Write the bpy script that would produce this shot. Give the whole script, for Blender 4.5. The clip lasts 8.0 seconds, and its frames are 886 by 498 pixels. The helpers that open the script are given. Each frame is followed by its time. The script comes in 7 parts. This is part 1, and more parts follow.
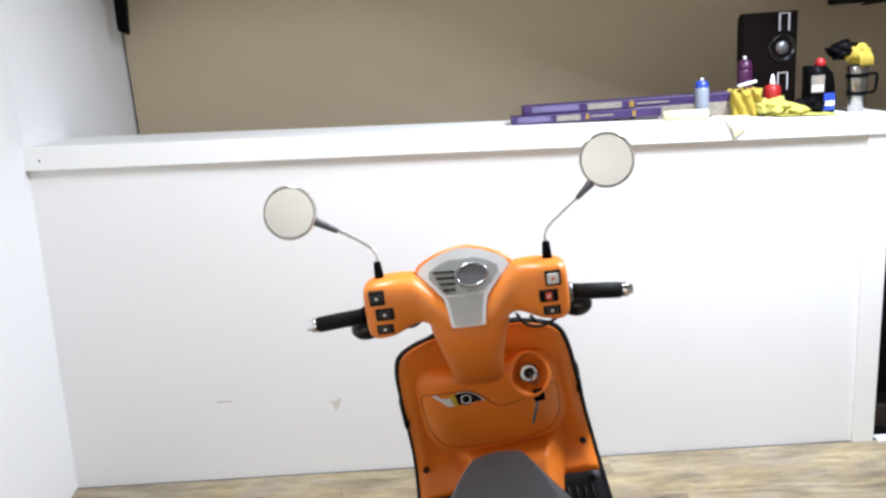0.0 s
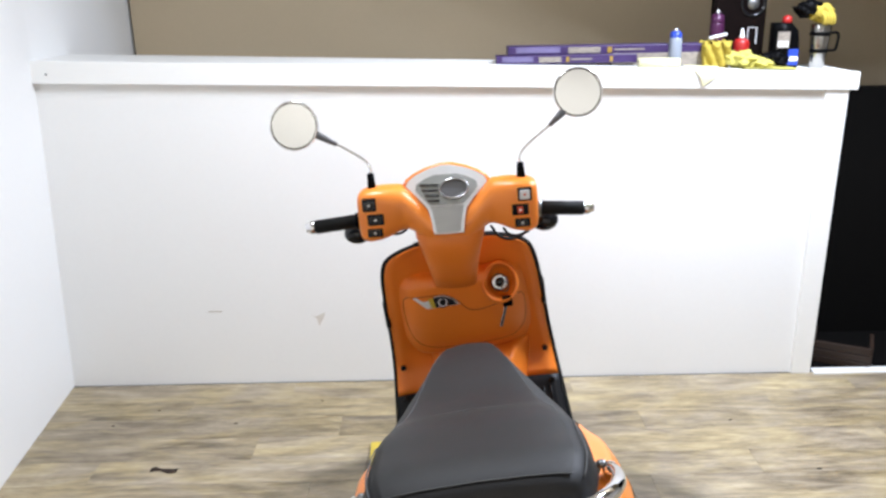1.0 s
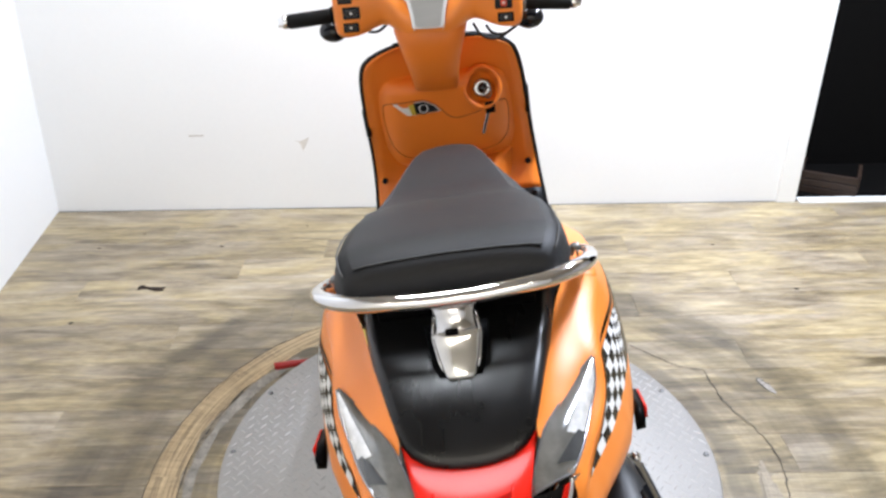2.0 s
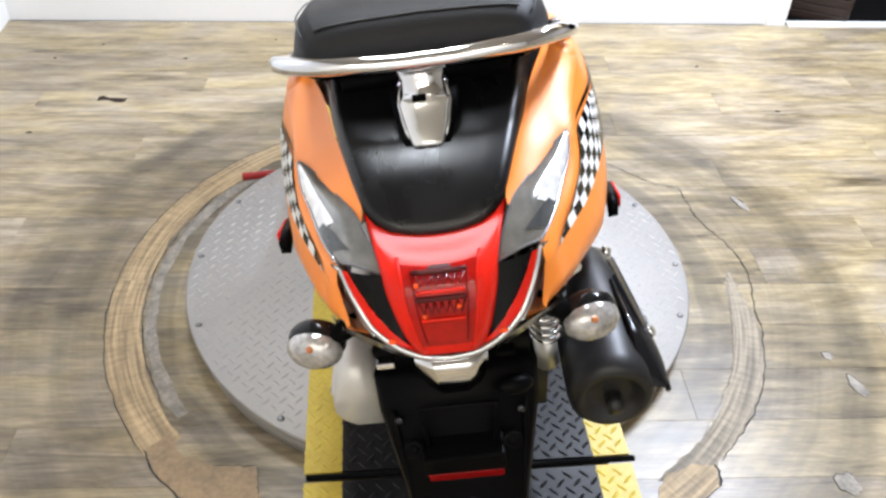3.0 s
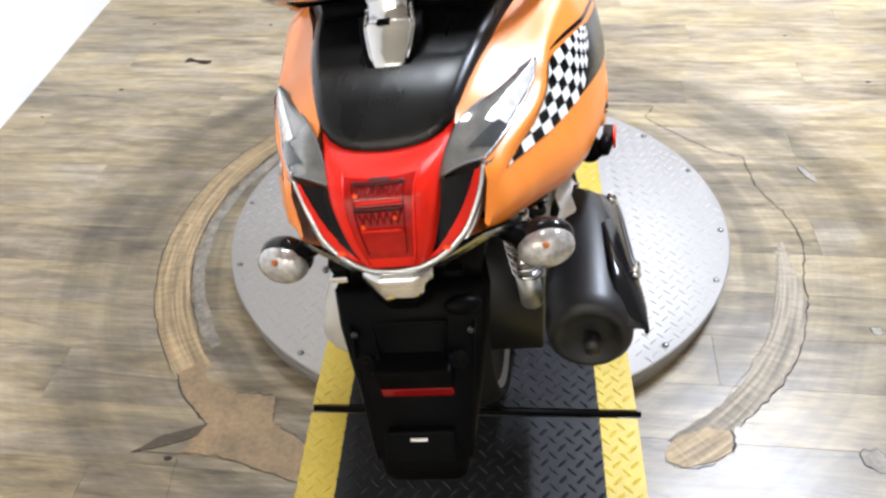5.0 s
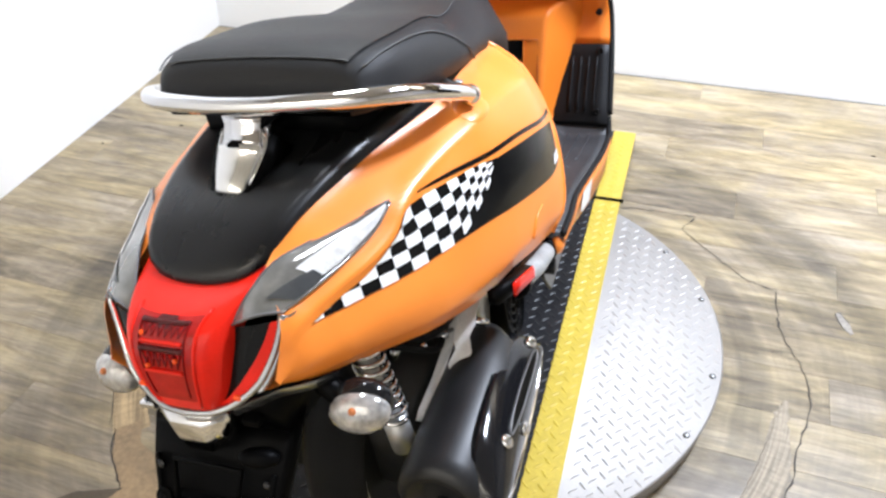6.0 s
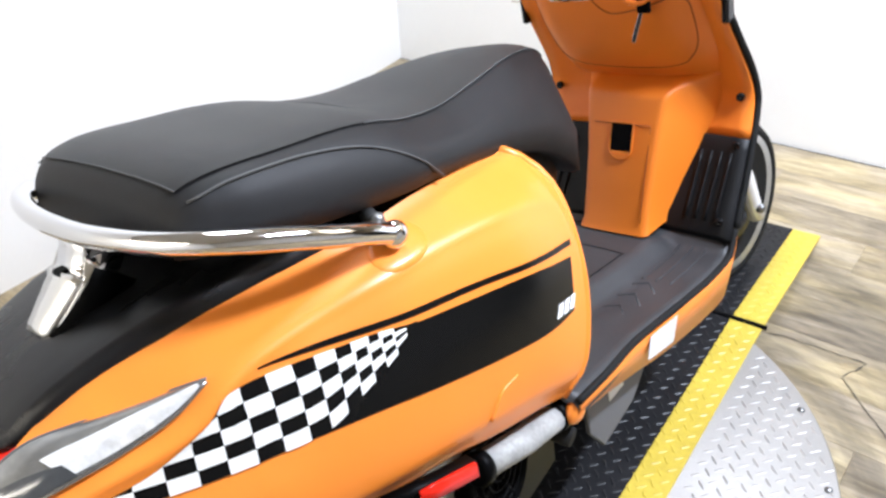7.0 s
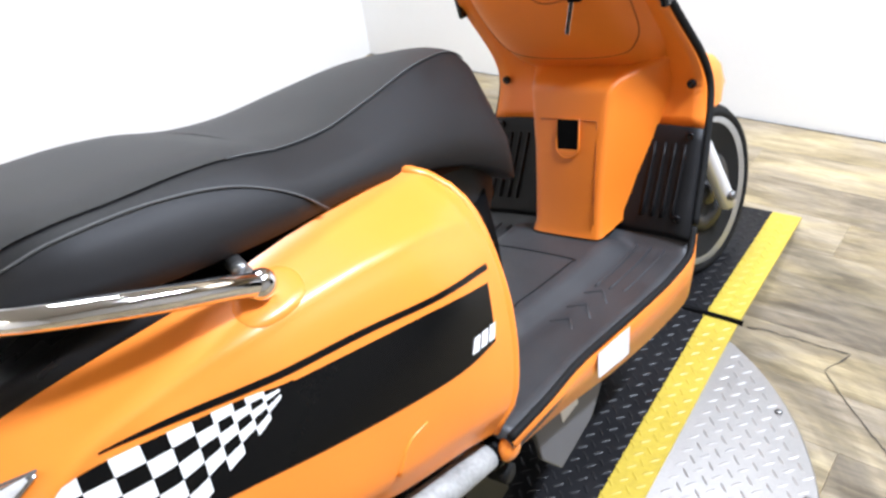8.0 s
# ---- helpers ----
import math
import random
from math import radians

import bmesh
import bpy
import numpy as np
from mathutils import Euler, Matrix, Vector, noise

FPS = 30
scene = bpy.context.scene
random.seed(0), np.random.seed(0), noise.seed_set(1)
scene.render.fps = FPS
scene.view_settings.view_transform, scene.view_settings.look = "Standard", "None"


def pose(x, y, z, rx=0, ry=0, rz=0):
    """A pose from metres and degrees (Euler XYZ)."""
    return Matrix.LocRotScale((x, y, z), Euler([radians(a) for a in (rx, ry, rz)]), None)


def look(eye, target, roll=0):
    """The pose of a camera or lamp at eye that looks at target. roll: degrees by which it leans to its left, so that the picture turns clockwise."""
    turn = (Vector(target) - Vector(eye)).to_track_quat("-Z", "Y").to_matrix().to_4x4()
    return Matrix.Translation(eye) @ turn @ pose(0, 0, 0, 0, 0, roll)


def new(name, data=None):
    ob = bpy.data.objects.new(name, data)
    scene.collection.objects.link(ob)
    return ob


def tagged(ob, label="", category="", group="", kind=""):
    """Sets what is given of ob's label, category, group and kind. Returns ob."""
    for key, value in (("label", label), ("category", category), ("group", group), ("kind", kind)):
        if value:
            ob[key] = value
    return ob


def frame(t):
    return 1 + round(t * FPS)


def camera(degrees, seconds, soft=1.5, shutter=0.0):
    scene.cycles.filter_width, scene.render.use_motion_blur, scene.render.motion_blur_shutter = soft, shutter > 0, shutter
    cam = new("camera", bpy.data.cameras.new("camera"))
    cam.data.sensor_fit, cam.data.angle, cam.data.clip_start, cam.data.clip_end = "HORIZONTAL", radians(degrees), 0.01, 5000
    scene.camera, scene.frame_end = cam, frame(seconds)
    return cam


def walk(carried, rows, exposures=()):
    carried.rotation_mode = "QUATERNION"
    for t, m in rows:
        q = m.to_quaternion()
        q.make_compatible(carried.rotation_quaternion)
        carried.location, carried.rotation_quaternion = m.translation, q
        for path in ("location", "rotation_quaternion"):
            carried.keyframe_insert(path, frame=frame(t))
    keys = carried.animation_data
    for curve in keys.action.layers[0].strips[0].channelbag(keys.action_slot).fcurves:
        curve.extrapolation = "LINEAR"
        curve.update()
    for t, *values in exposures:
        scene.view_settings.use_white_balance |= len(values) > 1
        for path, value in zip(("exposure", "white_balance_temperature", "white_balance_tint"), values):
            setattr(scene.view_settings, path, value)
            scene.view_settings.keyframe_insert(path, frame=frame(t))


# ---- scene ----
cam = camera(57.9, 8.0, soft=2.7)
PATH = [
    (0, (-0.098, -1.347, 1.695), (-0.136, 0.59, 1.199), -4.1),
    (0.2, (-0.127, -1.461, 1.704), (-0.164, 0.468, 1.177), -3.6),
    (0.5, (-0.126, -1.542, 1.712), (-0.124, 0.379, 1.158), -1.5),
    (1, (-0.113, -1.585, 1.682), (-0.101, 0.315, 1.056), -1.0),
    (1.2, (-0.121, -1.601, 1.655), (-0.102, 0.281, 0.98), -0.9),
    (2.3, (-0.07, -1.597, 1.513), (-0.04, 0.091, 0.441), -0.2),
    (2.5, (-0.069, -1.601, 1.486), (-0.019, 0.041, 0.344), 0.3),
    (3, (-0.067, -1.608, 1.428), (0.007, -0.065, 0.158), 1.5),
    (3.5, (-0.069, -1.623, 1.376), (0.034, -0.199, -0.025), 1.6),
    (4, (-0.063, -1.655, 1.341), (0.02, -0.279, -0.108), 1.9),
    (4.5, (-0.018, -1.671, 1.342), (0.07, -0.305, -0.116), 1.8),
    (4.7, (0.044, -1.68, 1.355), (0.026, -0.246, -0.039), -1.1),
    (5.8, (0.462, -1.53, 1.401), (-0.087, -0.031, 0.197), -0.4),
    (6, (0.512, -1.42, 1.418), (-0.057, 0.068, 0.21), -2.0),
    (6.5, (0.588, -1.164, 1.379), (-0.192, 0.246, 0.195), -6.8),
    (7, (0.707, -0.913, 1.371), (-0.398, 0.304, 0.231), -6.1),
    (7.5, (0.764, -0.769, 1.361), (-0.354, 0.415, 0.2), -9.2),
    (8, (0.744, -0.739, 1.346), (-0.376, 0.438, 0.179), -10.5),
]
walk(cam, [(t, look(eye, target, roll)) for t, eye, target, roll in PATH], exposures=[(0, -0.27), (1.2, -0.18), (2.5, 0.2), (4.5, 0.30), (6, 0.29), (8, 0.28)])

# ---------------------------------------------------------------- world and lights
world = bpy.data.worlds.new("world")
scene.world = world
world.use_nodes = True
world.node_tree.nodes["Background"].inputs[0].default_value = (0.9, 0.95, 1.0, 1)
world.node_tree.nodes["Background"].inputs[1].default_value = 0.15


def area_lamp(name, m, sx, sy, watts, color=(0.905, 0.965, 1.05)):
    d = bpy.data.lights.new(name, "AREA")
    d.shape, d.size, d.size_y, d.energy, d.color = "RECTANGLE", sx, sy, watts, color
    ob = new(name, d)
    ob.matrix_world = m
    return ob


for k in range(5):
    area_lamp("ceiling_spot_right", look((1.35, 0.45 + 0.20 * k, 2.66), (0.95, 0.20 + 0.20 * k, 0.0)), 0.15, 0.10, 29, (0.875, 0.965, 1.15))
# added fill light for the half wall and left floor, no known fixture
area_lamp("fill_lamp_left", look((-0.45, 0.48, 2.66), (-0.50, 0.85, 0.2)), 0.40, 0.8, 36)
# added washer on the unseen rear wall: brightens the mirrors, gives warm fill
area_lamp("fill_lamp_rear", look((-0.1, -2.75, 2.66), (-0.1, -3.4, 1.5)), 2.9, 0.25, 62, (1.0, 0.94, 0.84))


# ---------------------------------------------------------------- materials
def material(name, color, rough=0.5, metal=0.0, vary=0.12, scale=6.0, fine=0.06, fine_scale=120.0,
             bump=0.0, bump_scale=200.0, stretch=(1, 1, 1), coat=0.0, per_object=0.0, rough_vary=0.1,
             trans=0.0, ior=1.45, spec=0.5):
    """A surface whose colour varies at two scales, with grain, roughness wear and fine relief."""
    m = bpy.data.materials.new(name)
    m.use_nodes = True
    nt = m.node_tree
    n, l = nt.nodes, nt.links
    bsdf = n["Principled BSDF"]
    bsdf.inputs["Metallic"].default_value = metal
    bsdf.inputs["IOR"].default_value = ior
    bsdf.inputs["Coat Weight"].default_value = coat
    bsdf.inputs["Specular IOR Level"].default_value = spec
    bsdf.inputs["Coat Roughness"].default_value = 0.12
    bsdf.inputs["Transmission Weight"].default_value = trans
    co = n.new("ShaderNodeTexCoord")
    mp = n.new("ShaderNodeMapping")
    mp.inputs["Scale"].default_value = stretch
    l.new(co.outputs["Object"], mp.inputs["Vector"])
    big = n.new("ShaderNodeTexNoise")
    big.inputs["Scale"].default_value, big.inputs["Detail"].default_value = scale, 5
    small = n.new("ShaderNodeTexNoise")
    small.inputs["Scale"].default_value, small.inputs["Detail"].default_value = fine_scale, 3
    for t in (big, small):
        l.new(mp.outputs[0], t.inputs["Vector"])
    a = n.new("ShaderNodeMath")
    a.operation, a.inputs[1].default_value, a.inputs[2].default_value = "MULTIPLY_ADD", 2 * vary, 1 - vary
    l.new(big.outputs["Fac"], a.inputs[0])
    b = n.new("ShaderNodeMath")
    b.operation, b.inputs[1].default_value, b.inputs[2].default_value = "MULTIPLY_ADD", 2 * fine, 1 - fine
    l.new(small.outputs["Fac"], b.inputs[0])
    c = n.new("ShaderNodeMath")
    c.operation = "MULTIPLY"
    l.new(a.outputs[0], c.inputs[0]), l.new(b.outputs[0], c.inputs[1])
    out = c.outputs[0]
    if per_object:
        oi = n.new("ShaderNodeObjectInfo")
        d = n.new("ShaderNodeMath")
        d.operation, d.inputs[1].default_value, d.inputs[2].default_value = "MULTIPLY_ADD", 2 * per_object, 1 - per_object
        l.new(oi.outputs["Random"], d.inputs[0])
        e = n.new("ShaderNodeMath")
        e.operation = "MULTIPLY"
        l.new(out, e.inputs[0]), l.new(d.outputs[0], e.inputs[1])
        out = e.outputs[0]
    mix = n.new("ShaderNodeVectorMath")
    mix.operation = "SCALE"
    mix.inputs[0].default_value = color
    l.new(out, mix.inputs["Scale"])
    l.new(mix.outputs[0], bsdf.inputs["Base Color"])
    r = n.new("ShaderNodeMath")
    r.operation, r.inputs[1].default_value, r.inputs[2].default_value = "MULTIPLY_ADD", 2 * rough_vary * rough, rough * (1 - rough_vary)
    l.new(big.outputs["Fac"], r.inputs[0])
    l.new(r.outputs[0], bsdf.inputs["Roughness"])
    if bump:
        bn = n.new("ShaderNodeTexNoise")
        bn.inputs["Scale"].default_value, bn.inputs["Detail"].default_value = bump_scale, 2
        l.new(mp.outputs[0], bn.inputs["Vector"])
        bp = n.new("ShaderNodeBump")
        bp.inputs["Strength"].default_value, bp.inputs["Distance"].default_value = bump, 0.002
        l.new(bn.outputs["Fac"], bp.inputs["Height"])
        l.new(bp.outputs[0], bsdf.inputs["Normal"])
    return m


ORANGE = material("orange_paint", (0.84, 0.243, 0.032), 0.36, 0.0, 0.06, 5, 0.05, 900, coat=0.10, spec=0.55)
ORANGE_PLASTIC = material("orange_plastic", (0.75, 0.19, 0.018), 0.40, 0.0, 0.06, 8, 0.04, 500, bump=0.03, bump_scale=900)
MIRROR = material("mirror_glass", (0.34, 0.35, 0.365), 0.02, 1.0, 0.02, 12, 0.01, 300)
CHROME = material("chrome", (0.74, 0.74, 0.75), 0.07, 1.0, 0.04, 12, 0.02, 300)
SILVER = material("silver_plastic", (0.74, 0.74, 0.75), 0.30, 0.25, 0.06, 10, 0.04, 500)
ALLOY = material("cast_alloy", (0.50, 0.50, 0.49), 0.42, 0.8, 0.15, 20, 0.1, 300, bump=0.15, bump_scale=300)
VINYL = material("seat_vinyl", (0.0108, 0.0106, 0.0108), 0.52, 0.0, 0.22, 7, 0.12, 700, bump=0.25, bump_scale=900, spec=0.42)
VINYL.node_tree.nodes["Principled BSDF"].inputs["Sheen Weight"].default_value = 0.03
VINYL.node_tree.nodes["Principled BSDF"].inputs["Sheen Roughness"].default_value = 0.45
VINYL_SIDE = material("seat_side_vinyl", (0.0085, 0.0083, 0.0088), 0.56, 0.0, 0.16, 7, 0.12, 700, bump=0.2, bump_scale=900, spec=0.36)
THREAD = material("grey_thread", (0.07, 0.07, 0.07), 0.7, 0.0, 0.1, 40, 0.2, 900)
BLACK = material("black_plastic", (0.0022, 0.0022, 0.0024), 0.40, 0.0, 0.15, 9, 0.1, 600, bump=0.06, bump_scale=900, spec=0.045)
GLOSS = material("gloss_black", (0.007, 0.007, 0.008), 0.12, 0.0, 0.1, 9, 0.05, 600, spec=0.42)
RUBBER = material("rubber", (0.010, 0.010, 0.010), 0.65, 0.0, 0.2, 9, 0.15, 500, bump=0.15, bump_scale=500, spec=0.15)
MAT_RUBBER = material("floor_mat_rubber", (0.034, 0.0345, 0.0365), 0.48, 0.0, 0.35, 12, 0.25, 260, bump=0.15, bump_scale=500, spec=0.4, rough_vary=0.3)
MAT_BLACK = material("shield_mat_rubber", (0.007, 0.007, 0.0075), 0.45, 0.0, 0.3, 9, 0.2, 300, bump=0.12, bump_scale=500, spec=0.2)
RED = material("red_lens", (0.68, 0.017, 0.008), 0.26, 0.0, 0.25, 22, 0.10, 300, spec=0.22)
DARK_RED = material("dark_red_lens", (0.17, 0.004, 0.004), 0.16, 0.0, 0.2, 30, 0.1, 300, spec=0.25)
RED_DEEP = material("deep_red_lens", (0.34, 0.006, 0.004), 0.07, 0.0, 0.5, 46, 0.15, 300, spec=0.4)
SATIN = material("satin_chrome", (0.44, 0.44, 0.45), 0.20, 0.95, 0.08, 10, 0.05, 400)
LENS_GREY = material("clear_lens_over_grey", (0.25, 0.25, 0.24), 0.12, 0.55, 0.7, 34, 0.15, 160, stretch=(1.0, 0.35, 2.2), coat=1.0)
FLUTED = material("fluted_chrome", (0.86, 0.87, 0.88), 0.14, 0.35, 0.45, 50, 0.2, 140, bump=1.0, bump_scale=55, coat=0.6)
LATCH = material("bright_latch_chrome", (0.80, 0.80, 0.79), 0.13, 0.9, 0.06, 10, 0.04, 300)
LAMP_DARK = material("dark_lamp_interior", (0.060, 0.003, 0.003), 0.3, 0.0, 0.2, 30, 0.1, 300, spec=0.3)
SMOKE = material("smoked_lens", (0.06, 0.065, 0.07), 0.10, 0.2, 0.3, 25, 0.1, 200, coat=0.8)
AMBER = material("amber_bulb", (0.42, 0.13, 0.04), 0.2, 0.0, 0.1, 9, 0.05, 300)
STICKER_WHITE = material("white_vinyl_sticker", (0.80, 0.80, 0.79), 0.35, 0.0, 0.05, 12, 0.04, 300)
STICKER_BLACK = material("black_vinyl_sticker", (0.004, 0.004, 0.004), 0.22, 0.0, 0.1, 12, 0.05, 300, spec=0.16)
COVER = material("satin_black_cover", (0.005, 0.005, 0.0055), 0.30, 0.0, 0.3, 9, 0.1, 500, bump=0.05, bump_scale=700, spec=0.42, rough_vary=0.75, stretch=(2.6, 0.5, 2.6))
EXHAUST = material("black_exhaust_steel", (0.009, 0.009, 0.0096), 0.44, 0.0, 0.25, 14, 0.15, 300, spec=0.5)
GREY_PLASTIC = material("grey_plastic", (0.10, 0.10, 0.105), 0.45, 0.0, 0.15, 12, 0.1, 500)
LCD = material("display_glass", (0.30, 0.31, 0.30), 0.12, 0.0, 0.1, 20, 0.05, 300, coat=0.5)
WHITE_WALL = material("white_wall_paint", (0.80, 0.80, 0.79), 0.55, 0.0, 0.03, 1.2, 0.015, 60, bump=0.05, bump_scale=120)
WHITE_TRIM = material("white_trim_paint", (0.82, 0.82, 0.80), 0.40, 0.0, 0.03, 3, 0.02, 60, bump=0.03, bump_scale=80, stretch=(0.2, 1, 1))
TAN_WALL = material("tan_wall_paint", (0.47, 0.385, 0.265), 0.7, 0.0, 0.08, 1.5, 0.03, 80, bump=0.05, bump_scale=150)
# near-black colour that stands for shade in the passage and under the planks
UNLIT_BLACK = material("unlit_black", (0.005, 0.0047, 0.0045), 0.8, 0.0, 0.2, 2, 0.05, 80, spec=0.03)
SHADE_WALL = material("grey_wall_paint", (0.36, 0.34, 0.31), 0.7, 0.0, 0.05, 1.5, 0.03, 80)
CEILING = material("ceiling_paint", (0.38, 0.355, 0.32), 0.8, 0.0, 0.04, 2, 0.03, 90)
PLATE = material("aluminium_tread_plate", (0.375, 0.360, 0.342), 0.64, 0.85, 0.12, 5, 0.1, 150, rough_vary=0.3)
PLATE_BLACK = material("black_tread_plate", (0.010, 0.010, 0.0112), 0.40, 0.0, 0.35, 7, 0.25, 150, rough_vary=0.35, spec=0.24)
PLATE_YELLOW = material("yellow_tread_plate", (0.49, 0.365, 0.046), 0.45, 0.0, 0.25, 8, 0.2, 100, rough_vary=0.3)
DUCT = material("scuffed_grey_tube", (0.30, 0.30, 0.29), 0.55, 0.0, 0.5, 30, 0.35, 160, bump=0.3, bump_scale=120)
SIGNAL = material("faceted_signal_lens", (0.42, 0.41, 0.40), 0.10, 0.45, 0.8, 75, 0.4, 160, bump=1.0, bump_scale=60, coat=0.9)
BARE = material("bare_bright_alloy", (0.86, 0.86, 0.85), 0.32, 0.25, 0.25, 40, 0.15, 300, bump=0.3, bump_scale=90)
TONGUE = material("brushed_silver_plastic", (0.46, 0.46, 0.45), 0.30, 0.6, 0.10, 12, 0.08, 300, stretch=(1, 6, 6))
CASE_SILVER = material("silver_case_paint", (0.56, 0.55, 0.52), 0.34, 0.3, 0.10, 14, 0.08, 300, bump=0.08, bump_scale=300)
STEEL = material("dark_steel", (0.20, 0.20, 0.20), 0.4, 0.9, 0.2, 20, 0.1, 200)
KEY_RED = material("red_switch_plastic", (0.62, 0.07, 0.03), 0.4, 0.0, 0.1, 20, 0.05, 200)
KEY_DARK = material("dark_switch_plastic", (0.022, 0.022, 0.023), 0.35, 0.0, 0.15, 12, 0.1, 500, spec=0.4)
RED_PAINT = material("red_paint", (0.30, 0.012, 0.010), 0.4, 0.0, 0.1, 20, 0.05, 200)
CRACK = material("crack_dirt", (0.035, 0.030, 0.026), 0.8, 0.0, 0.3, 40, 0.3, 300)
SCUFF = material("floor_filler", (0.215, 0.195, 0.165), 0.7, 0.0, 0.8, 26, 0.5, 120, bump=0.5, bump_scale=90)


def floor_material():
    """Wood-look vinyl planks, worn in rings round the turntable."""
    m = bpy.data.materials.new("vinyl_plank")
    m.use_nodes = True
    nt = m.node_tree
    n, l = nt.nodes, nt.links
    bsdf = n["Principled BSDF"]
    geo = n.new("ShaderNodeNewGeometry")
    oi = n.new("ShaderNodeObjectInfo")

    def math_node(op, a, b=None, c=None):
        k = n.new("ShaderNodeMath")
        k.operation = op
        for i, v in enumerate((a, b, c)):
            if v is None:
                continue
            if isinstance(v, (int, float)):
                k.inputs[i].default_value = v
            else:
                l.new(v, k.inputs[i])
        return k.outputs[0]

    shift = n.new("ShaderNodeCombineXYZ")
    l.new(math_node("MULTIPLY", oi.outputs["Random"], 37.0), shift.inputs[0])
    l.new(math_node("MULTIPLY", oi.outputs["Random"], 91.0), shift.inputs[2])
    add = n.new("ShaderNodeVectorMath")
    l.new(geo.outputs["Position"], add.inputs[0]), l.new(shift.outputs[0], add.inputs[1])

    def grain(scale_x, scale_y, detail, dist=0.0):
        mp = n.new("ShaderNodeMapping")
        mp.inputs["Scale"].default_value = (scale_x, scale_y, 1)
        l.new(add.outputs[0], mp.inputs["Vector"])
        t = n.new("ShaderNodeTexNoise")
        t.inputs["Scale"].default_value, t.inputs["Detail"].default_value, t.inputs["Distortion"].default_value, t.inputs["Roughness"].default_value = 1, detail, dist, 0.66
        l.new(mp.outputs[0], t.inputs["Vector"])
        return t.outputs["Fac"]

    streak = grain(3.2, 24, 7, 0.9)
    fine = grain(18, 170, 5)
    blot = grain(2.6, 6.0, 5, 1.0)
    ramp = n.new("ShaderNodeValToRGB")
    ramp.color_ramp.elements[0].position, ramp.color_ramp.elements[0].color = 0.315, (0.078, 0.060, 0.036, 1)
    ramp.color_ramp.elements[1].position, ramp.color_ramp.elements[1].color = 0.685, (0.47, 0.40, 0.282, 1)
    e = ramp.color_ramp.elements.new(0.48)
    e.color = (0.255, 0.208, 0.136, 1)
    v = math_node("ADD", math_node("MULTIPLY", streak, 0.58), math_node("MULTIPLY", blot, 0.42))
    l.new(math_node("ADD", v, math_node("MULTIPLY_ADD", oi.outputs["Random"], 0.09, -0.045)), ramp.inputs[0])
    tone = math_node("MULTIPLY_ADD", fine, 1.15, 0.425)

    # rings worn into the floor by what was turned on the table
    sep = n.new("ShaderNodeSeparateXYZ")
    l.new(geo.outputs["Position"], sep.inputs[0])
    wob = n.new("ShaderNodeTexNoise")
    wob.inputs["Scale"].default_value, wob.inputs["Detail"].default_value = 5.0, 4
    l.new(geo.outputs["Position"], wob.inputs["Vector"])
    rad = math_node("SQRT", math_node("ADD", math_node("POWER", math_node("ABSOLUTE", sep.outputs[0]), 2.0),
                                      math_node("POWER", math_node("ABSOLUTE", sep.outputs[1]), 2.0)))
    rad = math_node("ADD", rad, math_node("MULTIPLY_ADD", wob.outputs["Fac"], 0.05, -0.025))

    def ring(at, width, soft):
        k = n.new("ShaderNodeMapRange")
        k.interpolation_type = "SMOOTHSTEP"
        k.inputs["From Min"].default_value, k.inputs["From Max"].default_value = width + soft, width
        l.new(math_node("ABSOLUTE", math_node("SUBTRACT", rad, at)), k.inputs["Value"])
        return k.outputs["Result"]

    patch = n.new("ShaderNodeTexNoise")
    patch.inputs["Scale"].default_value, patch.inputs["Detail"].default_value = 2.6, 5
    l.new(geo.outputs["Position"], patch.inputs["Vector"])
    worn = math_node("MULTIPLY_ADD", patch.outputs["Fac"], 0.9, 0.05)
    dark = math_node("MULTIPLY", math_node("ADD", math_node("MULTIPLY", ring(1.05, 0.02, 0.05), 0.44),
                                           math_node("ADD", math_node("MULTIPLY", ring(0.725, 0.02, 0.03), 0.50),
                                                     math_node("ADD", math_node("MULTIPLY", ring(0.94, 0.02, 0.05), 0.30), math_node("MULTIPLY", ring(0.86, 0.20, 0.16), 0.44)))), worn)
    tone = math_node("MULTIPLY", tone, math_node("SUBTRACT", 1.0, math_node("MINIMUM", math_node("MAXIMUM", dark, 0.0), 0.75)))
    # fine concentric scuffs, strongest near the table
    polar = n.new("ShaderNodeCombineXYZ")
    l.new(math_node("MULTIPLY", rad, 52.0), polar.inputs[0])
    l.new(math_node("MULTIPLY", math_node("ARCTAN2", sep.outputs[1], sep.outputs[0]), 0.9), polar.inputs[1])
    scuffs = n.new("ShaderNodeTexNoise")
    scuffs.inputs["Scale"].default_value, scuffs.inputs["Detail"].default_value, scuffs.inputs["Roughness"].default_value = 1.0, 6, 0.68
    l.new(polar.outputs[0], scuffs.inputs["Vector"])
    near = n.new("ShaderNodeMapRange")
    near.inputs["From Min"].default_value, near.inputs["From Max"].default_value = 1.5, 0.9
    near.inputs["To Max"].default_value = 0.8
    l.new(rad, near.inputs["Value"])
    tone = math_node("MULTIPLY", tone, math_node("ADD", 1.0, math_node("MULTIPLY", near.outputs["Result"], math_node("SUBTRACT", scuffs.outputs["Fac"], 0.53))))
    drift = grain(1.7, 4.2, 4, 1.4)
    swing = n.new("ShaderNodeMapRange")
    swing.inputs["From Min"].default_value, swing.inputs["From Max"].default_value = 0.40, 0.62
    l.new(drift, swing.inputs["Value"])
    tint = n.new("ShaderNodeMix")
    tint.data_type = "RGBA"
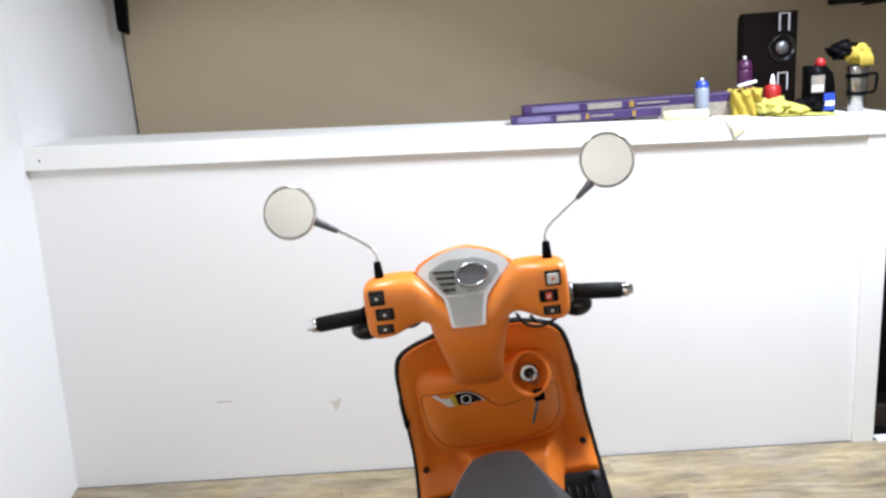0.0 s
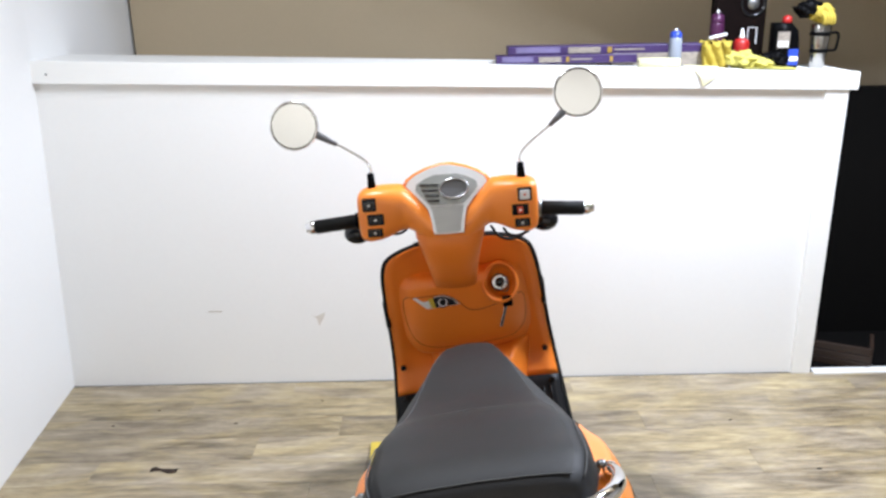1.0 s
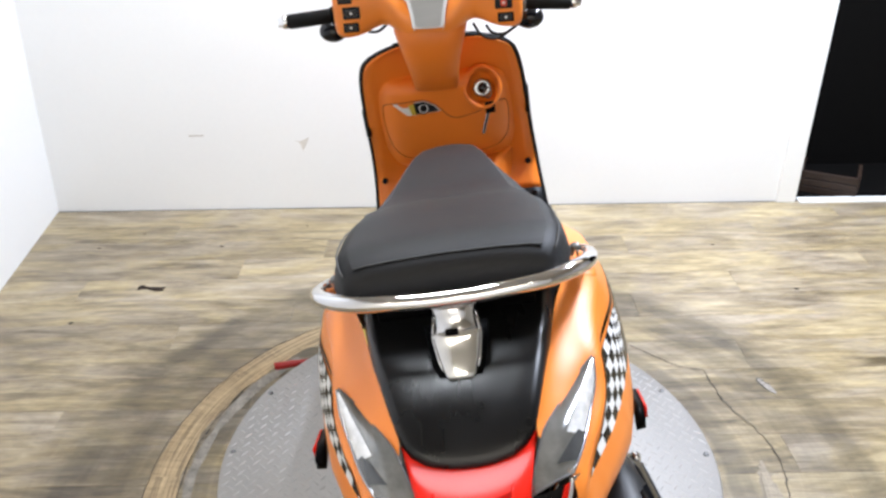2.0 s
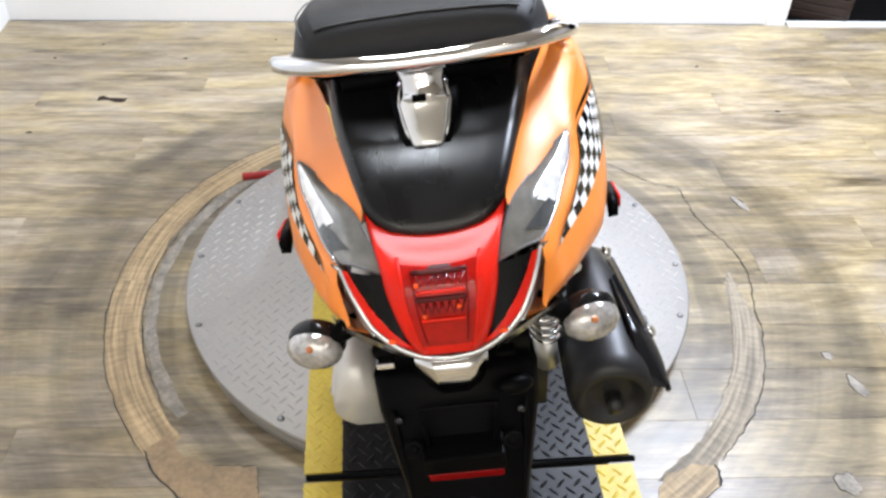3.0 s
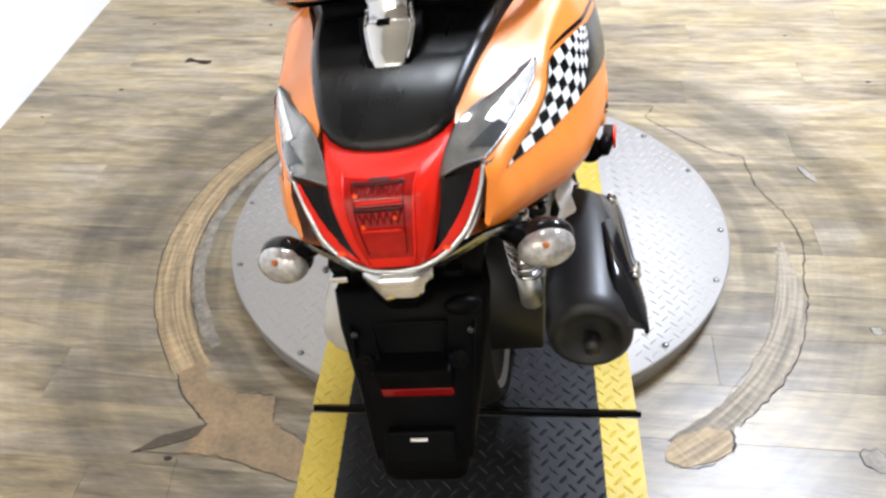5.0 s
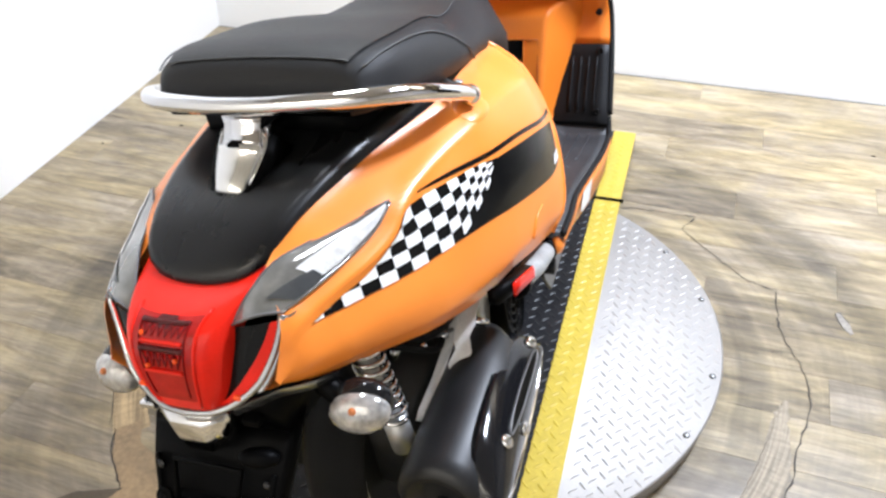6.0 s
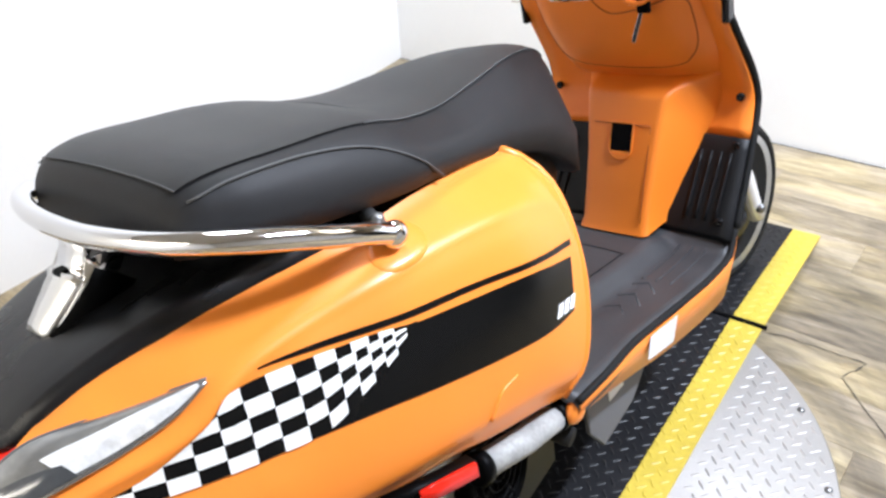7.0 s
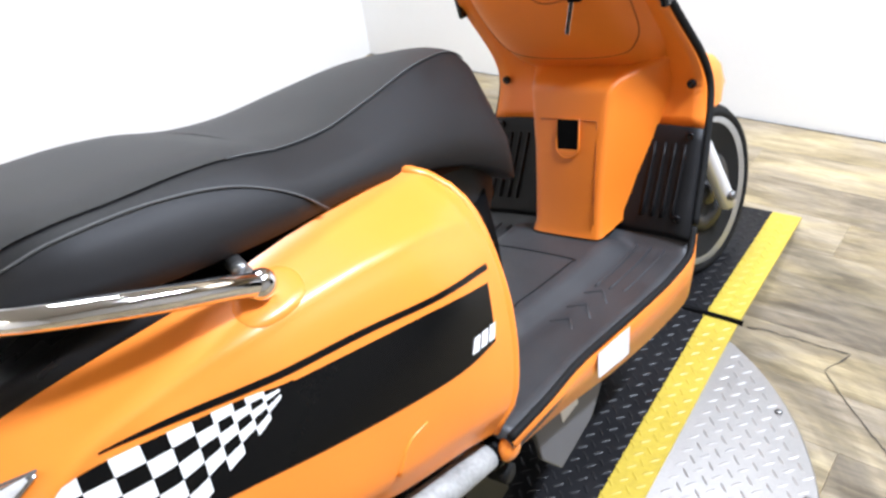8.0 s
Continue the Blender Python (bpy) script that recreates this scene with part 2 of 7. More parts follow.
    tint.inputs["A"].default_value, tint.inputs["B"].default_value = (0.90, 0.89, 0.93, 1), (1.10, 1.05, 0.87, 1)
    l.new(swing.outputs["Result"], tint.inputs["Factor"])
    hue = n.new("ShaderNodeVectorMath")
    hue.operation = "MULTIPLY"
    l.new(ramp.outputs[0], hue.inputs[0]), l.new(tint.outputs["Result"], hue.inputs[1])
    col = n.new("ShaderNodeVectorMath")
    col.operation = "SCALE"
    l.new(hue.outputs[0], col.inputs[0]), l.new(tone, col.inputs["Scale"])
    l.new(col.outputs[0], bsdf.inputs["Base Color"])
    l.new(math_node("MULTIPLY_ADD", blot, 0.22, 0.27), bsdf.inputs["Roughness"])
    bp = n.new("ShaderNodeBump")
    bp.inputs["Strength"].default_value, bp.inputs["Distance"].default_value = 0.25, 0.001
    l.new(fine, bp.inputs["Height"])
    l.new(bp.outputs[0], bsdf.inputs["Normal"])
    return m


FLOOR = floor_material()


# ---------------------------------------------------------------- mesh helpers
def mesh_of(name, bm, mat):
    bm.normal_update()
    me = bpy.data.meshes.new(name)
    bm.to_mesh(me)
    bm.free()
    me.materials.append(mat)
    return me


def part(name, bm, mat, parent=None, label=""):
    """Links a bmesh as one mesh object under a thing or a part."""
    ob = new(name, mesh_of(name, bm, mat))
    if parent is not None:
        ob.parent = parent
    if label:
        ob["label"] = label
    return ob


def thing(name, label, category, m=None, group="", kind=""):
    ob = new(name)
    ob.empty_display_size = 0.1
    if m is not None:
        ob.matrix_world = m
    return tagged(ob, label, category, group, kind)


def smooth(bm):
    for f in bm.faces:
        f.smooth = True
    return bm


def spline(pts, n):
    """Points evenly in parameter on a Catmull-Rom curve through pts."""
    p = [np.array(q, float) for q in pts]
    p = [2 * p[0] - p[1]] + p + [2 * p[-1] - p[-2]]
    out = []
    segs = len(p) - 3
    for k in range(n):
        s = min(k / (n - 1) * segs, segs - 1e-9)
        i = int(s)
        t = s - i
        a, b, c, d = p[i], p[i + 1], p[i + 2], p[i + 3]
        out.append(0.5 * (2 * b + (c - a) * t + (2 * a - 5 * b + 4 * c - d) * t * t + (3 * b - a - 3 * c + d) * t ** 3))
    return out


def loft(rings, closed=True, caps=True, bm=None):
    bm = bm or bmesh.new()
    vs = [[bm.verts.new(p) for p in r] for r in rings]
    n = len(vs[0])
    for a, b in zip(vs, vs[1:]):
        for i in range(n if closed else n - 1):
            j = (i + 1) % n
            bm.faces.new((a[i], a[j], b[j], b[i]))
    if closed and caps:
        bm.faces.new(list(reversed(vs[0])))
        bm.faces.new(vs[-1])
    bmesh.ops.recalc_face_normals(bm, faces=bm.faces)
    return smooth(bm)


def tube(pts, r, sides=10, bm=None, closed=False, samples=0, taper=None):
    p = [Vector(q) for q in (spline(pts, samples) if samples else pts)]
    rings = []
    ref = Vector((0.31, 0.17, 0.93))
    n = len(p)
    for i, q in enumerate(p):
        d = (p[(i + 1) % n] - p[i - 1]) if closed else (p[min(i + 1, n - 1)] - p[max(i - 1, 0)])
        d.normalize()
        u = d.cross(ref)
        if u.length < 1e-3:
            u = d.cross(Vector((1, 0, 0)))
        u.normalize()
        w = d.cross(u)
        ref = u.cross(d)
        rr = r if taper is None else r * (taper[0] + (taper[1] - taper[0]) * i / (n - 1))
        rings.append([q + rr * (math.cos(a) * u + math.sin(a) * w) for a in (2 * math.pi * k / sides for k in range(sides))])
    if closed:
        rings.append(rings[0])
        bm = loft(rings, True, False, bm)
        bmesh.ops.remove_doubles(bm, verts=bm.verts, dist=1e-6)
        return bm
    return loft(rings, True, True, bm)


def box(x0, y0, z0, x1, y1, z1, bevel=0.003, bm=None, segments=2):
    b = bmesh.new()
    bmesh.ops.create_cube(b, size=1)
    bmesh.ops.transform(b, matrix=Matrix.LocRotScale(((x0 + x1) / 2, (y0 + y1) / 2, (z0 + z1) / 2), None, (x1 - x0, y1 - y0, z1 - z0)), verts=b.verts)
    if bevel:
        bmesh.ops.bevel(b, geom=b.edges[:], offset=bevel, segments=segments, profile=0.5, affect="EDGES")
    if bm is None:
        return b
    me = bpy.data.meshes.new("tmp")
    b.to_mesh(me)
    b.free()
    bm.from_mesh(me)
    bpy.data.meshes.remove(me)
    return bm


def prism(outline, axis, a, b, bevel=0.0):
    """An outline in the two other axes, swept along an axis from a to b."""
    bm = bmesh.new()

    def at(p, v):
        q = [p[0], p[1]]
        q.insert(axis, v)
        return q
    lo = [bm.verts.new(at(p, a)) for p in outline]
    hi = [bm.verts.new(at(p, b)) for p in outline]
    n = len(lo)
    for i in range(n):
        bm.faces.new((lo[i], lo[(i + 1) % n], hi[(i + 1) % n], hi[i]))
    bm.faces.new(list(reversed(lo))), bm.faces.new(hi)
    bmesh.ops.recalc_face_normals(bm, faces=bm.faces)
    if bevel:
        bmesh.ops.bevel(bm, geom=bm.edges[:], offset=bevel, segments=2, profile=0.5, affect="EDGES")
    return bm


def lathe(profile, m, sides=32):
    """A profile of (radius, height) turned round z, laid by m."""
    rings = [[(r * math.cos(a), r * math.sin(a), h) for a in (2 * math.pi * k / sides for k in range(sides))] for r, h in profile]
    bm = loft(rings, True, True)
    bmesh.ops.transform(bm, matrix=m, verts=bm.verts)
    return bm


def moved(bm, m):
    bmesh.ops.transform(bm, matrix=m, verts=bm.verts)
    return bm


def ellipsoid(c, rx, ry, rz, m=None, u=20, v=12):
    bm = bmesh.new()
    bmesh.ops.create_uvsphere(bm, u_segments=u, v_segments=v, radius=1)
    bmesh.ops.transform(bm, matrix=Matrix.LocRotScale(c, m, (rx, ry, rz)), verts=bm.verts)
    return smooth(bm)


# ---------------------------------------------------------------- room
LEFT, FRONT, BACK_WALL, RIGHT, REAR, CEIL = -1.745, 1.655, 2.78, 3.4, -3.4, 2.75


def structure(name, bm, mat, label, category):
    return tagged(part(name, bm, mat), label, category, kind="structure")


floor = structure("floor", box(-1.95, -3.6, -0.16, 3.6, 2.95, -0.012, 0), UNLIT_BLACK, "wood-look vinyl plank floor worn in rings round the turntable", "floor")
structure("ceiling", box(-1.95, -3.6, CEIL, 3.6, 2.95, CEIL + 0.12, 0), CEILING, "plain grey painted ceiling", "ceiling")
# the side wall leans a touch out towards its foot
west = bmesh.new()
plan = [(-1.767, 2.9), (-1.757, 1.655), (-1.690, 0.85), (-1.622, 0.0), (-1.615, -3.52)]
loft([[(x + d, y, z) for x, y in plan] + [(-2.0, -3.52, z), (-2.0, 2.9, z)] for z, d in ((-0.1, -0.004), (1.40, 0.060), (CEIL, 0.067))], True, True, west)
for f in west.faces:
    f.smooth = False
structure("wall_west", west, WHITE_WALL, "smooth white painted side wall", "wall")
structure("wall_north", box(-1.69, BACK_WALL, -0.1, RIGHT, BACK_WALL + 0.12, CEIL, 0), TAN_WALL, "tan painted wall of the space behind the half wall", "wall")
structure("wall_east", box(RIGHT, -3.52, -0.1, RIGHT + 0.12, 2.9, CEIL, 0), SHADE_WALL, "plain grey wall closing the room", "wall")
structure("wall_south", box(-1.9, REAR - 0.12, -0.1, RIGHT, REAR, CEIL, 0), WHITE_WALL, "plain white wall closing the room", "wall")


def top_at(x):
    """Height of the half wall's cap, which falls slightly towards its open end."""
    return 1.428 - (x + 1.69) * 0.0307


half = thing("wall_half", "white painted half wall with a trimmed wooden cap and end post", "half wall", kind="structure")
part("panel", prism([(-1.78, -0.1), (1.50, -0.1), (1.50, top_at(1.5) - 0.03), (-1.72, top_at(-1.72) - 0.03)], 1, FRONT, FRONT + 0.12), WHITE_WALL, half)
part("apron_board", prism([(-1.712, top_at(-1.69) - 0.088), (1.575, top_at(1.575) - 0.07), (1.575, top_at(1.575)), (-1.695, top_at(-1.69))], 1, FRONT - 0.028, FRONT - 0.002, 0.002), WHITE_TRIM, half)
part("cap", prism([(-1.72, top_at(-1.72) - 0.03), (1.575, top_at(1.575) - 0.03), (1.575, top_at(1.575) - 0.003), (-1.72, top_at(-1.72) - 0.003)], 1, FRONT - 0.001, FRONT + 0.34, 0.002), WHITE_TRIM, half)
part("end_post", prism([(1.462, -0.02), (1.545, -0.02), (1.545, top_at(1.545) - 0.03), (1.45, top_at(1.45) - 0.03)], 1, FRONT - 0.016, FRONT + 0.13, 0.002), WHITE_TRIM, half)
part("screw", lathe([(0.0045, 0), (0.0045, 0.0015), (0.001, 0.002)], pose(-1.636, FRONT - 0.028, 1.375, 90), 10), STEEL, half)
# added out of view: its sloping edge blocks lamp light from the tan wall
structure("shade_bulkhead", prism([(-1.69, 2.35), (0.25, 2.35), (1.25, 1.93), (RIGHT, 1.88), (RIGHT, CEIL), (-1.69, CEIL)], 1, FRONT, FRONT + 0.12), TAN_WALL, "unseen tan board added over the half wall to shade the space behind", "wall")
# added board: its black colour stands in for the passage's shade
structure("unlit_passage", box(1.60, 2.1, -0.1, RIGHT, 2.22, 1.20, 0), UNLIT_BLACK, "low black board standing for the unlit passage beside the half wall", "wall")
structure("threshold", box(1.56, FRONT - 0.03, -0.011, RIGHT, FRONT + 0.02, 0.008, 0.002), WHITE_TRIM, "pale threshold strip at the dark passage", "threshold")

# ---------------------------------------------------------------- turntable
YAW = 3.25
TABLE_Z, RUN_Z, TABLE_R = 0.066, 0.070, 0.645
U0, U1, STRIPE = -0.322, 0.338, 0.075
turn = Matrix.Rotation(radians(YAW), 4, "Z")


def treads(name, spots, length, width, height, mat, parent):
    """Raised lugs of tread plate: long, with a ridge, lying crosswise in turn."""
    verts, faces = [], []
    for x, y, z, a, tilt in spots:
        c, s = math.cos(a), math.sin(a)
        k = len(verts)
        for px, py, pz in ((-.5, 0, 0), (-.25, -.5, 0), (.25, -.5, 0), (.5, 0, 0), (.25, .5, 0), (-.25, .5, 0), (-.22, 0, 1), (.22, 0, 1)):
            lx, ly = px * length, py * width
            yy = ly * c + lx * s
            verts.append((x + lx * c - ly * s, y + yy, z + pz * height + tilt * yy))
        faces += [tuple(k + i for i in f) for f in ((0, 1, 6), (1, 2, 7, 6), (2, 3, 7), (3, 4, 7), (4, 5, 6, 7), (5, 0, 6))]
    me = bpy.data.meshes.new(name)
    me.from_pydata(verts, [], faces)
    me.materials.append(mat)
    ob = new(name, me)
    ob.parent = parent
    return tagged(ob, kind="stuff")


def plate_spots(u0, u1, v0, v1, pitch, z, keep=lambda u, v: True, tilt=0.0, vref=0.0):
    out = []
    h = pitch / math.sqrt(2)
    n, m = int((u1 - u0) / h) + 2, int((v1 - v0) / h) + 2
    for i in range(-m, n + 1):
        for j in range(-n, m + n + 1):
            u, v = u0 + 0.4 * h + (i + j) * h, v0 + 0.4 * h + (j - i) * h
            if u0 + 0.35 * h < u < u1 - 0.35 * h and v0 + 0.35 * h < v < v1 - 0.35 * h and keep(u, v):
                out.append((u, v, z + tilt * (v - vref), radians(45 if (i + j) % 2 else -45), tilt))
    return out


table = thing("turntable", "round aluminium tread-plate turntable with a bolted rim on the floor", "turntable", turn)
part("plate", lathe([(TABLE_R - 0.003, TABLE_Z - 0.02), (TABLE_R, TABLE_Z - 0.004), (TABLE_R - 0.004, TABLE_Z)], Matrix(), 128), PLATE, table)
part("skirt", lathe([(TABLE_R - 0.012, -0.01), (TABLE_R - 0.010, TABLE_Z - 0.021)], Matrix(), 128), PLATE, table)
treads("tread_pattern", plate_spots(-0.65, 0.65, -0.65, 0.65, 0.0250, TABLE_Z, lambda u, v: math.hypot(u, v) < TABLE_R - 0.012 and not U0 - 0.01 < u < U1 + 0.01),
       0.0265, 0.0058, 0.0013, PLATE, table)
bolt_mesh = mesh_of("bolt", lathe([(0.0075, 0), (0.0075, 0.002), (0.005, 0.0042), (0.001, 0.0045)], Matrix(), 12), STEEL)
for deg in (23, 42, 155, 178, 202, 236, -20, -44, -2):
    b = new("bolt", bolt_mesh)
    b.parent = table
    b.matrix_basis = pose(0.624 * math.cos(radians(deg - YAW)), 0.624 * math.sin(radians(deg - YAW)), TABLE_Z)

runner = thing("runner", "black tread-plate runner with yellow edge stripes across the turntable", "runner", turn)


def strip_parts(owner, v0, v1, z0, z1, thick=0.006):
    """Black middle and two yellow edges of a tread-plate track between two ends."""
    tilt = (z1 - z0) / (v1 - v0)
    for name, a, b, mat in (("stripe", U0, U0 + STRIPE, PLATE_YELLOW), ("plate", U0 + STRIPE, U1 - STRIPE, PLATE_BLACK), ("stripe", U1 - STRIPE, U1, PLATE_YELLOW)):
        bm = prism([(v0, z0 - thick), (v1, z1 - thick), (v1, z1), (v0, z0)], 0, a, b)
        ob = part(name, bm, mat, owner, "yellow painted edge stripe" if name == "stripe" else "black tread plate")
        treads("tread_pattern", plate_spots(a, b, v0 + 0.004, v1, 0.0240, z0, tilt=tilt, vref=v0), 0.0270, 0.0066, 0.0017, mat, ob)


strip_parts(runner, -0.640, 0.600, RUN_Z, RUN_Z)
for v in (-0.649, 0.612):
    part("hinge_rod", tube([(U0 + 0.004, v, RUN_Z - 0.004), (U1 + 0.008, v, RUN_Z - 0.004)], 0.0065, 10), BLACK, runner, "black hinge rod")
for name, v0, v1 in (("front_ramp", 0.622, 1.14), ("rear_ramp", -0.660, -1.30)):
    ramp = thing("ramp", "sloping black tread-plate ramp with yellow edges on the floor", "ramp", turn, group="turntable ramps")
    if v0 < v1:
        strip_parts(ramp, v0, v1, RUN_Z - 0.004, 0.012)
    else:
        strip_parts(ramp, v1, v0, 0.012, RUN_Z - 0.004)
# two rows of lugs round the upright skirt
verts, faces = [], []
for k in range(150):
    for r in range(2):
        a0 = 2 * math.pi * (k + 0.5 * r) / 150
        zz, ss = 0.014 + 0.022 * r, (1 if (k + r) % 2 else -1)
        base = len(verts)
        for px, py, pz in ((-.5, 0, 0), (0, -.5, 0), (.5, 0, 0), (0, .5, 0), (0, 0, 1)):
            u, w = px * 0.020 * 0.7 - ss * py * 0.006 * 0.7, ss * px * 0.020 * 0.7 + py * 0.006 * 0.7
            a, rr = a0 + u / TABLE_R, TABLE_R - 0.0112 + 0.0012 * pz
            verts.append((rr * math.cos(a), rr * math.sin(a), zz + w))
        faces += [(base, base + 1, base + 4), (base + 1, base + 2, base + 4), (base + 2, base + 3, base + 4), (base + 3, base, base + 4)]
me = bpy.data.meshes.new("skirt_tread")
me.from_pydata(verts, [], faces)
me.materials.append(PLATE)
ob = new("skirt_tread", me)
ob.parent = table
tagged(ob, kind="stuff")
lever = thing("table_lever", "short red lever handle beside the turntable rim", "lever")
part("grip", tube([(-0.585, 0.436, 0.034), (-0.560, 0.438, 0.036), (-0.525, 0.441, 0.040), (-0.480, 0.444, 0.044)], 0.012, 12, taper=(1.1, 0.8)), RED_PAINT, lever)

# ---------------------------------------------------------------- scooter
LEAN = -8.0
scooter = thing("motor_scooter", "orange motor scooter with chequered stickers leaning on its side stand", "scooter", pose(0.067, 0, 0.06, 0, LEAN, 0))


def curve1(keys, x):
    """Smooth value at x through keys (x, value)."""
    xs = [k[0] for k in keys]
    if x <= xs[0]:
        return keys[0][1]
    if x >= xs[-1]:
        return keys[-1][1]
    i = max(j for j in range(len(xs)) if xs[j] <= x)
    t = (x - xs[i]) / (xs[i + 1] - xs[i])
    p = [keys[max(i - 1, 0)][1], keys[i][1], keys[i + 1][1], keys[min(i + 2, len(keys) - 1)][1]]
    return 0.5 * (2 * p[1] + (p[2] - p[0]) * t + (2 * p[0] - 5 * p[1] + 4 * p[2] - p[3]) * t * t + (3 * p[1] - p[0] - 3 * p[2] + p[3]) * t ** 3)


# side panel: heights of its upper and lower edge, and its width from top to bottom, along the body
PANEL_TOP = [(-0.884, 0.672), (-0.868, 0.702), (-0.850, 0.736), (-0.830, 0.756), (-0.80, 0.772), (-0.75, 0.790), (-0.70, 0.800), (-0.62, 0.806), (-0.53, 0.809), (-0.44, 0.813), (-0.30, 0.804), (-0.215, 0.790), (-0.11, 0.772), (-0.07, 0.760)]
PANEL_LOW = [(-0.884, 0.660), (-0.826, 0.630), (-0.766, 0.609), (-0.675, 0.578), (-0.56, 0.546), (-0.44, 0.522), (-0.356, 0.492), (-0.28, 0.466), (-0.20, 0.430), (-0.10, 0.411), (-0.07, 0.405)]
PANEL_V = (0.0, 0.14, 0.3, 0.5, 0.7, 0.88, 1.0)
PANEL_X = [(-0.884, (0.122, 0.123, 0.125, 0.126, 0.123, 0.119, 0.117)),
           (-0.85, (0.128, 0.136, 0.142, 0.149, 0.151, 0.143, 0.134)),
           (-0.80, (0.092, 0.132, 0.153, 0.168, 0.178, 0.172, 0.155)),
           (-0.72, (0.111, 0.152, 0.182, 0.199, 0.213, 0.210, 0.194)),
           (-0.65, (0.130, 0.183, 0.208, 0.224, 0.239, 0.240, 0.224)),
           (-0.55, (0.152, 0.209, 0.236, 0.254, 0.264, 0.264, 0.250)),
           (-0.44, (0.183, 0.234, 0.257, 0.273, 0.280, 0.281, 0.266)),
           (-0.30, (0.176, 0.240, 0.268, 0.284, 0.288, 0.285, 0.272)),
           (-0.215, (0.167, 0.238, 0.266, 0.280, 0.286, 0.284, 0.266)),
           (-0.11, (0.156, 0.212, 0.243, 0.261, 0.273, 0.277, 0.263)),
           (-0.07, (0.148, 0.197, 0.228, 0.248, 0.261, 0.266, 0.256))]
PANEL_FRONT = [(0.0, -0.125), (0.03, -0.103), (0.08, -0.082), (0.2, -0.077), (0.33, -0.090), (0.49, -0.107), (0.69, -0.135), (0.87, -0.168), (1.0, -0.202)]


def panel_x(y, v):
    rows = [(s[0], curve1(list(zip(PANEL_V, s[1])), v)) for s in PANEL_X]
    return curve1(rows, y)


def panel_v(y, z):
    a, b = curve1(PANEL_TOP, y), curve1(PANEL_LOW, y)
    return min(max((a - z) / (a - b), 0.0), 1.0)


def slim(v, side, y):
    """The panel on the stand side tucks in a little more towards its lower edge."""
    return 1.0 if side > 0 else 1.0 - 0.05 * v ** 0.7 * min(max((y + 0.86) / 0.16, 0.0), 1.0)


# the soft shoulder crease that runs back from the front edge, then down between lamp and flag
CREASE = [(-0.86, 0.718), (-0.807, 0.729), (-0.75, 0.734), (-0.711, 0.738), (-0.672, 0.746), (-0.64, 0.761), (-0.60, 0.771), (-0.52, 0.778), (-0.43, 0.777), (-0.33, 0.767), (-0.20, 0.738), (-0.08, 0.690)]
CREASE_RISE = [(-0.87, 0.0), (-0.82, 0.006), (-0.70, 0.009), (-0.62, 0.008), (-0.45, 0.004), (-0.20, 0.004), (-0.08, 0.001)]


def crease_rise(y, z):
    d = z - curve1(CREASE, y)
    return curve1(CREASE_RISE, y) * math.exp(-(d / (0.007 if d > 0 else 0.0095)) ** 2)


def skin_x(y, v, side):
    z = curve1(PANEL_TOP, y) + (curve1(PANEL_LOW, y) - curve1(PANEL_TOP, y)) * v
    return panel_x(y, v) * slim(v, side, y) + crease_rise(y, z)


def on_panel(y, z, off=0.0, side=1):
    v = panel_v(y, z)
    e = 0.004
    dv = (panel_x(y, min(v + 0.02, 1)) - panel_x(y, max(v - 0.02, 0))) / (0.04 * (curve1(PANEL_TOP, y) - curve1(PANEL_LOW, y)) + 1e-6)
    dy = (panel_x(y + e, v) - panel_x(y - e, v)) / (2 * e)
    nrm = Vector((1, -dy, dv)).normalized()
    return Vector((side * (skin_x(y, v, side) + off * nrm.x), y + off * nrm.y, z + off * nrm.z))


def panel_shell(side):
    rings = []
    nu, nv = 90, 64
    for j in range(nv + 1):
        v = j / nv
        row = []
        for i in range(nu + 1):
            y = -0.884 + (curve1(PANEL_FRONT, v) + 0.884) * i / nu
            z = curve1(PANEL_TOP, y) + (curve1(PANEL_LOW, y) - curve1(PANEL_TOP, y)) * v
            row.append((side * skin_x(y, v, side), y, z))
        rings.append(row)
    low = rings[-1]
    rings.append([(x - side * 0.014, y, z - 0.006) for x, y, z in low])
    rings.append([(x - side * 0.05, y, z + 0.002) for x, y, z in low])
    return loft(rings, False, False)


def patch(outline_top, outline_low, n, m, off, side):
    """A thin skin on the side panel between two lines given in (y, z)."""
    top, low = spline(outline_top, n), spline(outline_low, n)
    rows = []
    for k in range(m + 1):
        rows.append([on_panel(*(a + (b - a) * k / m), off, side) for a, b in zip(top, low)])
    return loft(rows, False, False)


FLAG_LOW = [(-0.830, 0.713), (-0.786, 0.706), (-0.733, 0.697), (-0.682, 0.687), (-0.627, 0.679), (-0.597, 0.6745), (-0.568, 0.6755), (-0.532, 0.686), (-0.501, 0.694), (-0.468, 0.705), (-0.434, 0.719)]
FLAG_TOP = [(-0.660, 0.757), (-0.642, 0.756), (-0.599, 0.752), (-0.563, 0.747), (-0.528, 0.741), (-0.483, 0.733), (-0.434, 0.720)]
FLAG_CUT = [(-0.830, 0.713), (-0.782, 0.7175), (-0.755, 0.7195), (-0.728, 0.723), (-0.696, 0.732), (-0.667, 0.742), (-0.645, 0.758), (-0.62, 0.78)]
FLAG_COLUMNS = [-0.8355, -0.809, -0.7825, -0.756, -0.7295, -0.703, -0.6765, -0.650, -0.6235, -0.597, -0.574, -0.552, -0.531, -0.511, -0.492, -0.474, -0.456, -0.436]


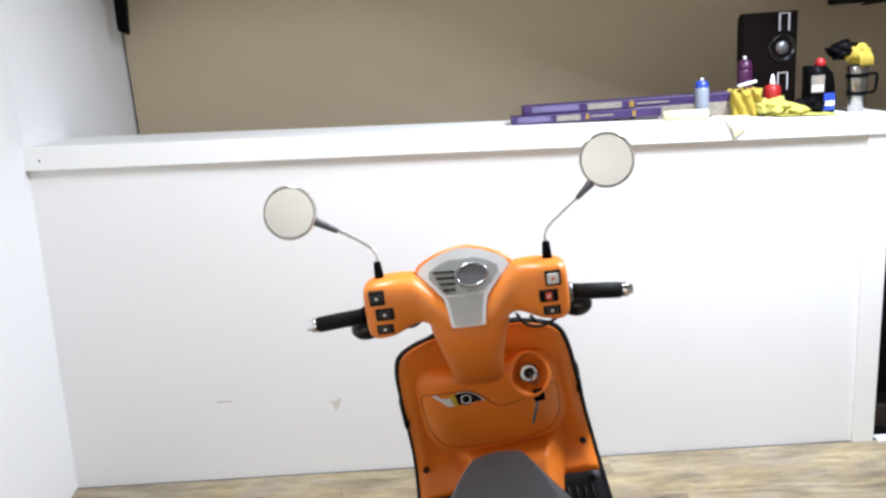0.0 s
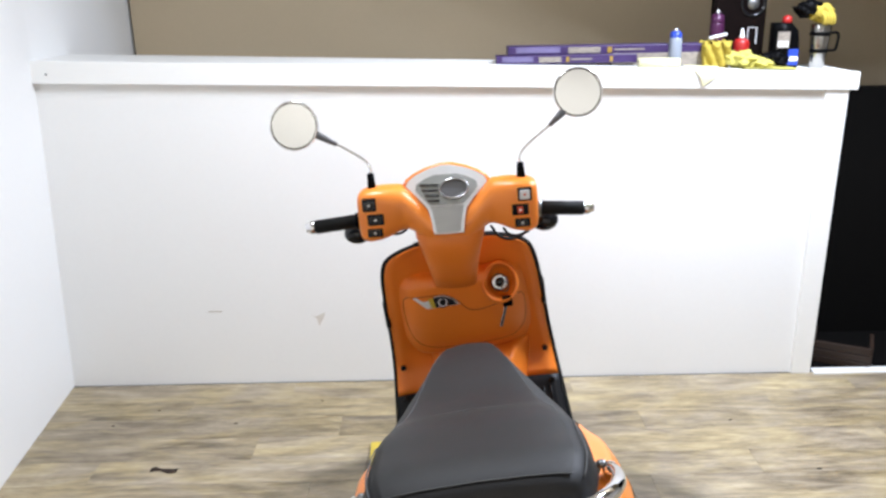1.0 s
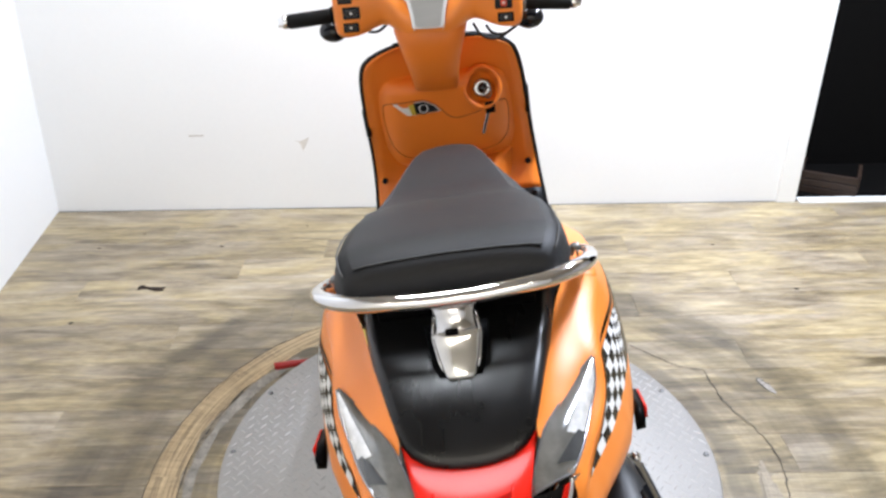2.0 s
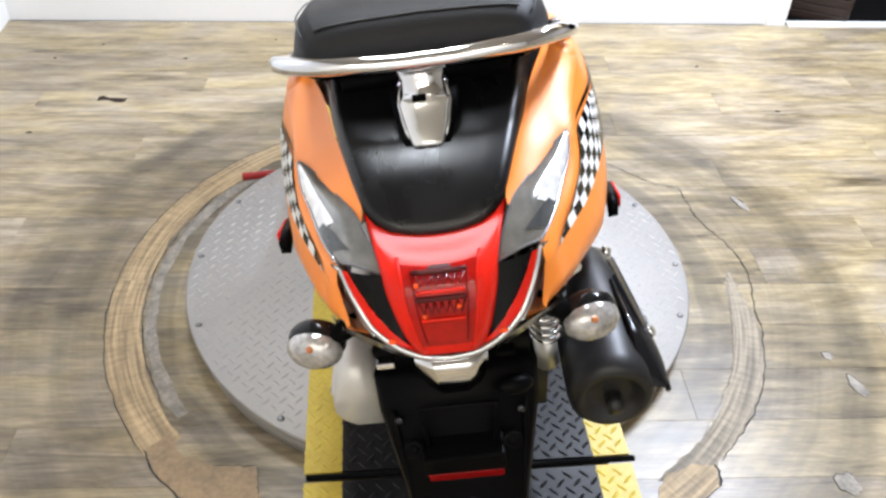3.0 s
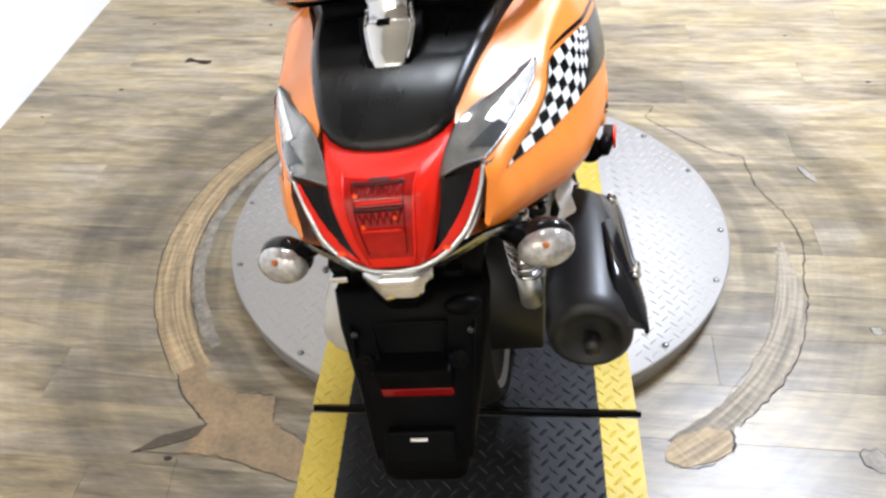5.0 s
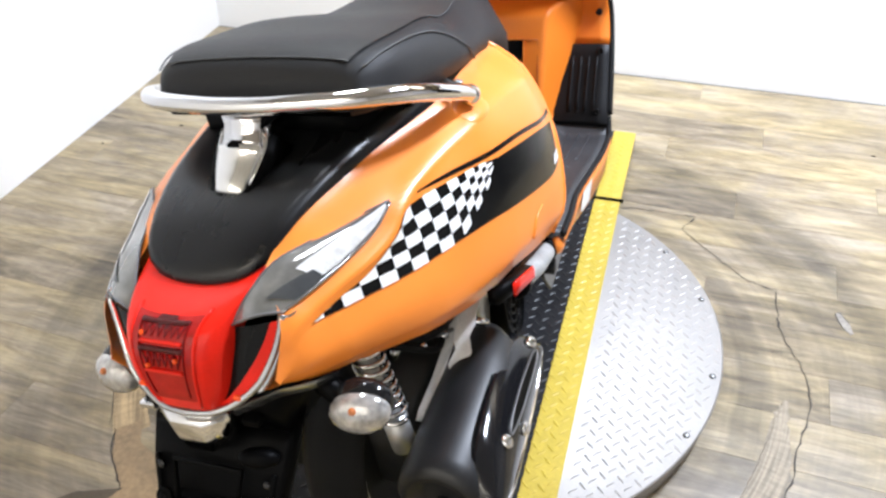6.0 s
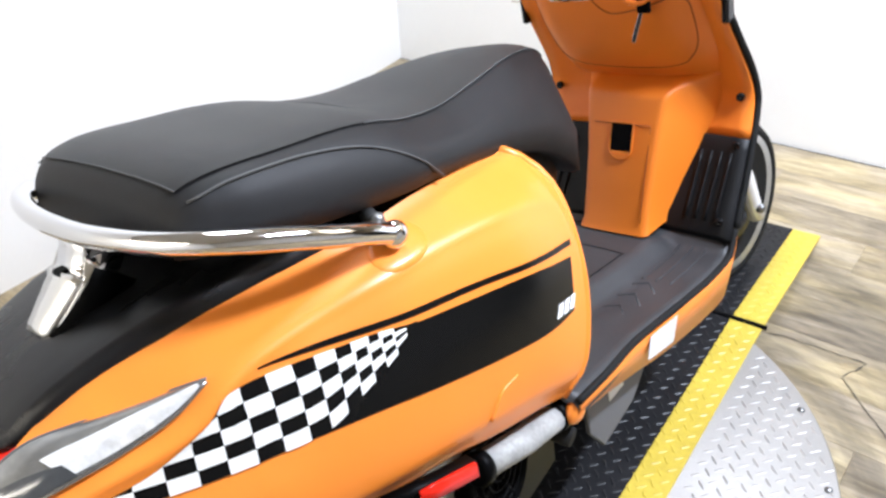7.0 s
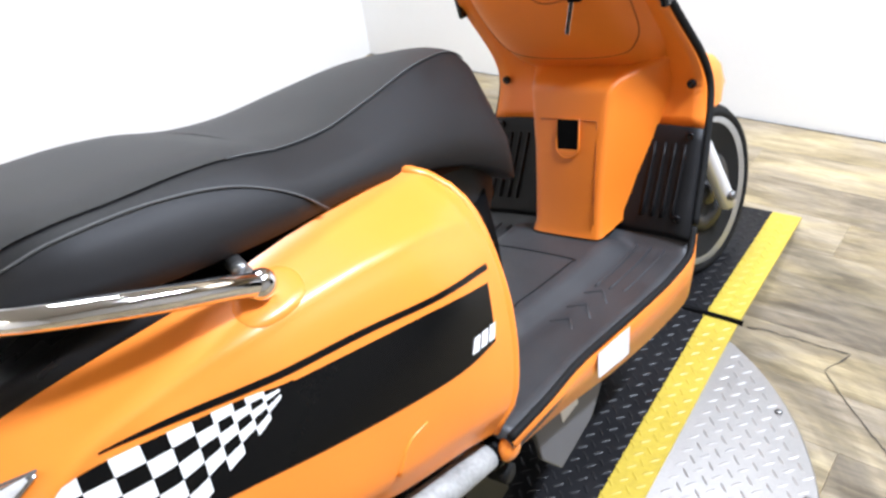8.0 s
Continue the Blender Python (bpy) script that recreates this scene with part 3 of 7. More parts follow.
def flag_z(y, r):
    """Height of the line between two rows of checks, r counted from the lower edge."""
    low = curve1(FLAG_LOW, y)
    full = curve1(FLAG_TOP, y) - low if y > -0.645 else 0.0735
    return low + full * r / 5


def flag_cell(c, r, side):
    """One white check, or None where the cut leaves nothing of it."""
    rows, size = [], 0.0
    for q in np.linspace(0, 1, 5):
        line = []
        for i in np.linspace(0, 1, 5):
            y = FLAG_COLUMNS[c] + (FLAG_COLUMNS[c + 1] - FLAG_COLUMNS[c]) * i + 0.004 * (r + q) * min(1.0, max(0.0, (-0.45 - FLAG_COLUMNS[c]) / 0.1))
            y = max(y, -0.822)
            z = min(flag_z(y, r + q), curve1(FLAG_CUT, y))
            line.append(on_panel(y, z, 0.0026, side))
        rows.append(line)
    size = sum((rows[-1][i] - rows[0][i]).length for i in range(5)) / 5
    return loft(rows, False, False) if size > 0.002 else None


def flag_skin(side):
    rows = []
    for y in np.linspace(-0.828, -0.436, 70):
        a, b = flag_z(y, 0), min(flag_z(y, 5), curve1(FLAG_CUT, y))
        rows.append([on_panel(y, a + (b - a) * f, 0.0019, side) for f in np.linspace(0, 1, 9)])
    return loft(rows, False, False)


for side in (1, -1):
    panel = part("side_panel", panel_shell(side), ORANGE, scooter, "glossy orange rear side panel")
    # rolled front edge and the crease that runs back from it
    edge = []
    for k in range(20):
        v = k / 19
        y = curve1(PANEL_FRONT, v)
        z = curve1(PANEL_TOP, y) + (curve1(PANEL_LOW, y) - curve1(PANEL_TOP, y)) * v
        edge.append((side * (panel_x(y, v) * slim(v, side, y) - 0.005), y - 0.002, z))
    part("front_flange", tube(edge, 0.0085, 10), ORANGE, panel)
    # black band and its pinstripe
    part("black_band", patch([(-0.590, 0.745), (-0.530, 0.740), (-0.436, 0.7185), (-0.345, 0.697), (-0.250, 0.671), (-0.138, 0.629)],
                             [(-0.600, 0.675), (-0.540, 0.664), (-0.470, 0.646), (-0.345, 0.609), (-0.240, 0.579), (-0.172, 0.566)], 44, 10, 0.0012, side), STICKER_BLACK, panel, "black vinyl band")
    part("pinstripe", patch([(-0.606, 0.762), (-0.530, 0.752), (-0.440, 0.734), (-0.315, 0.706), (-0.124, 0.6475)],
                            [(-0.606, 0.760), (-0.530, 0.746), (-0.440, 0.727), (-0.315, 0.699), (-0.126, 0.640)], 40, 2, 0.0014, side), STICKER_BLACK, panel, "thin black pinstripe")
    # chequered flag: rows of checks cut off along the crease and fanning into the band at the front
    part("flag_ground", flag_skin(side), STICKER_BLACK, panel, "black chequered flag ground")
    for c in range(len(FLAG_COLUMNS) - 1):
        for r in range(5):
            cell = None if (c + r) % 2 else flag_cell(c, r, side)
            if cell is not None:
                part("white_check", cell, STICKER_WHITE, panel)
    part("moulded_slash", tube([on_panel(y, z, 0.0, side) for y, z in spline([(-0.381, 0.538), (-0.355, 0.563), (-0.321, 0.567)], 12)], 0.004, 8, taper=(1, 0.4)), ORANGE, panel)
    # unreadable small lettering at the front of the band
    for k in range(3):
        part("lettering_bar", patch([(-0.209 + 0.018 * k, 0.600 - 0.005 * k), (-0.195 + 0.018 * k, 0.596 - 0.005 * k)],
                                    [(-0.223 + 0.018 * k, 0.586 - 0.005 * k), (-0.209 + 0.018 * k, 0.582 - 0.005 * k)], 4, 2, 0.0024, side), STICKER_WHITE, panel, "small white lettering bar")
    # clear lamp wing that reaches in to the tail light
    lens_top = spline([(0.187, -0.648, 0.7725), (0.152, -0.694, 0.770), (0.124, -0.746, 0.772), (0.099, -0.792, 0.772), (0.082, -0.832, 0.755), (0.069, -0.864, 0.731)], 30)
    lens_low = spline([(0.189, -0.650, 0.771), (0.183, -0.690, 0.756), (0.167, -0.738, 0.746), (0.154, -0.780, 0.744), (0.141, -0.812, 0.741), (0.127, -0.840, 0.738)], 30)

    def lens_row(k, a, b, lift, side=side):
        """Points across the lens from its upper to its lower edge, bulged outwards."""
        p, q = lens_top[k], lens_low[k]
        out = []
        for f in np.linspace(a, b, 8):
            c = p + (q - p) * f
            h = lift + 0.010 * math.sin(math.pi * f) * min(1.0, (k + 1) / 8)
            out.append((side * (c[0] + 0.45 * h), c[1] - 0.35 * h, c[2] + 0.8 * h))
        return out
    lens = part("wing_lens", loft([lens_row(k, 0, 1, 0.003) for k in range(30)], False, False), LENS_GREY, scooter, "clear wing lens over a pale grey reflector")
    part("chrome_strip", loft([lens_row(k, 0.40 + 0.004 * k, 0.93, 0.0042) for k in range(1, 19)], False, False), FLUTED, lens, "bright fluted chrome strip in the lens")
    part("smoked_insert", loft([lens_row(k, 0.42 + 0.30 * (25 - k) / 8, 0.97, 0.0048) for k in range(17, 26)], False, False), SMOKE, lens, "dark smoked lamp reflector")
    part("chrome_edge", tube([lens_row(k, 1, 1, 0.003)[0] for k in range(30)], 0.0024, 8), SATIN, lens)
    part("lens_edge", tube([lens_row(k, 0, 0, 0.003)[0] for k in range(30)], 0.0014, 6), GREY_PLASTIC, lens)
    part("lens_foot", tube(lens_row(29, 0, 1, 0.003), 0.0018, 6), GREY_PLASTIC, lens)
    # silver band between the lamp and the panel's end, and the plate under it
    part("silver_band", loft([[(side * (x + d), y + e, z) for d, e in ((-0.002, 0.002), (0.004, -0.001), (0.010, 0.004), (0.013, 0.012))] for x, y, z in spline([(0.127, -0.842, 0.737), (0.120, -0.852, 0.712), (0.111, -0.866, 0.687), (0.100, -0.879, 0.664), (0.090, -0.888, 0.652)], 16)], False, False), SATIN, scooter, "silver band round the tail light")
    part("silver_plate", loft([[(side * (x + 0.004), y, z), (side * (x + 0.004), y + 0.002, z - 0.013), (side * (x - 0.02), y + 0.01, z - 0.016)] for x, y, z in spline([(0.055, -0.902, 0.630), (0.092, -0.888, 0.644), (0.114, -0.879, 0.652), (0.134, -0.855, 0.642), (0.156, -0.815, 0.628)], 14)], False, False), SATIN, scooter, "silver plate under the tail")
    # side reflector
    rm = bmesh.new()
    loft([[(side * (x + dx), y, z + dz) for dx, dz in ((0, 0.012), (0.016, 0.010), (0.016, -0.012), (0, -0.014))] for x, y, z in ((0.266, -0.565, 0.558), (0.275, -0.500, 0.536), (0.278, -0.430, 0.510))], True, True, rm)
    refl = part("side_reflector", rm, BLACK, scooter, "black side reflector housing")
    part("reflector_lens", loft([[(side * (x + dx), y, z + dz) for dx, dz in ((0, 0.011), (0.004, 0.010), (0.004, -0.012), (0, -0.013))] for x, y, z in ((0.2905, -0.522, 0.543), (0.2915, -0.500, 0.536), (0.2945, -0.435, 0.512))]), RED, refl, "red reflector lens")
    # rear turn signals
    sig = part("turn_signal", tube([(side * 0.10, -0.80, 0.612), (side * 0.14, -0.822, 0.608), (side * 0.165, -0.832, 0.600)], 0.016, 12, taper=(1.0, 0.9)), BLACK, scooter, "turn signal on a black stalk")
    tm = Euler((radians(-8), 0, radians(side * 12)))
    part("signal_shell", ellipsoid((side * 0.187, -0.824, 0.591), 0.042, 0.026, 0.032, tm), GLOSS, sig)
    part("signal_lens", ellipsoid((side * 0.190, -0.838, 0.588), 0.040, 0.025, 0.030, tm), SIGNAL, sig, "clear signal lens")
    part("signal_bulb", ellipsoid((side * 0.192, -0.8565, 0.6065), 0.005, 0.005, 0.005), AMBER, sig, "amber bulb")

# seat: half widths and heights along its length
SEAT = [  # y, half width at the seam, half width at the skirt, top, seam height, skirt height
    (-0.611, 0.136, 0.146, 0.886, 0.884, 0.873),
    (-0.609, 0.140, 0.150, 0.908, 0.903, 0.872),
    (-0.603, 0.145, 0.157, 0.927, 0.920, 0.870),
    (-0.590, 0.152, 0.166, 0.940, 0.931, 0.867),
    (-0.565, 0.160, 0.176, 0.947, 0.937, 0.862),
    (-0.525, 0.168, 0.185, 0.947, 0.936, 0.853),
    (-0.460, 0.168, 0.189, 0.936, 0.925, 0.838),
    (-0.390, 0.164, 0.191, 0.924, 0.913, 0.822),
    (-0.325, 0.156, 0.190, 0.907, 0.896, 0.809),
    (-0.260, 0.142, 0.183, 0.882, 0.872, 0.797),
    (-0.180, 0.126, 0.172, 0.864, 0.855, 0.778),
    (-0.080, 0.106, 0.154, 0.858, 0.850, 0.742),
    (0.020, 0.082, 0.134, 0.852, 0.845, 0.695),
    (0.100, 0.060, 0.118, 0.838, 0.831, 0.642),
    (0.150, 0.046, 0.102, 0.820, 0.812, 0.602),
    (0.188, 0.032, 0.074, 0.788, 0.780, 0.572),
]


def seat_ring(s):
    y, ws, wk, top, zs, zk = s
    right = [(0, top), (ws * 0.5, top - 0.002), (ws * 0.78, top - 0.005), (ws * 0.93, zs - 0.002), (ws + 0.003, zs - 0.011), (ws + (wk - ws) * 0.55, zs - (zs - zk) * 0.34),
             (wk, zs - (zs - zk) * 0.64), (wk - 0.004, zk + 0.006), (wk - 0.016, zk)]
    pts = right + [(-x, z) for x, z in reversed(right[1:])]
    return [(x, y, z) for x, z in pts]


rows = [tuple(v) for v in spline(SEAT, 84)]
seat_bm = loft([seat_ring(r) for r in rows])
seat = part("seat", seat_bm, VINYL_SIDE, scooter, "dark grey-black vinyl stepped seat with stitched seams")
# the matt top cover, let in a little proud between the seams
start = [k for k, r in enumerate(rows) if r[0] > -0.588][0]


def seat_cover(r, lift):
    pts = [(0.0, r[3]), (r[1] * 0.5, r[3] - 0.002), (r[1] * 0.78, r[3] - 0.005), (r[1] * 0.905, r[4] + 0.0012)]
    return [(x, r[0], z + lift) for x, z in [(-a, b) for a, b in reversed(pts[1:])] + pts]


part("seat_top", loft([seat_cover(r, 0.0012) for r in rows[start:-2]], False, False), VINYL, seat, "brown-grey matt vinyl top of the seat")
part("seam", tube(seat_cover(rows[start], 0.0018), 0.0010, 6), THREAD, seat)
step = min(rows, key=lambda r: abs(r[0] + 0.285))
part("seam", tube([(x, y + 0.5 * x * x, z - 0.4 * x * x) for x, y, z in seat_cover(step, 0.002)], 0.0009, 6), THREAD, seat, "stitched seam across the step")
for side in (1, -1):
    part("seam", tube([(side * r[1] * 0.915, r[0], r[4] + 0.0018) for r in rows[start:-2] if r[0] > -0.345], 0.0010, 6), THREAD, seat, "grey stitched seam")
    arc = spline([(-0.585, 0.927), (-0.54, 0.931), (-0.48, 0.923), (-0.43, 0.911), (-0.385, 0.896), (-0.345, 0.876), (-0.305, 0.846), (-0.27, 0.806)], 30)

    def seat_side(y, z, side=side):
        r = [curve1([(s[0], s[k]) for s in SEAT], y) for k in range(1, 6)]
        f = min(max((r[3] - z) / (r[3] - r[4]), 0), 1)
        return (side * (r[0] + (r[1] - r[0]) * min(1, f / 0.6) + 0.001), y, z)
    part("side_seam", tube([seat_side(y, z) for y, z in arc], 0.0014, 6), THREAD, seat, "stitched seam of the side panel")
part("seat_nose", loft([[(x, y, z) for x, y in ((-w, -0.12), (-w, y1 - 0.12), (-w * 0.92, y1 - 0.10), (-w * 0.75, y1 - 0.065), (-w * 0.45, y1 - 0.02), (-w * 0.18, y1), (w * 0.18, y1), (w * 0.45, y1 - 0.02), (w * 0.75, y1 - 0.065), (w * 0.92, y1 - 0.10), (w, y1 - 0.12), (w, -0.12))] for w, y1, z in ((0.050, 0.176, 0.776), (0.066, 0.194, 0.735), (0.076, 0.200, 0.68), (0.080, 0.196, 0.62), (0.080, 0.184, 0.56), (0.074, 0.165, 0.53))]), VINYL_SIDE, seat, "seat nose falling to the body")
part("seat_front_panel", loft([[(x, y, z) for x, y in ((-w, -0.05), (-w, y1 - 0.03), (-w * 0.7, y1), (w * 0.7, y1), (w, y1 - 0.03), (w, -0.05))] for w, y1, z in ((0.085, 0.12, 0.60), (0.095, 0.11, 0.52), (0.10, 0.095, 0.44), (0.10, 0.07, 0.34))]), BLACK, scooter, "dark panel below the seat nose")
part("seat_base", loft([[(x, y, z) for x, z in ((-w, a), (w, a), (w, a - 0.05), (-w, a - 0.05))] for y, w, a in ((-0.57, 0.12, 0.866), (-0.40, 0.155, 0.825), (-0.1, 0.125, 0.775), (0.1, 0.09, 0.71))]), BLACK, scooter)

# grab rail of chrome tube
half_rail = [(0.222, -0.405, 0.806), (0.224, -0.440, 0.826), (0.222, -0.480, 0.845), (0.214, -0.525, 0.866), (0.199, -0.568, 0.884), (0.175, -0.602, 0.896), (0.138, -0.627, 0.902), (0.090, -0.640, 0.904), (0.04, -0.645, 0.903)]
rail_pts = half_rail + [(0, -0.646, 0.903)] + [(-x, y, z) for x, y, z in reversed(half_rail)]
rail = part("grab_rail", tube(rail_pts, 0.0125, 14, samples=90), CHROME, scooter, "chrome tube grab rail round the seat tail")
for side in (1, -1):
    part("rail_foot", ellipsoid((side * 0.222, -0.404, 0.805), 0.015, 0.018, 0.016), CHROME, rail)
    # scooped recess that the rail dives into
    part("rail_socket", loft([[on_panel(-0.398 + ry * math.cos(a), 0.785 + rz * math.sin(a), o, side) for a in np.linspace(0, 2 * math.pi, 25)[:-1]] for ry, rz, o in ((0.046, 0.018, -0.0012), (0.040, 0.0155, 0.0008), (0.032, 0.0125, 0.0022), (0.022, 0.0085, 0.0030), (0.008, 0.003, 0.0032))]), ORANGE, scooter)
    part("rail_stay", tube([(side * 0.205, -0.405, 0.812), (side * 0.180, -0.400, 0.822)], 0.009, 10), STEEL, rail)
    part("stay_bolt", lathe([(0.009, 0), (0.009, 0.006), (0.005, 0.009)], pose(side * 0.207, -0.410, 0.822), 8), STEEL, rail)

# black tail cover under the rail: a flat top, a ridge at each side and a rolled rear edge
rings = []
COVER_ROWS = [(-0.44, 0.186, 0.806, 0.838, 0.020), (-0.52, 0.153, 0.808, 0.832, 0.017), (-0.56, 0.1465, 0.8095, 0.829, 0.015), (-0.614, 0.1365, 0.811, 0.826, 0.013), (-0.664, 0.1255, 0.809, 0.822, 0.012), (-0.708, 0.1145, 0.804, 0.815, 0.011), (-0.748, 0.1035, 0.795, 0.805, 0.010),
              (-0.775, 0.095, 0.785, 0.794, 0.009), (-0.792, 0.087, 0.776, 0.784, 0.008), (-0.806, 0.076, 0.768, 0.776, 0.007), (-0.817, 0.058, 0.760, 0.768, 0.006), (-0.8235, 0.034, 0.755, 0.762, 0.005), (-0.826, 0.012, 0.750, 0.756, 0.003)]
for y, w, ze, zr, b in COVER_ROWS:
    half_row = [(1.0, ze), (1 - 0.4 * b / w, ze + 0.62 * (zr - ze)), (1 - b / w, zr - 0.0006), (1 - 1.35 * b / w, zr), (0.66, zr + 0.0012), (0.33, zr + 0.002)]
    across = [(-t, z) for t, z in half_row] + [(0.0, zr + 0.0022)] + [(t, z) for t, z in reversed(half_row)]
    rings.append([(w * t, y, z) for t, z in across] + [(w, y + 0.012, ze - 0.04), (-w, y + 0.012, ze - 0.04)])
part("tail_cover", loft(rings), COVER, scooter, "matt black plastic tail cover")
# chrome latch bracket: an upper leaf from the rail, a fold, and a tapering lower leaf with turned-in cheeks
latch = part("rail_bracket", loft([[(-w, y, z), (-w * 0.82, y - 0.004, z + 0.004), (w * 0.82, y - 0.004, z + 0.004), (w, y, z), (w, y + 0.010, z - 0.002), (-w, y + 0.010, z - 0.002)] for w, y, z in ((0.0345, -0.664, 0.8575), (0.0335, -0.668, 0.850), (0.0285, -0.688, 0.8345), (0.022, -0.710, 0.8175), (0.0195, -0.714, 0.813))]), LATCH, scooter, "bright chrome bracket holding the grab rail")
part("upper_leaf", loft([[(-w, y, z), (w, y, z), (w, y + 0.006, z - 0.006), (-w, y + 0.006, z - 0.006)] for w, y, z in ((0.032, -0.642, 0.894), (0.026, -0.648, 0.878), (0.027, -0.658, 0.862), (0.030, -0.664, 0.856))]), CHROME, latch)
for sx in (-1, 1):
    part("cheek", loft([[(sx * x, y, z), (sx * (x + 0.003), y, z), (sx * (x + 0.003), y + d, z - 0.004), (sx * x, y + d, z - 0.004)] for x, y, z, d in ((0.029, -0.650, 0.872, 0.05), (0.033, -0.664, 0.852, 0.042), (0.028, -0.688, 0.832, 0.030), (0.021, -0.708, 0.816, 0.012))]), CHROME, latch)
part("latch_slot", box(-0.016, -0.6705, 0.8545, 0.004, -0.655, 0.8615, 0.002), BLACK, latch, "black slot at the fold")
part("bracket_base", loft([[(-w, y, z), (w, y, z), (w, y + 0.03, z - 0.03), (-w, y + 0.03, z - 0.03)] for w, y, z in ((0.046, -0.645, 0.862), (0.042, -0.672, 0.842), (0.034, -0.700, 0.822), (0.025, -0.722, 0.811))]), BLACK, latch)

GLINT = material("orange_red_glint", (0.90, 0.09, 0.012), 0.06, 0.0, 0.1, 40, 0.05, 300)
# tail light: a red lens that turns over from nearly level to upright
LAMP = spline([(0.0895, -0.786, 0.770, 0.036), (0.086, -0.806, 0.763, 0.034), (0.079, -0.838, 0.756, 0.032), (0.0720, -0.868, 0.744, 0.027), (0.0680, -0.887, 0.720, 0.025), (0.0615, -0.897, 0.690, 0.022), (0.053, -0.903, 0.659, 0.017), (0.043, -0.906, 0.637, 0.011)], 26)


def lamp_row(k, s, off=0.0):
    i = min(int(k), 24)
    w, y, z, b = LAMP[i] + (LAMP[i + 1] - LAMP[i]) * (k - i)
    boxy = min(1.0, max(0.0, (k - 4) / 8))
    return [(w * t, y - b * (1 - (1 - boxy) * t * t - boxy * abs(t) ** 6) - off, z - 0.014 * (1 - t * t) * max(0.0, 1 - k / 12) + off * 0.6) for t in s]


lens_rows = []
for k in range(26):
    face, deep = lamp_row(k, np.linspace(-1, 1, 29)), 0.028 * math.sin(math.pi * min(1.0, k / 25)) ** 0.6
    (xa, ya, za), (xb, yb, zb) = face[0], face[-1]
    flank = [(f * 0.004, f * deep, -f * deep * 0.6) for f in (1.0, 0.5, 0.08)]
    lens_rows.append([(xa - u, ya + v, za + w) for u, v, w in flank] + face + [(xb + u, yb + v, zb + w) for u, v, w in reversed(flank)])
lamp = part("tail_light", loft(lens_rows, False, False), RED, scooter, "glossy red tail light lens")
part("inner_lens", loft([lamp_row(k, np.linspace(-0.62, 0.62, 9), 0.0014) for k in range(8, 23)], False, False), RED_DEEP, lamp, "darker ribbed inner lens")
for sx in (-1, 1):
    part("lens_rib", tube([lamp_row(k, [0.64 * sx], 0.0012)[0] for k in range(7, 25)], 0.0022, 6), RED, lamp)
    part("lens_rib", tube([lamp_row(k, [0.46 * sx], 0.0022)[0] for k in range(9, 22)], 0.0011, 6), DARK_RED, lamp)
# two lamp chambers seen through the lens: dark hoods, zigzag fluting, bright sills
for k0 in (9.3, 13.6):
    part("chamber_hood", tube(lamp_row(k0, np.linspace(-0.44, 0.44, 9), 0.0026), 0.0034, 6), LAMP_DARK, lamp, "dark hood of a lamp chamber")
    for q in range(6):
        t0 = -0.40 + 0.135 * q
        zig = [lamp_row(k0 + 0.5, [t0], 0.0026)[0], lamp_row(k0 + 2.4, [t0 + 0.065], 0.0026)[0], lamp_row(k0 + 0.5, [t0 + 0.13], 0.0026)[0]]
        part("chamber_flute", tube(zig, 0.0018, 6), DARK_RED, lamp)
    part("chamber_sill", tube(lamp_row(k0 + 3.3, np.linspace(-0.42, 0.42, 9), 0.0026), 0.0026, 6), RED, lamp)
part("lamp_socket", loft([lamp_row(k, np.linspace(-0.20 + 0.05 * abs(k - 9), 0.22 - 0.05 * abs(k - 9), 5), 0.0032) for k in np.linspace(7.8, 10.4, 6)], False, False), LAMP_DARK, lamp, "dark lamp socket behind the lens")
# bright beads whose colour imitates orange glints in the lens
for t, k in ((-0.40, 11.5), (-0.34, 16.2), (0.30, 15.0)):
    part("lens_glint", ellipsoid(lamp_row(k, [t], 0.003)[0], 0.0034, 0.0030, 0.0034), GLINT, lamp, "orange-red bead imitating a glint in the lens")


def tail_side(s, f, side, off=0.0):
    """A point between the red lens (f 0) and the chrome rim (f 1), s from the top to the bottom."""
    a = Vector(spline([(0.070, -0.862, 0.729), (0.067, -0.873, 0.704), (0.061, -0.884, 0.676), (0.053, -0.894, 0.650), (0.042, -0.903, 0.634)], 33)[int(round(s * 32))])
    b = Vector(spline([(0.124, -0.846, 0.733), (0.116, -0.858, 0.704), (0.104, -0.873, 0.678), (0.082, -0.892, 0.652), (0.050, -0.906, 0.635)], 33)[int(round(s * 32))])
    p = a + (b - a) * f
    return (side * p.x, p.y - 0.004 * math.sin(math.pi * f) - off, p.z)


for side in (1, -1):
    # black wedge and the red outer lens beyond it
    split = [(0.0, 0.84), (0.35, 0.66), (0.6, 0.44), (0.8, 0.20), (0.92, 0.06), (1.0, 0.03)]
    part("black_insert", loft([[tail_side(s, curve1(split, s) * f, side) for f in np.linspace(0, 1, 6)] for s in np.arange(33) / 32], False, False), STICKER_BLACK, lamp, "black wedge beside the red lens")
    part("side_lens", loft([[tail_side(s, curve1(split, s) + (1 - curve1(split, s)) * f, side, 0.0015) for f in np.linspace(0, 1, 6)] for s in np.arange(33) / 32], False, False), RED, lamp, "red outer lens")
    # same bead for a glint in the outer lens
    part("side_glint", ellipsoid(tail_side(0.78, 0.7, side, 0.002), 0.006, 0.003, 0.005), GLINT, lamp, "orange-red bead imitating a glint in the lens")
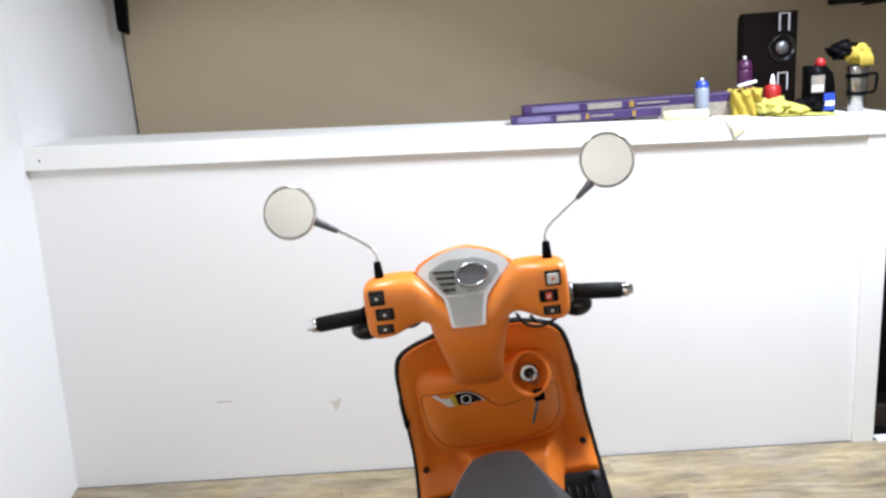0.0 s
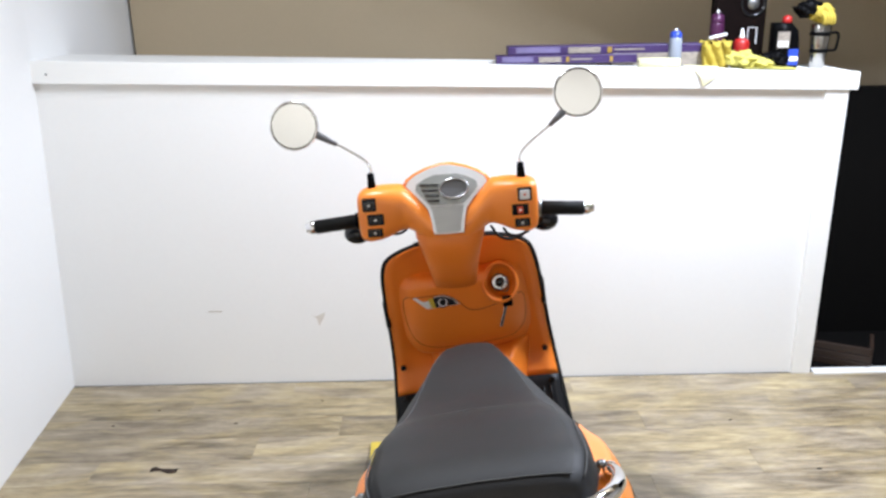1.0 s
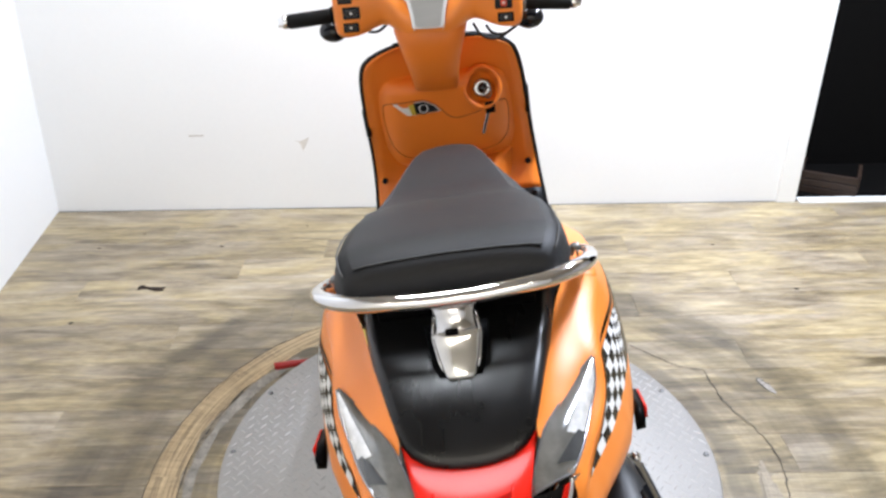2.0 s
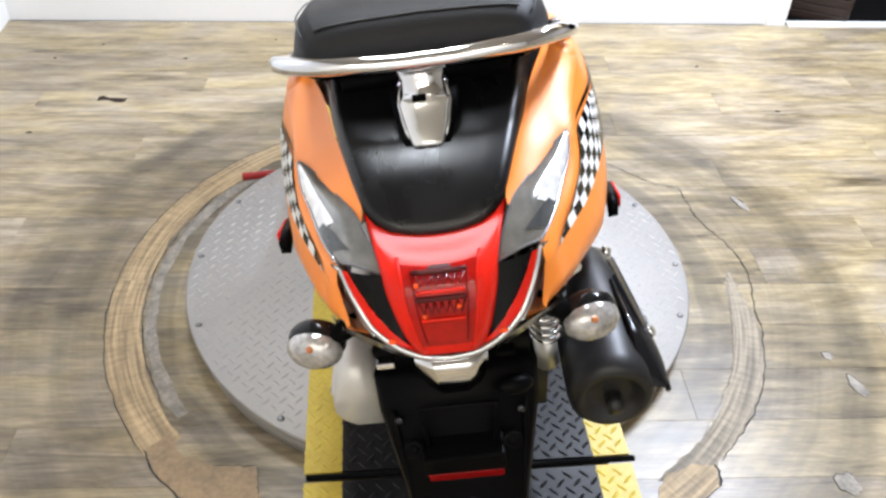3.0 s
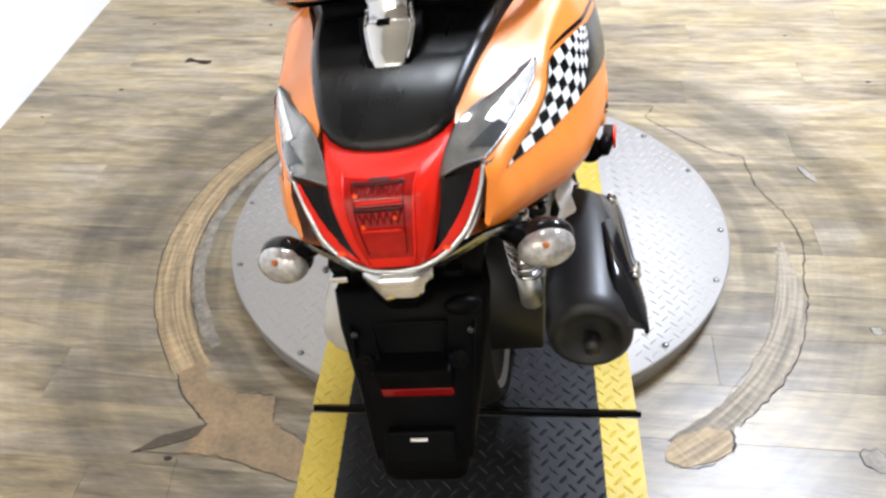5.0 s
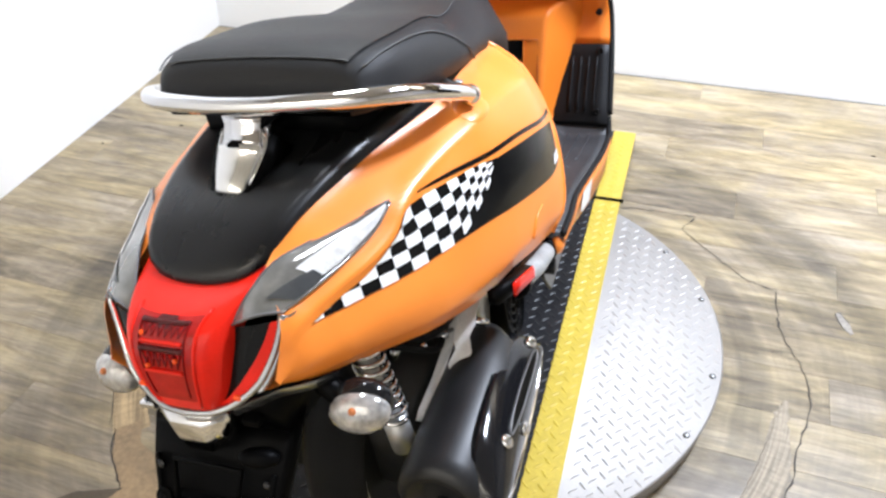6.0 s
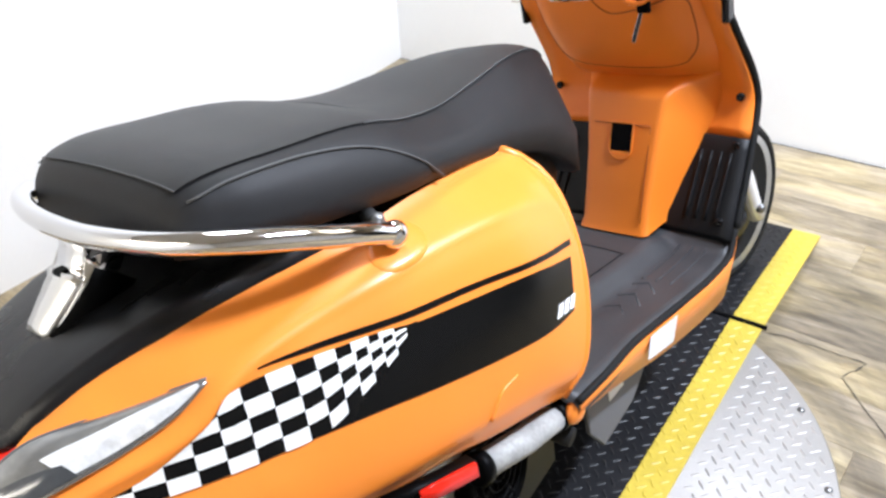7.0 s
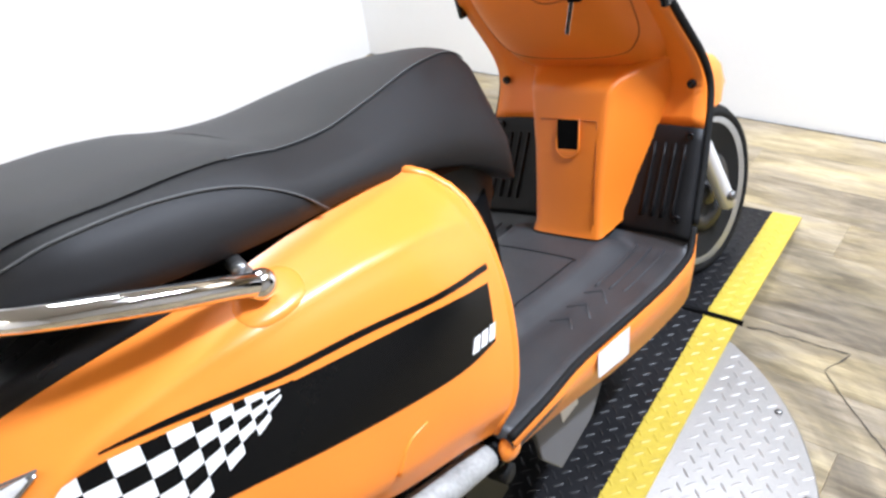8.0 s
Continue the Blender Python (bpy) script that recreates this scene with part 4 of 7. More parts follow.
rim = spline([(0.128, -0.842, 0.738), (0.119, -0.855, 0.706), (0.107, -0.870, 0.680), (0.093, -0.885, 0.660), (0.066, -0.901, 0.641), (0.034, -0.913, 0.631), (0, -0.917, 0.629)], 30)
full = [tuple(p) for p in rim] + [(-p[0], p[1], p[2]) for p in reversed(rim[:-1])]
part("chrome_rim", tube(full, 0.0052, 10), SATIN, scooter, "chrome rim under the tail light")
part("chrome_tip", loft([[(-w, y + 0.004, z), (-w * 0.50, y - 0.010, z), (-w * 0.46, y - 0.0105, z), (w * 0.46, y - 0.0105, z), (w * 0.50, y - 0.010, z), (w, y + 0.004, z), (w, y + 0.05, z), (-w, y + 0.05, z)] for w, y, z in ((0.047, -0.914, 0.624), (0.0465, -0.917, 0.617), (0.043, -0.916, 0.592), (0.036, -0.912, 0.568))]), CHROME, scooter, "faceted chrome tip below the tail light")
part("tail_under", loft([[(-w, y, z), (w, y, z), (w, y + 0.28, z - 0.02), (-w, y + 0.28, z - 0.02)] for w, y, z in ((0.096, -0.872, 0.646), (0.104, -0.882, 0.616), (0.100, -0.866, 0.555))]), BLACK, scooter)
for x in (-0.088, 0.070):
    part("tail_tab", box(x - 0.012, -0.897, 0.596, x + 0.012, -0.880, 0.606, 0.002), CHROME if x < 0 else BLACK, scooter, "small metal tab under the tail")

# rear mudguard with plate light
flap = part("rear_mudguard", loft([[(-w, y, z), (-w * 0.9, y - 0.016, z), (w * 0.9, y - 0.016, z), (w, y, z), (w * 0.9, y + 0.05, z + 0.01), (-w * 0.9, y + 0.05, z + 0.01)] for w, y, z in
            ((0.112, -0.870, 0.560), (0.108, -0.900, 0.520), (0.092, -0.945, 0.450), (0.079, -0.980, 0.400), (0.069, -1.002, 0.362), (0.064, -1.012, 0.345), (0.050, -1.015, 0.336))]), BLACK, scooter, "black plastic rear mudguard")
for x, y, z in ((-0.082, -0.918, 0.520), (0.082, -0.918, 0.520), (0.0, -0.958, 0.455)):
    part("screw", lathe([(0.006, 0), (0.006, 0.002), (0.003, 0.0035)], pose(x, y - 0.003, z, 60), 10), GLOSS, flap)
part("plate_knob", moved(ellipsoid((0, 0, 0), 0.026, 0.014, 0.013), pose(0.078, -0.912, 0.560, 0, 12, 20)), BLACK, flap, "black rubber knob on the mudguard")
for x, y, z in ((-0.066, -0.942, 0.494), (0.066, -0.942, 0.494)):
    part("plate_screw", lathe([(0.013, -0.002), (0.013, 0.003), (0.010, 0.004), (0.008, 0.002), (0.007, 0.005), (0.002, 0.006)], pose(x, y - 0.008, z, 60), 14), BLACK, flap, "black screw with a washer ring")
part("recess_frame", tube([(-0.045, -0.949, 0.497), (-0.052, -0.922, 0.540), (0.052, -0.922, 0.540), (0.045, -0.949, 0.497)], 0.004, 6), BLACK, flap)
for x in (-0.088, 0.088):
    part("flap_rib", tube([(x * 1.02, -0.912, 0.530), (x * 0.93, -0.950, 0.462), (x * 0.84, -0.985, 0.408), (x * 0.76, -1.012, 0.362)], 0.004, 8, samples=12), BLACK, flap)
part("number_plate_lamp", box(-0.055, -0.972, 0.460, 0.055, -0.930, 0.494, 0.004), BLACK, flap)
part("reflector", box(-0.052, -0.967, 0.437, 0.052, -0.930, 0.456, 0.003), DARK_RED, flap, "red rear reflector")
part("mudguard_tip", moved(box(-0.050, -0.018, -0.022, 0.050, 0.01, 0.024, 0.004), pose(0, -1.004, 0.384, -30)), BLACK, flap)
part("lettering_bar", moved(box(-0.012, -0.0205, 0.011, 0.012, -0.0175, 0.0145, 0.0003), pose(0, -1.004, 0.384, -30)), STICKER_WHITE, flap, "tiny pale lettering bar")

# floorboard and leg shield: one rubber-covered inner line from the seat foot to the top of the shield
FLOOR_EDGE = [(-0.20, 0.283, 0.425), (-0.10, 0.275, 0.405), (0.0, 0.262, 0.384), (0.10, 0.257, 0.360), (0.20, 0.259, 0.342), (0.30, 0.260, 0.326), (0.385, 0.257, 0.318), (0.412, 0.254, 0.328), (0.438, 0.250, 0.352)]
SKIRT_LOW = [(-0.20, 0.278, 0.392), (-0.10, 0.268, 0.356), (0.0, 0.254, 0.312), (0.10, 0.246, 0.272), (0.20, 0.244, 0.244), (0.30, 0.242, 0.222), (0.385, 0.242, 0.212), (0.412, 0.244, 0.236), (0.438, 0.246, 0.275)]
edge = spline(FLOOR_EDGE, 40)
lowedge = spline(SKIRT_LOW, 40)
rings = []
for y, w, z in edge:
    rise = 0.05 * max(0.0, (-y - 0.02) / 0.18) ** 1.5
    tunnel = 0.030 * min(1.0, max(0.0, (y + 0.06) / 0.10)) * min(1.0, max(0.0, (0.425 - y) / 0.06))
    rings.append([(w * t, y, z + rise * (1 - abs(t)) - 0.004 * (1 - abs(t) ** 6) + tunnel * min(1.0, max(0.0, (0.56 - abs(t)) / 0.14))) for t in (-1, -0.9, -0.75, -0.62, -0.56, -0.52, -0.46, -0.42, -0.36, -0.18, 0, 0.18, 0.36, 0.42, 0.46, 0.52, 0.56, 0.62, 0.75, 0.9, 1)] + [(w, y, z - 0.03), (-w, y, z - 0.03)])
board = part("floorboard", loft(rings), MAT_RUBBER, scooter, "dark grey rubber covered floorboard")
for x0 in (-0.17, 0.17):
    for k in range(3):
        yy = 0.12 + 0.055 * k
        zz = curve1([(e[0], e[2]) for e in edge], yy)
        s = 1 if x0 > 0 else -1
        part("grip_rib", tube([(x0 - 0.045 * s, yy - 0.035, zz - 0.001), (x0, yy, zz - 0.004), (x0 + 0.03 * s, yy - 0.04, zz + 0.001)], 0.0035, 6), MAT_RUBBER, board)
for x0 in (0.150, 0.178, 0.206, -0.150, -0.178, -0.206):
    part("floor_rib", tube([(x0, yy, curve1([(e[0], e[2]) for e in edge], yy) - 0.003) for yy in np.linspace(0.24, 0.40, 7)], 0.0026, 6), MAT_RUBBER, board)
lid = [(-0.082, 0.075), (0.082, 0.075), (0.090, 0.10), (0.090, 0.25), (0.078, 0.275), (-0.078, 0.275), (-0.090, 0.25), (-0.090, 0.10)]
part("lid_seam", tube([(x, y, curve1([(e[0], e[2]) for e in edge], y) + 0.0262) for x, y in spline(lid + [lid[0]], 50)[:-1]], 0.0016, 6, closed=True), MAT_BLACK, board, "seam of the battery lid in the floor")
part("lid_screw", lathe([(0.006, 0), (0.006, 0.002), (0.003, 0.003)], pose(0.075, 0.090, 0.385), 10), STEEL, board)
for side in (1, -1):
    bm = loft([[(side * p[1], p[0], p[2] - 0.006) for p in edge], [(side * (p[1] + 0.006), p[0], p[2] - 0.016) for p in edge],
               [(side * (p[1] * 0.55 + q[1] * 0.45 + 0.004), p[0], p[2] * 0.55 + q[2] * 0.45) for p, q in zip(edge, lowedge)], [(side * q[1], q[0], q[2]) for q in lowedge],
               [(side * (q[1] - 0.03), q[0], q[2] - 0.004) for q in lowedge]], False, False)
    skirt = part("floor_skirt", bm, ORANGE, scooter, "orange skirt below the floorboard")
    part("edge_trim", tube([(side * (p[1] + 0.001), p[0], p[2] - 0.001) for p in edge], 0.0065, 8), RUBBER, skirt)
    part("warning_sticker", loft([[(side * (edge[k][1] * (1 - f) + lowedge[k][1] * f + 0.0105 - 0.004 * f), edge[k][0], edge[k][2] * (1 - f) + lowedge[k][2] * f) for k in range(12, 18)] for f in (0.10, 0.45, 0.78)], False, False), STICKER_WHITE, skirt, "small white sticker")
    part("skirt_clip", ellipsoid((side * 0.272, -0.195, 0.398), 0.012, 0.022, 0.020), ORANGE, skirt)

# shield: profile of its inner face in (y, z) with half widths
SHIELD = [(0.425, 0.335, 0.250), (0.445, 0.367, 0.248), (0.490, 0.420, 0.245), (0.545, 0.489, 0.240), (0.578, 0.540, 0.236), (0.590, 0.580, 0.233), (0.578, 0.630, 0.228), (0.545, 0.690, 0.222),
          (0.510, 0.750, 0.217), (0.475, 0.820, 0.211), (0.440, 0.890, 0.204), (0.415, 0.940, 0.194), (0.402, 0.968, 0.180), (0.392, 0.988, 0.150), (0.385, 1.003, 0.105), (0.383, 1.008, 0.06)]
pro = spline(SHIELD, 48)


def shield_y(z):
    return curve1([(p[1], p[0]) for p in SHIELD], z)


rows_in = [[(w * t, y - 0.012 * abs(t) ** 4, z) for t in np.linspace(-1, 1, 17)] for y, z, w in pro]
cut = [k for k, p in enumerate(pro) if p[1] < 0.505][-1]


def slab(rows, depth):
    bm = loft([r + [(x, y + depth, z) for x, y, z in reversed(r)] for r in rows])
    return bm


shield = part("leg_shield", slab(rows_in[cut:], 0.022), ORANGE_PLASTIC, scooter, "orange inner leg shield")
part("shield_mat", slab([[(x, y - 0.004, z) for x, y, z in r] for r in rows_in[:cut + 1]], 0.024), MAT_BLACK, scooter, "black ribbed rubber on the lower leg shield")
for side in (1, -1):
    for k in range(4):
        xx = side * (0.148 + 0.021 * k)
        part("mat_rib", tube([(xx, shield_y(z) - 0.006 - 0.012 * abs(xx / 0.245) ** 4, z) for z in np.linspace(0.365, 0.475, 6)], 0.0032, 6), MAT_BLACK, shield)
    line = [(side * (w + 0.004), y + 0.004, z) for y, z, w in pro]
    part("shield_trim", tube(line[2:], 0.0075, 8), RUBBER, shield, "black rubber trim of the shield edge")
    for y, z, x in ((0.586, 0.575, 0.2115), (0.545, 0.489, 0.218), (0.445, 0.367, 0.222)):
        part("shield_screw", lathe([(0.0085, -0.004), (0.0085, 0.003), (0.005, 0.004), (0.0045, 0.001)], pose(side * x, y - 0.014, z, 90), 12), GLOSS, shield)
    bagz = 0.79 if side > 0 else 0.785
    part("side_marker", box(side * 0.220 - 0.007, 0.484, bagz - 0.040, side * 0.220 + 0.007, 0.515, bagz + 0.040, 0.005), GLOSS, shield, "black marker block on the shield edge")
line = [(t * 0.105, 0.387, 1.007 + 0.006 * (1 - t * t)) for t in np.linspace(-1, 1, 9)]
part("shield_trim", tube(line, 0.0075, 8), RUBBER, shield)

# glove box moulding that bulges out of the shield
GLOVE = [(0.606, 0.145, 0.004), (0.612, 0.156, 0.030), (0.636, 0.173, 0.058), (0.690, 0.186, 0.070), (0.770, 0.186, 0.070), (0.820, 0.182, 0.066), (0.862, 0.176, 0.060), (0.885, 0.170, 0.052), (0.905, 0.155, 0.030), (0.915, 0.140, 0.004)]
LOCK_X, LOCK_Z = 0.103, 0.868
rings = []
for z, w, b in spline(GLOVE, 64):
    y0 = shield_y(z)
    rings.append([(w * t, y0 - b * (1 - abs(t) ** 5) + 0.004, z) for t in np.linspace(-1, 1, 61)] + [(w, y0 + 0.01, z), (-w, y0 + 0.01, z)])
glove_bm = loft(rings)
gone = [f for f in glove_bm.faces if len(f.verts) == 4 and math.hypot((f.calc_center_median().x - LOCK_X) / 0.038, (f.calc_center_median().z - LOCK_Z) / 0.043) < 1]
bmesh.ops.delete(glove_bm, geom=gone, context="FACES")
glove = part("glove_box", glove_bm, ORANGE_PLASTIC, shield, "orange glove box moulding")


def glove_at(x, z, off=0.0):
    w = curve1([(0.606, 0.145), (0.636, 0.173), (0.690, 0.186), (0.820, 0.182), (0.885, 0.170), (0.915, 0.140)], z)
    b = curve1([(0.606, 0.004), (0.612, 0.030), (0.636, 0.058), (0.690, 0.070), (0.770, 0.070), (0.820, 0.066), (0.862, 0.060), (0.885, 0.052), (0.905, 0.030), (0.915, 0.004)], z)
    return (x, shield_y(z) - b * (1 - min(1, abs(x / w)) ** 5) + 0.004 - off, z)


GROOVE = material("orange_groove", (0.30, 0.06, 0.006), 0.6, 0.0, 0.1, 9, 0.1, 300)
door = [(-0.150, 0.852), (-0.060, 0.856), (-0.020, 0.835), (0.005, 0.800), (0.030, 0.788), (0.075, 0.795), (0.120, 0.808), (0.150, 0.815), (0.165, 0.795), (0.163, 0.720), (0.145, 0.680), (0.110, 0.660), (0.0, 0.652), (-0.110, 0.660), (-0.150, 0.685), (-0.166, 0.740), (-0.165, 0.830)]
dp = spline(door + [door[0]], 90)
part("door_groove", tube([glove_at(x, z, 0.0004) for x, z in dp[:-1]], 0.0016, 6, closed=True), GROOVE, glove, "groove round the glove box door")
bl = [(-0.135, 0.852), (-0.050, 0.854), (-0.025, 0.838), (-0.012, 0.818), (-0.100, 0.815)]
bm = bmesh.new()
vs = [bm.verts.new(glove_at(x, z, 0.004)) for x, z in bl]
f = bm.faces.new(vs)
r = bmesh.ops.extrude_face_region(bm, geom=[f])
bmesh.ops.translate(bm, vec=(0, 0.006, 0), verts=[e for e in r["geom"] if isinstance(e, bmesh.types.BMVert)])
bmesh.ops.recalc_face_normals(bm, faces=bm.faces)
badge = part("badge", bm, SILVER, glove, "silver badge with a dark round emblem")
for name, poly, mat, lab in (("badge_panel", [(-0.079, 0.851), (-0.051, 0.852), (-0.028, 0.837), (-0.017, 0.8195), (-0.076, 0.8175)], GLOSS, "gloss black half of the badge"), ("badge_stripe", [(-0.093, 0.847), (-0.079, 0.850), (-0.076, 0.8175), (-0.088, 0.8175)], PLATE_YELLOW, "yellow band across the badge")):
    pb = bmesh.new()
    face = pb.faces.new([pb.verts.new(glove_at(x, z, 0.0052)) for x, z in poly])
    ext = bmesh.ops.extrude_face_region(pb, geom=[face])
    bmesh.ops.translate(pb, vec=(0, 0.003, 0), verts=[e for e in ext["geom"] if isinstance(e, bmesh.types.BMVert)])
    bmesh.ops.recalc_face_normals(pb, faces=pb.faces)
    part(name, pb, mat, badge, lab)
part("emblem", lathe([(0.016, 0), (0.016, 0.003), (0.012, 0.004), (0.002, 0.004)], Matrix.Translation(glove_at(-0.055, 0.834, 0.004)) @ pose(0, 0, 0, 90), 20), GLOSS, badge)
part("emblem_ring", tube([Vector(glove_at(-0.055, 0.834, 0.008)) + Vector((0.011 * math.cos(a), 0, 0.011 * math.sin(a))) for a in np.linspace(0, 2 * math.pi, 17)[:-1]], 0.0016, 6, closed=True), SILVER, badge)
# ignition recess with lock and key
kx, kz = LOCK_X, LOCK_Z
ky = glove_at(kx, kz)[1]
bowl = Matrix.Translation((kx, ky, kz)) @ pose(0, 0, 0, 74) @ Matrix.Scale(1.14, 4, (0, 1, 0))
bowl_rings = [[bowl @ Vector((r * math.cos(a), r * math.sin(a), h)) for a in np.linspace(0, 2 * math.pi, 37)[:-1]] for r, h in ((0.051, -0.002), (0.049, 0.006), (0.045, 0.0095), (0.041, 0.006), (0.038, -0.006), (0.034, -0.022), (0.028, -0.032), (0.002, -0.033))]
part("lock_bowl", loft(bowl_rings, True, False), ORANGE_PLASTIC, glove, "deep round recess of the ignition lock")
ky += 0.026
kz -= 0.006
lock = part("ignition_lock", lathe([(0.024, 0.0), (0.024, 0.012), (0.020, 0.015), (0.010, 0.015), (0.009, 0.010)], Matrix.Translation((kx, ky + 0.002, kz - 0.005)) @ pose(0, 0, 0, 75), 24), SATIN, glove, "metal ignition lock with key")
part("lock_core", lathe([(0.010, 0.012), (0.010, 0.017), (0.002, 0.0175)], Matrix.Translation((kx, ky + 0.002, kz - 0.005)) @ pose(0, 0, 0, 75), 16), GLOSS, lock)
part("key_ring", tube([Vector((kx + 0.012, ky - 0.022, kz - 0.012)) + Vector((0.010 * math.cos(a), 0.004 * math.cos(a), 0.013 * math.sin(a))) for a in np.linspace(0, 2 * math.pi, 17)[:-1]], 0.0014, 6, closed=True), STEEL, lock)
part("key_head", box(kx + 0.000, ky - 0.046, kz - 0.060, kx + 0.026, ky - 0.036, kz - 0.030, 0.003), BLACK, lock, "black key head")
part("key_blade", moved(box(-0.004, -0.001, -0.062, 0.004, 0.001, 0.0, 0.0008), pose(kx + 0.008, ky - 0.041, kz - 0.056, 0, 20, 0)), CHROME, lock, "steel spare key blade")
# centre hump with a hook opening
TX = 0.022
rings = []
for z, yb, wb in ((0.350, 0.352, 0.074), (0.365, 0.362, 0.070), (0.42, 0.382, 0.070), (0.50, 0.415, 0.074), (0.560, 0.438, 0.080), (0.598, 0.4535, 0.0838), (0.606, 0.457, 0.0846), (0.613, 0.463, 0.0860), (0.618, 0.472, 0.088), (0.622, 0.486, 0.0915), (0.630, 0.55, 0.100)):
    wf = wb * 1.0 + 0.066 * min(1.0, (z - 0.30) / 0.25)
    yf = shield_y(z) + 0.006
    a, b = Vector((wb + 0.005, yb + 0.009, z)), Vector((wf, yf, z))
    flank = [a + (b - a) * f for f in (0.0, 0.05, 0.5, 1.0)]
    half_row = [(0.0, yb - 0.002, z), (wb - 0.014, yb - 0.001, z), (wb - 0.005, yb, z), (wb + 0.001, yb + 0.003, z)] + [tuple(p) for p in flank]
    rings.append([(TX - x, y, h) for x, y, h in reversed(half_row[1:])] + [(TX + x, y, h) for x, y, h in half_row])
hump = part("centre_hump", loft(rings, False, False), ORANGE_PLASTIC, scooter, "orange centre hump below the glove box")
yh = 0.4200
hook_frame = pose(TX + 0.002, yh + 0.0045, 0.528, -22)
rounded = [(-0.024, 0.034), (0.024, 0.034)] + [(0.024 * math.cos(a), -0.018 + 0.020 * math.sin(a)) for a in np.linspace(0, -math.pi, 11)]
hook = part("hook_opening", moved(prism(rounded, 1, -0.0035, 0.01), hook_frame), BLACK, hump, "black opening of the bag hook")
part("hook_rim", moved(tube([(x * 1.03, -0.0035, z * 1.03) for x, z in rounded], 0.0018, 6, closed=True), hook_frame), ORANGE_PLASTIC, hook)
part("hook_lip", moved(prism([(0.0225 * math.cos(a), -0.0185 + 0.0185 * math.sin(a)) for a in np.linspace(-0.25, -math.pi + 0.25, 11)], 1, -0.0048, 0.008, 0.001), hook_frame), ORANGE_PLASTIC, hook, "orange lip of the bag hook")
part("hump_groove", tube([(TX + 0.062, curve1([(0.365, 0.362), (0.42, 0.382), (0.50, 0.415), (0.56, 0.438)], z) - 0.0015, z) for z in np.linspace(0.375, 0.556, 9)], 0.0011, 6), GROOVE, hump)
part("hump_groove", tube([(x, 0.4375 - 0.0022, 0.559) for x in np.linspace(TX - 0.062, TX + 0.062, 8)], 0.0011, 6), GROOVE, hump)

# front fairing behind the shield, with headlamp hidden from here
rings = []
for z, w, yn in ((0.42, 0.150, 0.640), (0.50, 0.170, 0.690), (0.62, 0.205, 0.700), (0.75, 0.205, 0.670), (0.88, 0.192, 0.600), (0.97, 0.160, 0.520), (1.00, 0.10, 0.450)):
    yb = shield_y(z) + 0.018
    rings.append([(w * math.cos(a), yb + (yn - yb) * math.sin(a), z) for a in np.linspace(0, math.pi, 15)])
part("front_fairing", loft(rings, True, True), ORANGE, scooter, "orange front fairing")

# front wheel, fork and mudguard
WX, WY, WZ, WR = 0.047, 0.852, 0.170, 0.214
steer = pose(WX, WY, WZ, 0, 0, -5)


def wheel_parts(m, r, wide, owner_label):
    tyre = part("tyre", lathe([(r * 0.82, -wide * 0.36), (r * 0.86, -wide * 0.46), (r * 0.91, -wide * 0.46), (r * 0.97, -wide * 0.30), (r, -wide * 0.10), (r, wide * 0.10), (r * 0.97, wide * 0.30), (r * 0.91, wide * 0.46), (r * 0.86, wide * 0.46), (r * 0.82, wide * 0.36)], m @ pose(0, 0, 0, 0, 90, 0), 48), RUBBER, scooter, owner_label)
    part("rim", lathe([(r * 0.74, -wide * 0.32), (r * 0.83, -wide * 0.43), (r * 0.845, -wide * 0.38), (r * 0.77, -wide * 0.1), (r * 0.77, wide * 0.1), (r * 0.845, wide * 0.38), (r * 0.83, wide * 0.43), (r * 0.74, wide * 0.32)], m @ pose(0, 0, 0, 0, 90, 0), 48), ALLOY, tyre, "bright polished wheel rim")
    for k in range(5):
        a = 2 * math.pi * k / 5
        part("spoke", moved(tube([(0, 0.02 * math.cos(a), 0.02 * math.sin(a)), (0.012, r * 0.35 * math.cos(a + 0.1), r * 0.35 * math.sin(a + 0.1)), (0.0, r * 0.74 * math.cos(a), r * 0.74 * math.sin(a))], 0.011, 8, samples=7), m), GLOSS, tyre)
    part("hub", lathe([(0.03, -0.05), (0.034, -0.03), (0.034, 0.03), (0.03, 0.05)], m @ pose(0, 0, 0, 0, 90, 0), 20), EXHAUST, tyre)
    part("brake_disc", lathe([(r * 0.44, 0.042), (r * 0.44, 0.046), (r * 0.28, 0.046), (r * 0.28, 0.042)], m @ pose(0, 0, 0, 0, 90, 0), 32), EXHAUST, tyre)
    return tyre


wheel_parts(steer, WR, 0.105, "front tyre")
for side in (1, -1):
    leg = part("fork_leg", moved(tube([(side * 0.082, -0.13, 0.300), (side * 0.082, -0.07, 0.17), (side * 0.080, 0.004, 0.0), (side * 0.080, 0.018, -0.035)], 0.019, 12, taper=(1.0, 1.1)), steer), SILVER, scooter, "silver fork leg")
    part("axle_nut", moved(lathe([(0.012, 0), (0.012, 0.012), (0.006, 0.016)], pose(side * 0.095, 0, 0, 0, 90 * side, 0), 12), steer), STEEL, leg)
rings = []
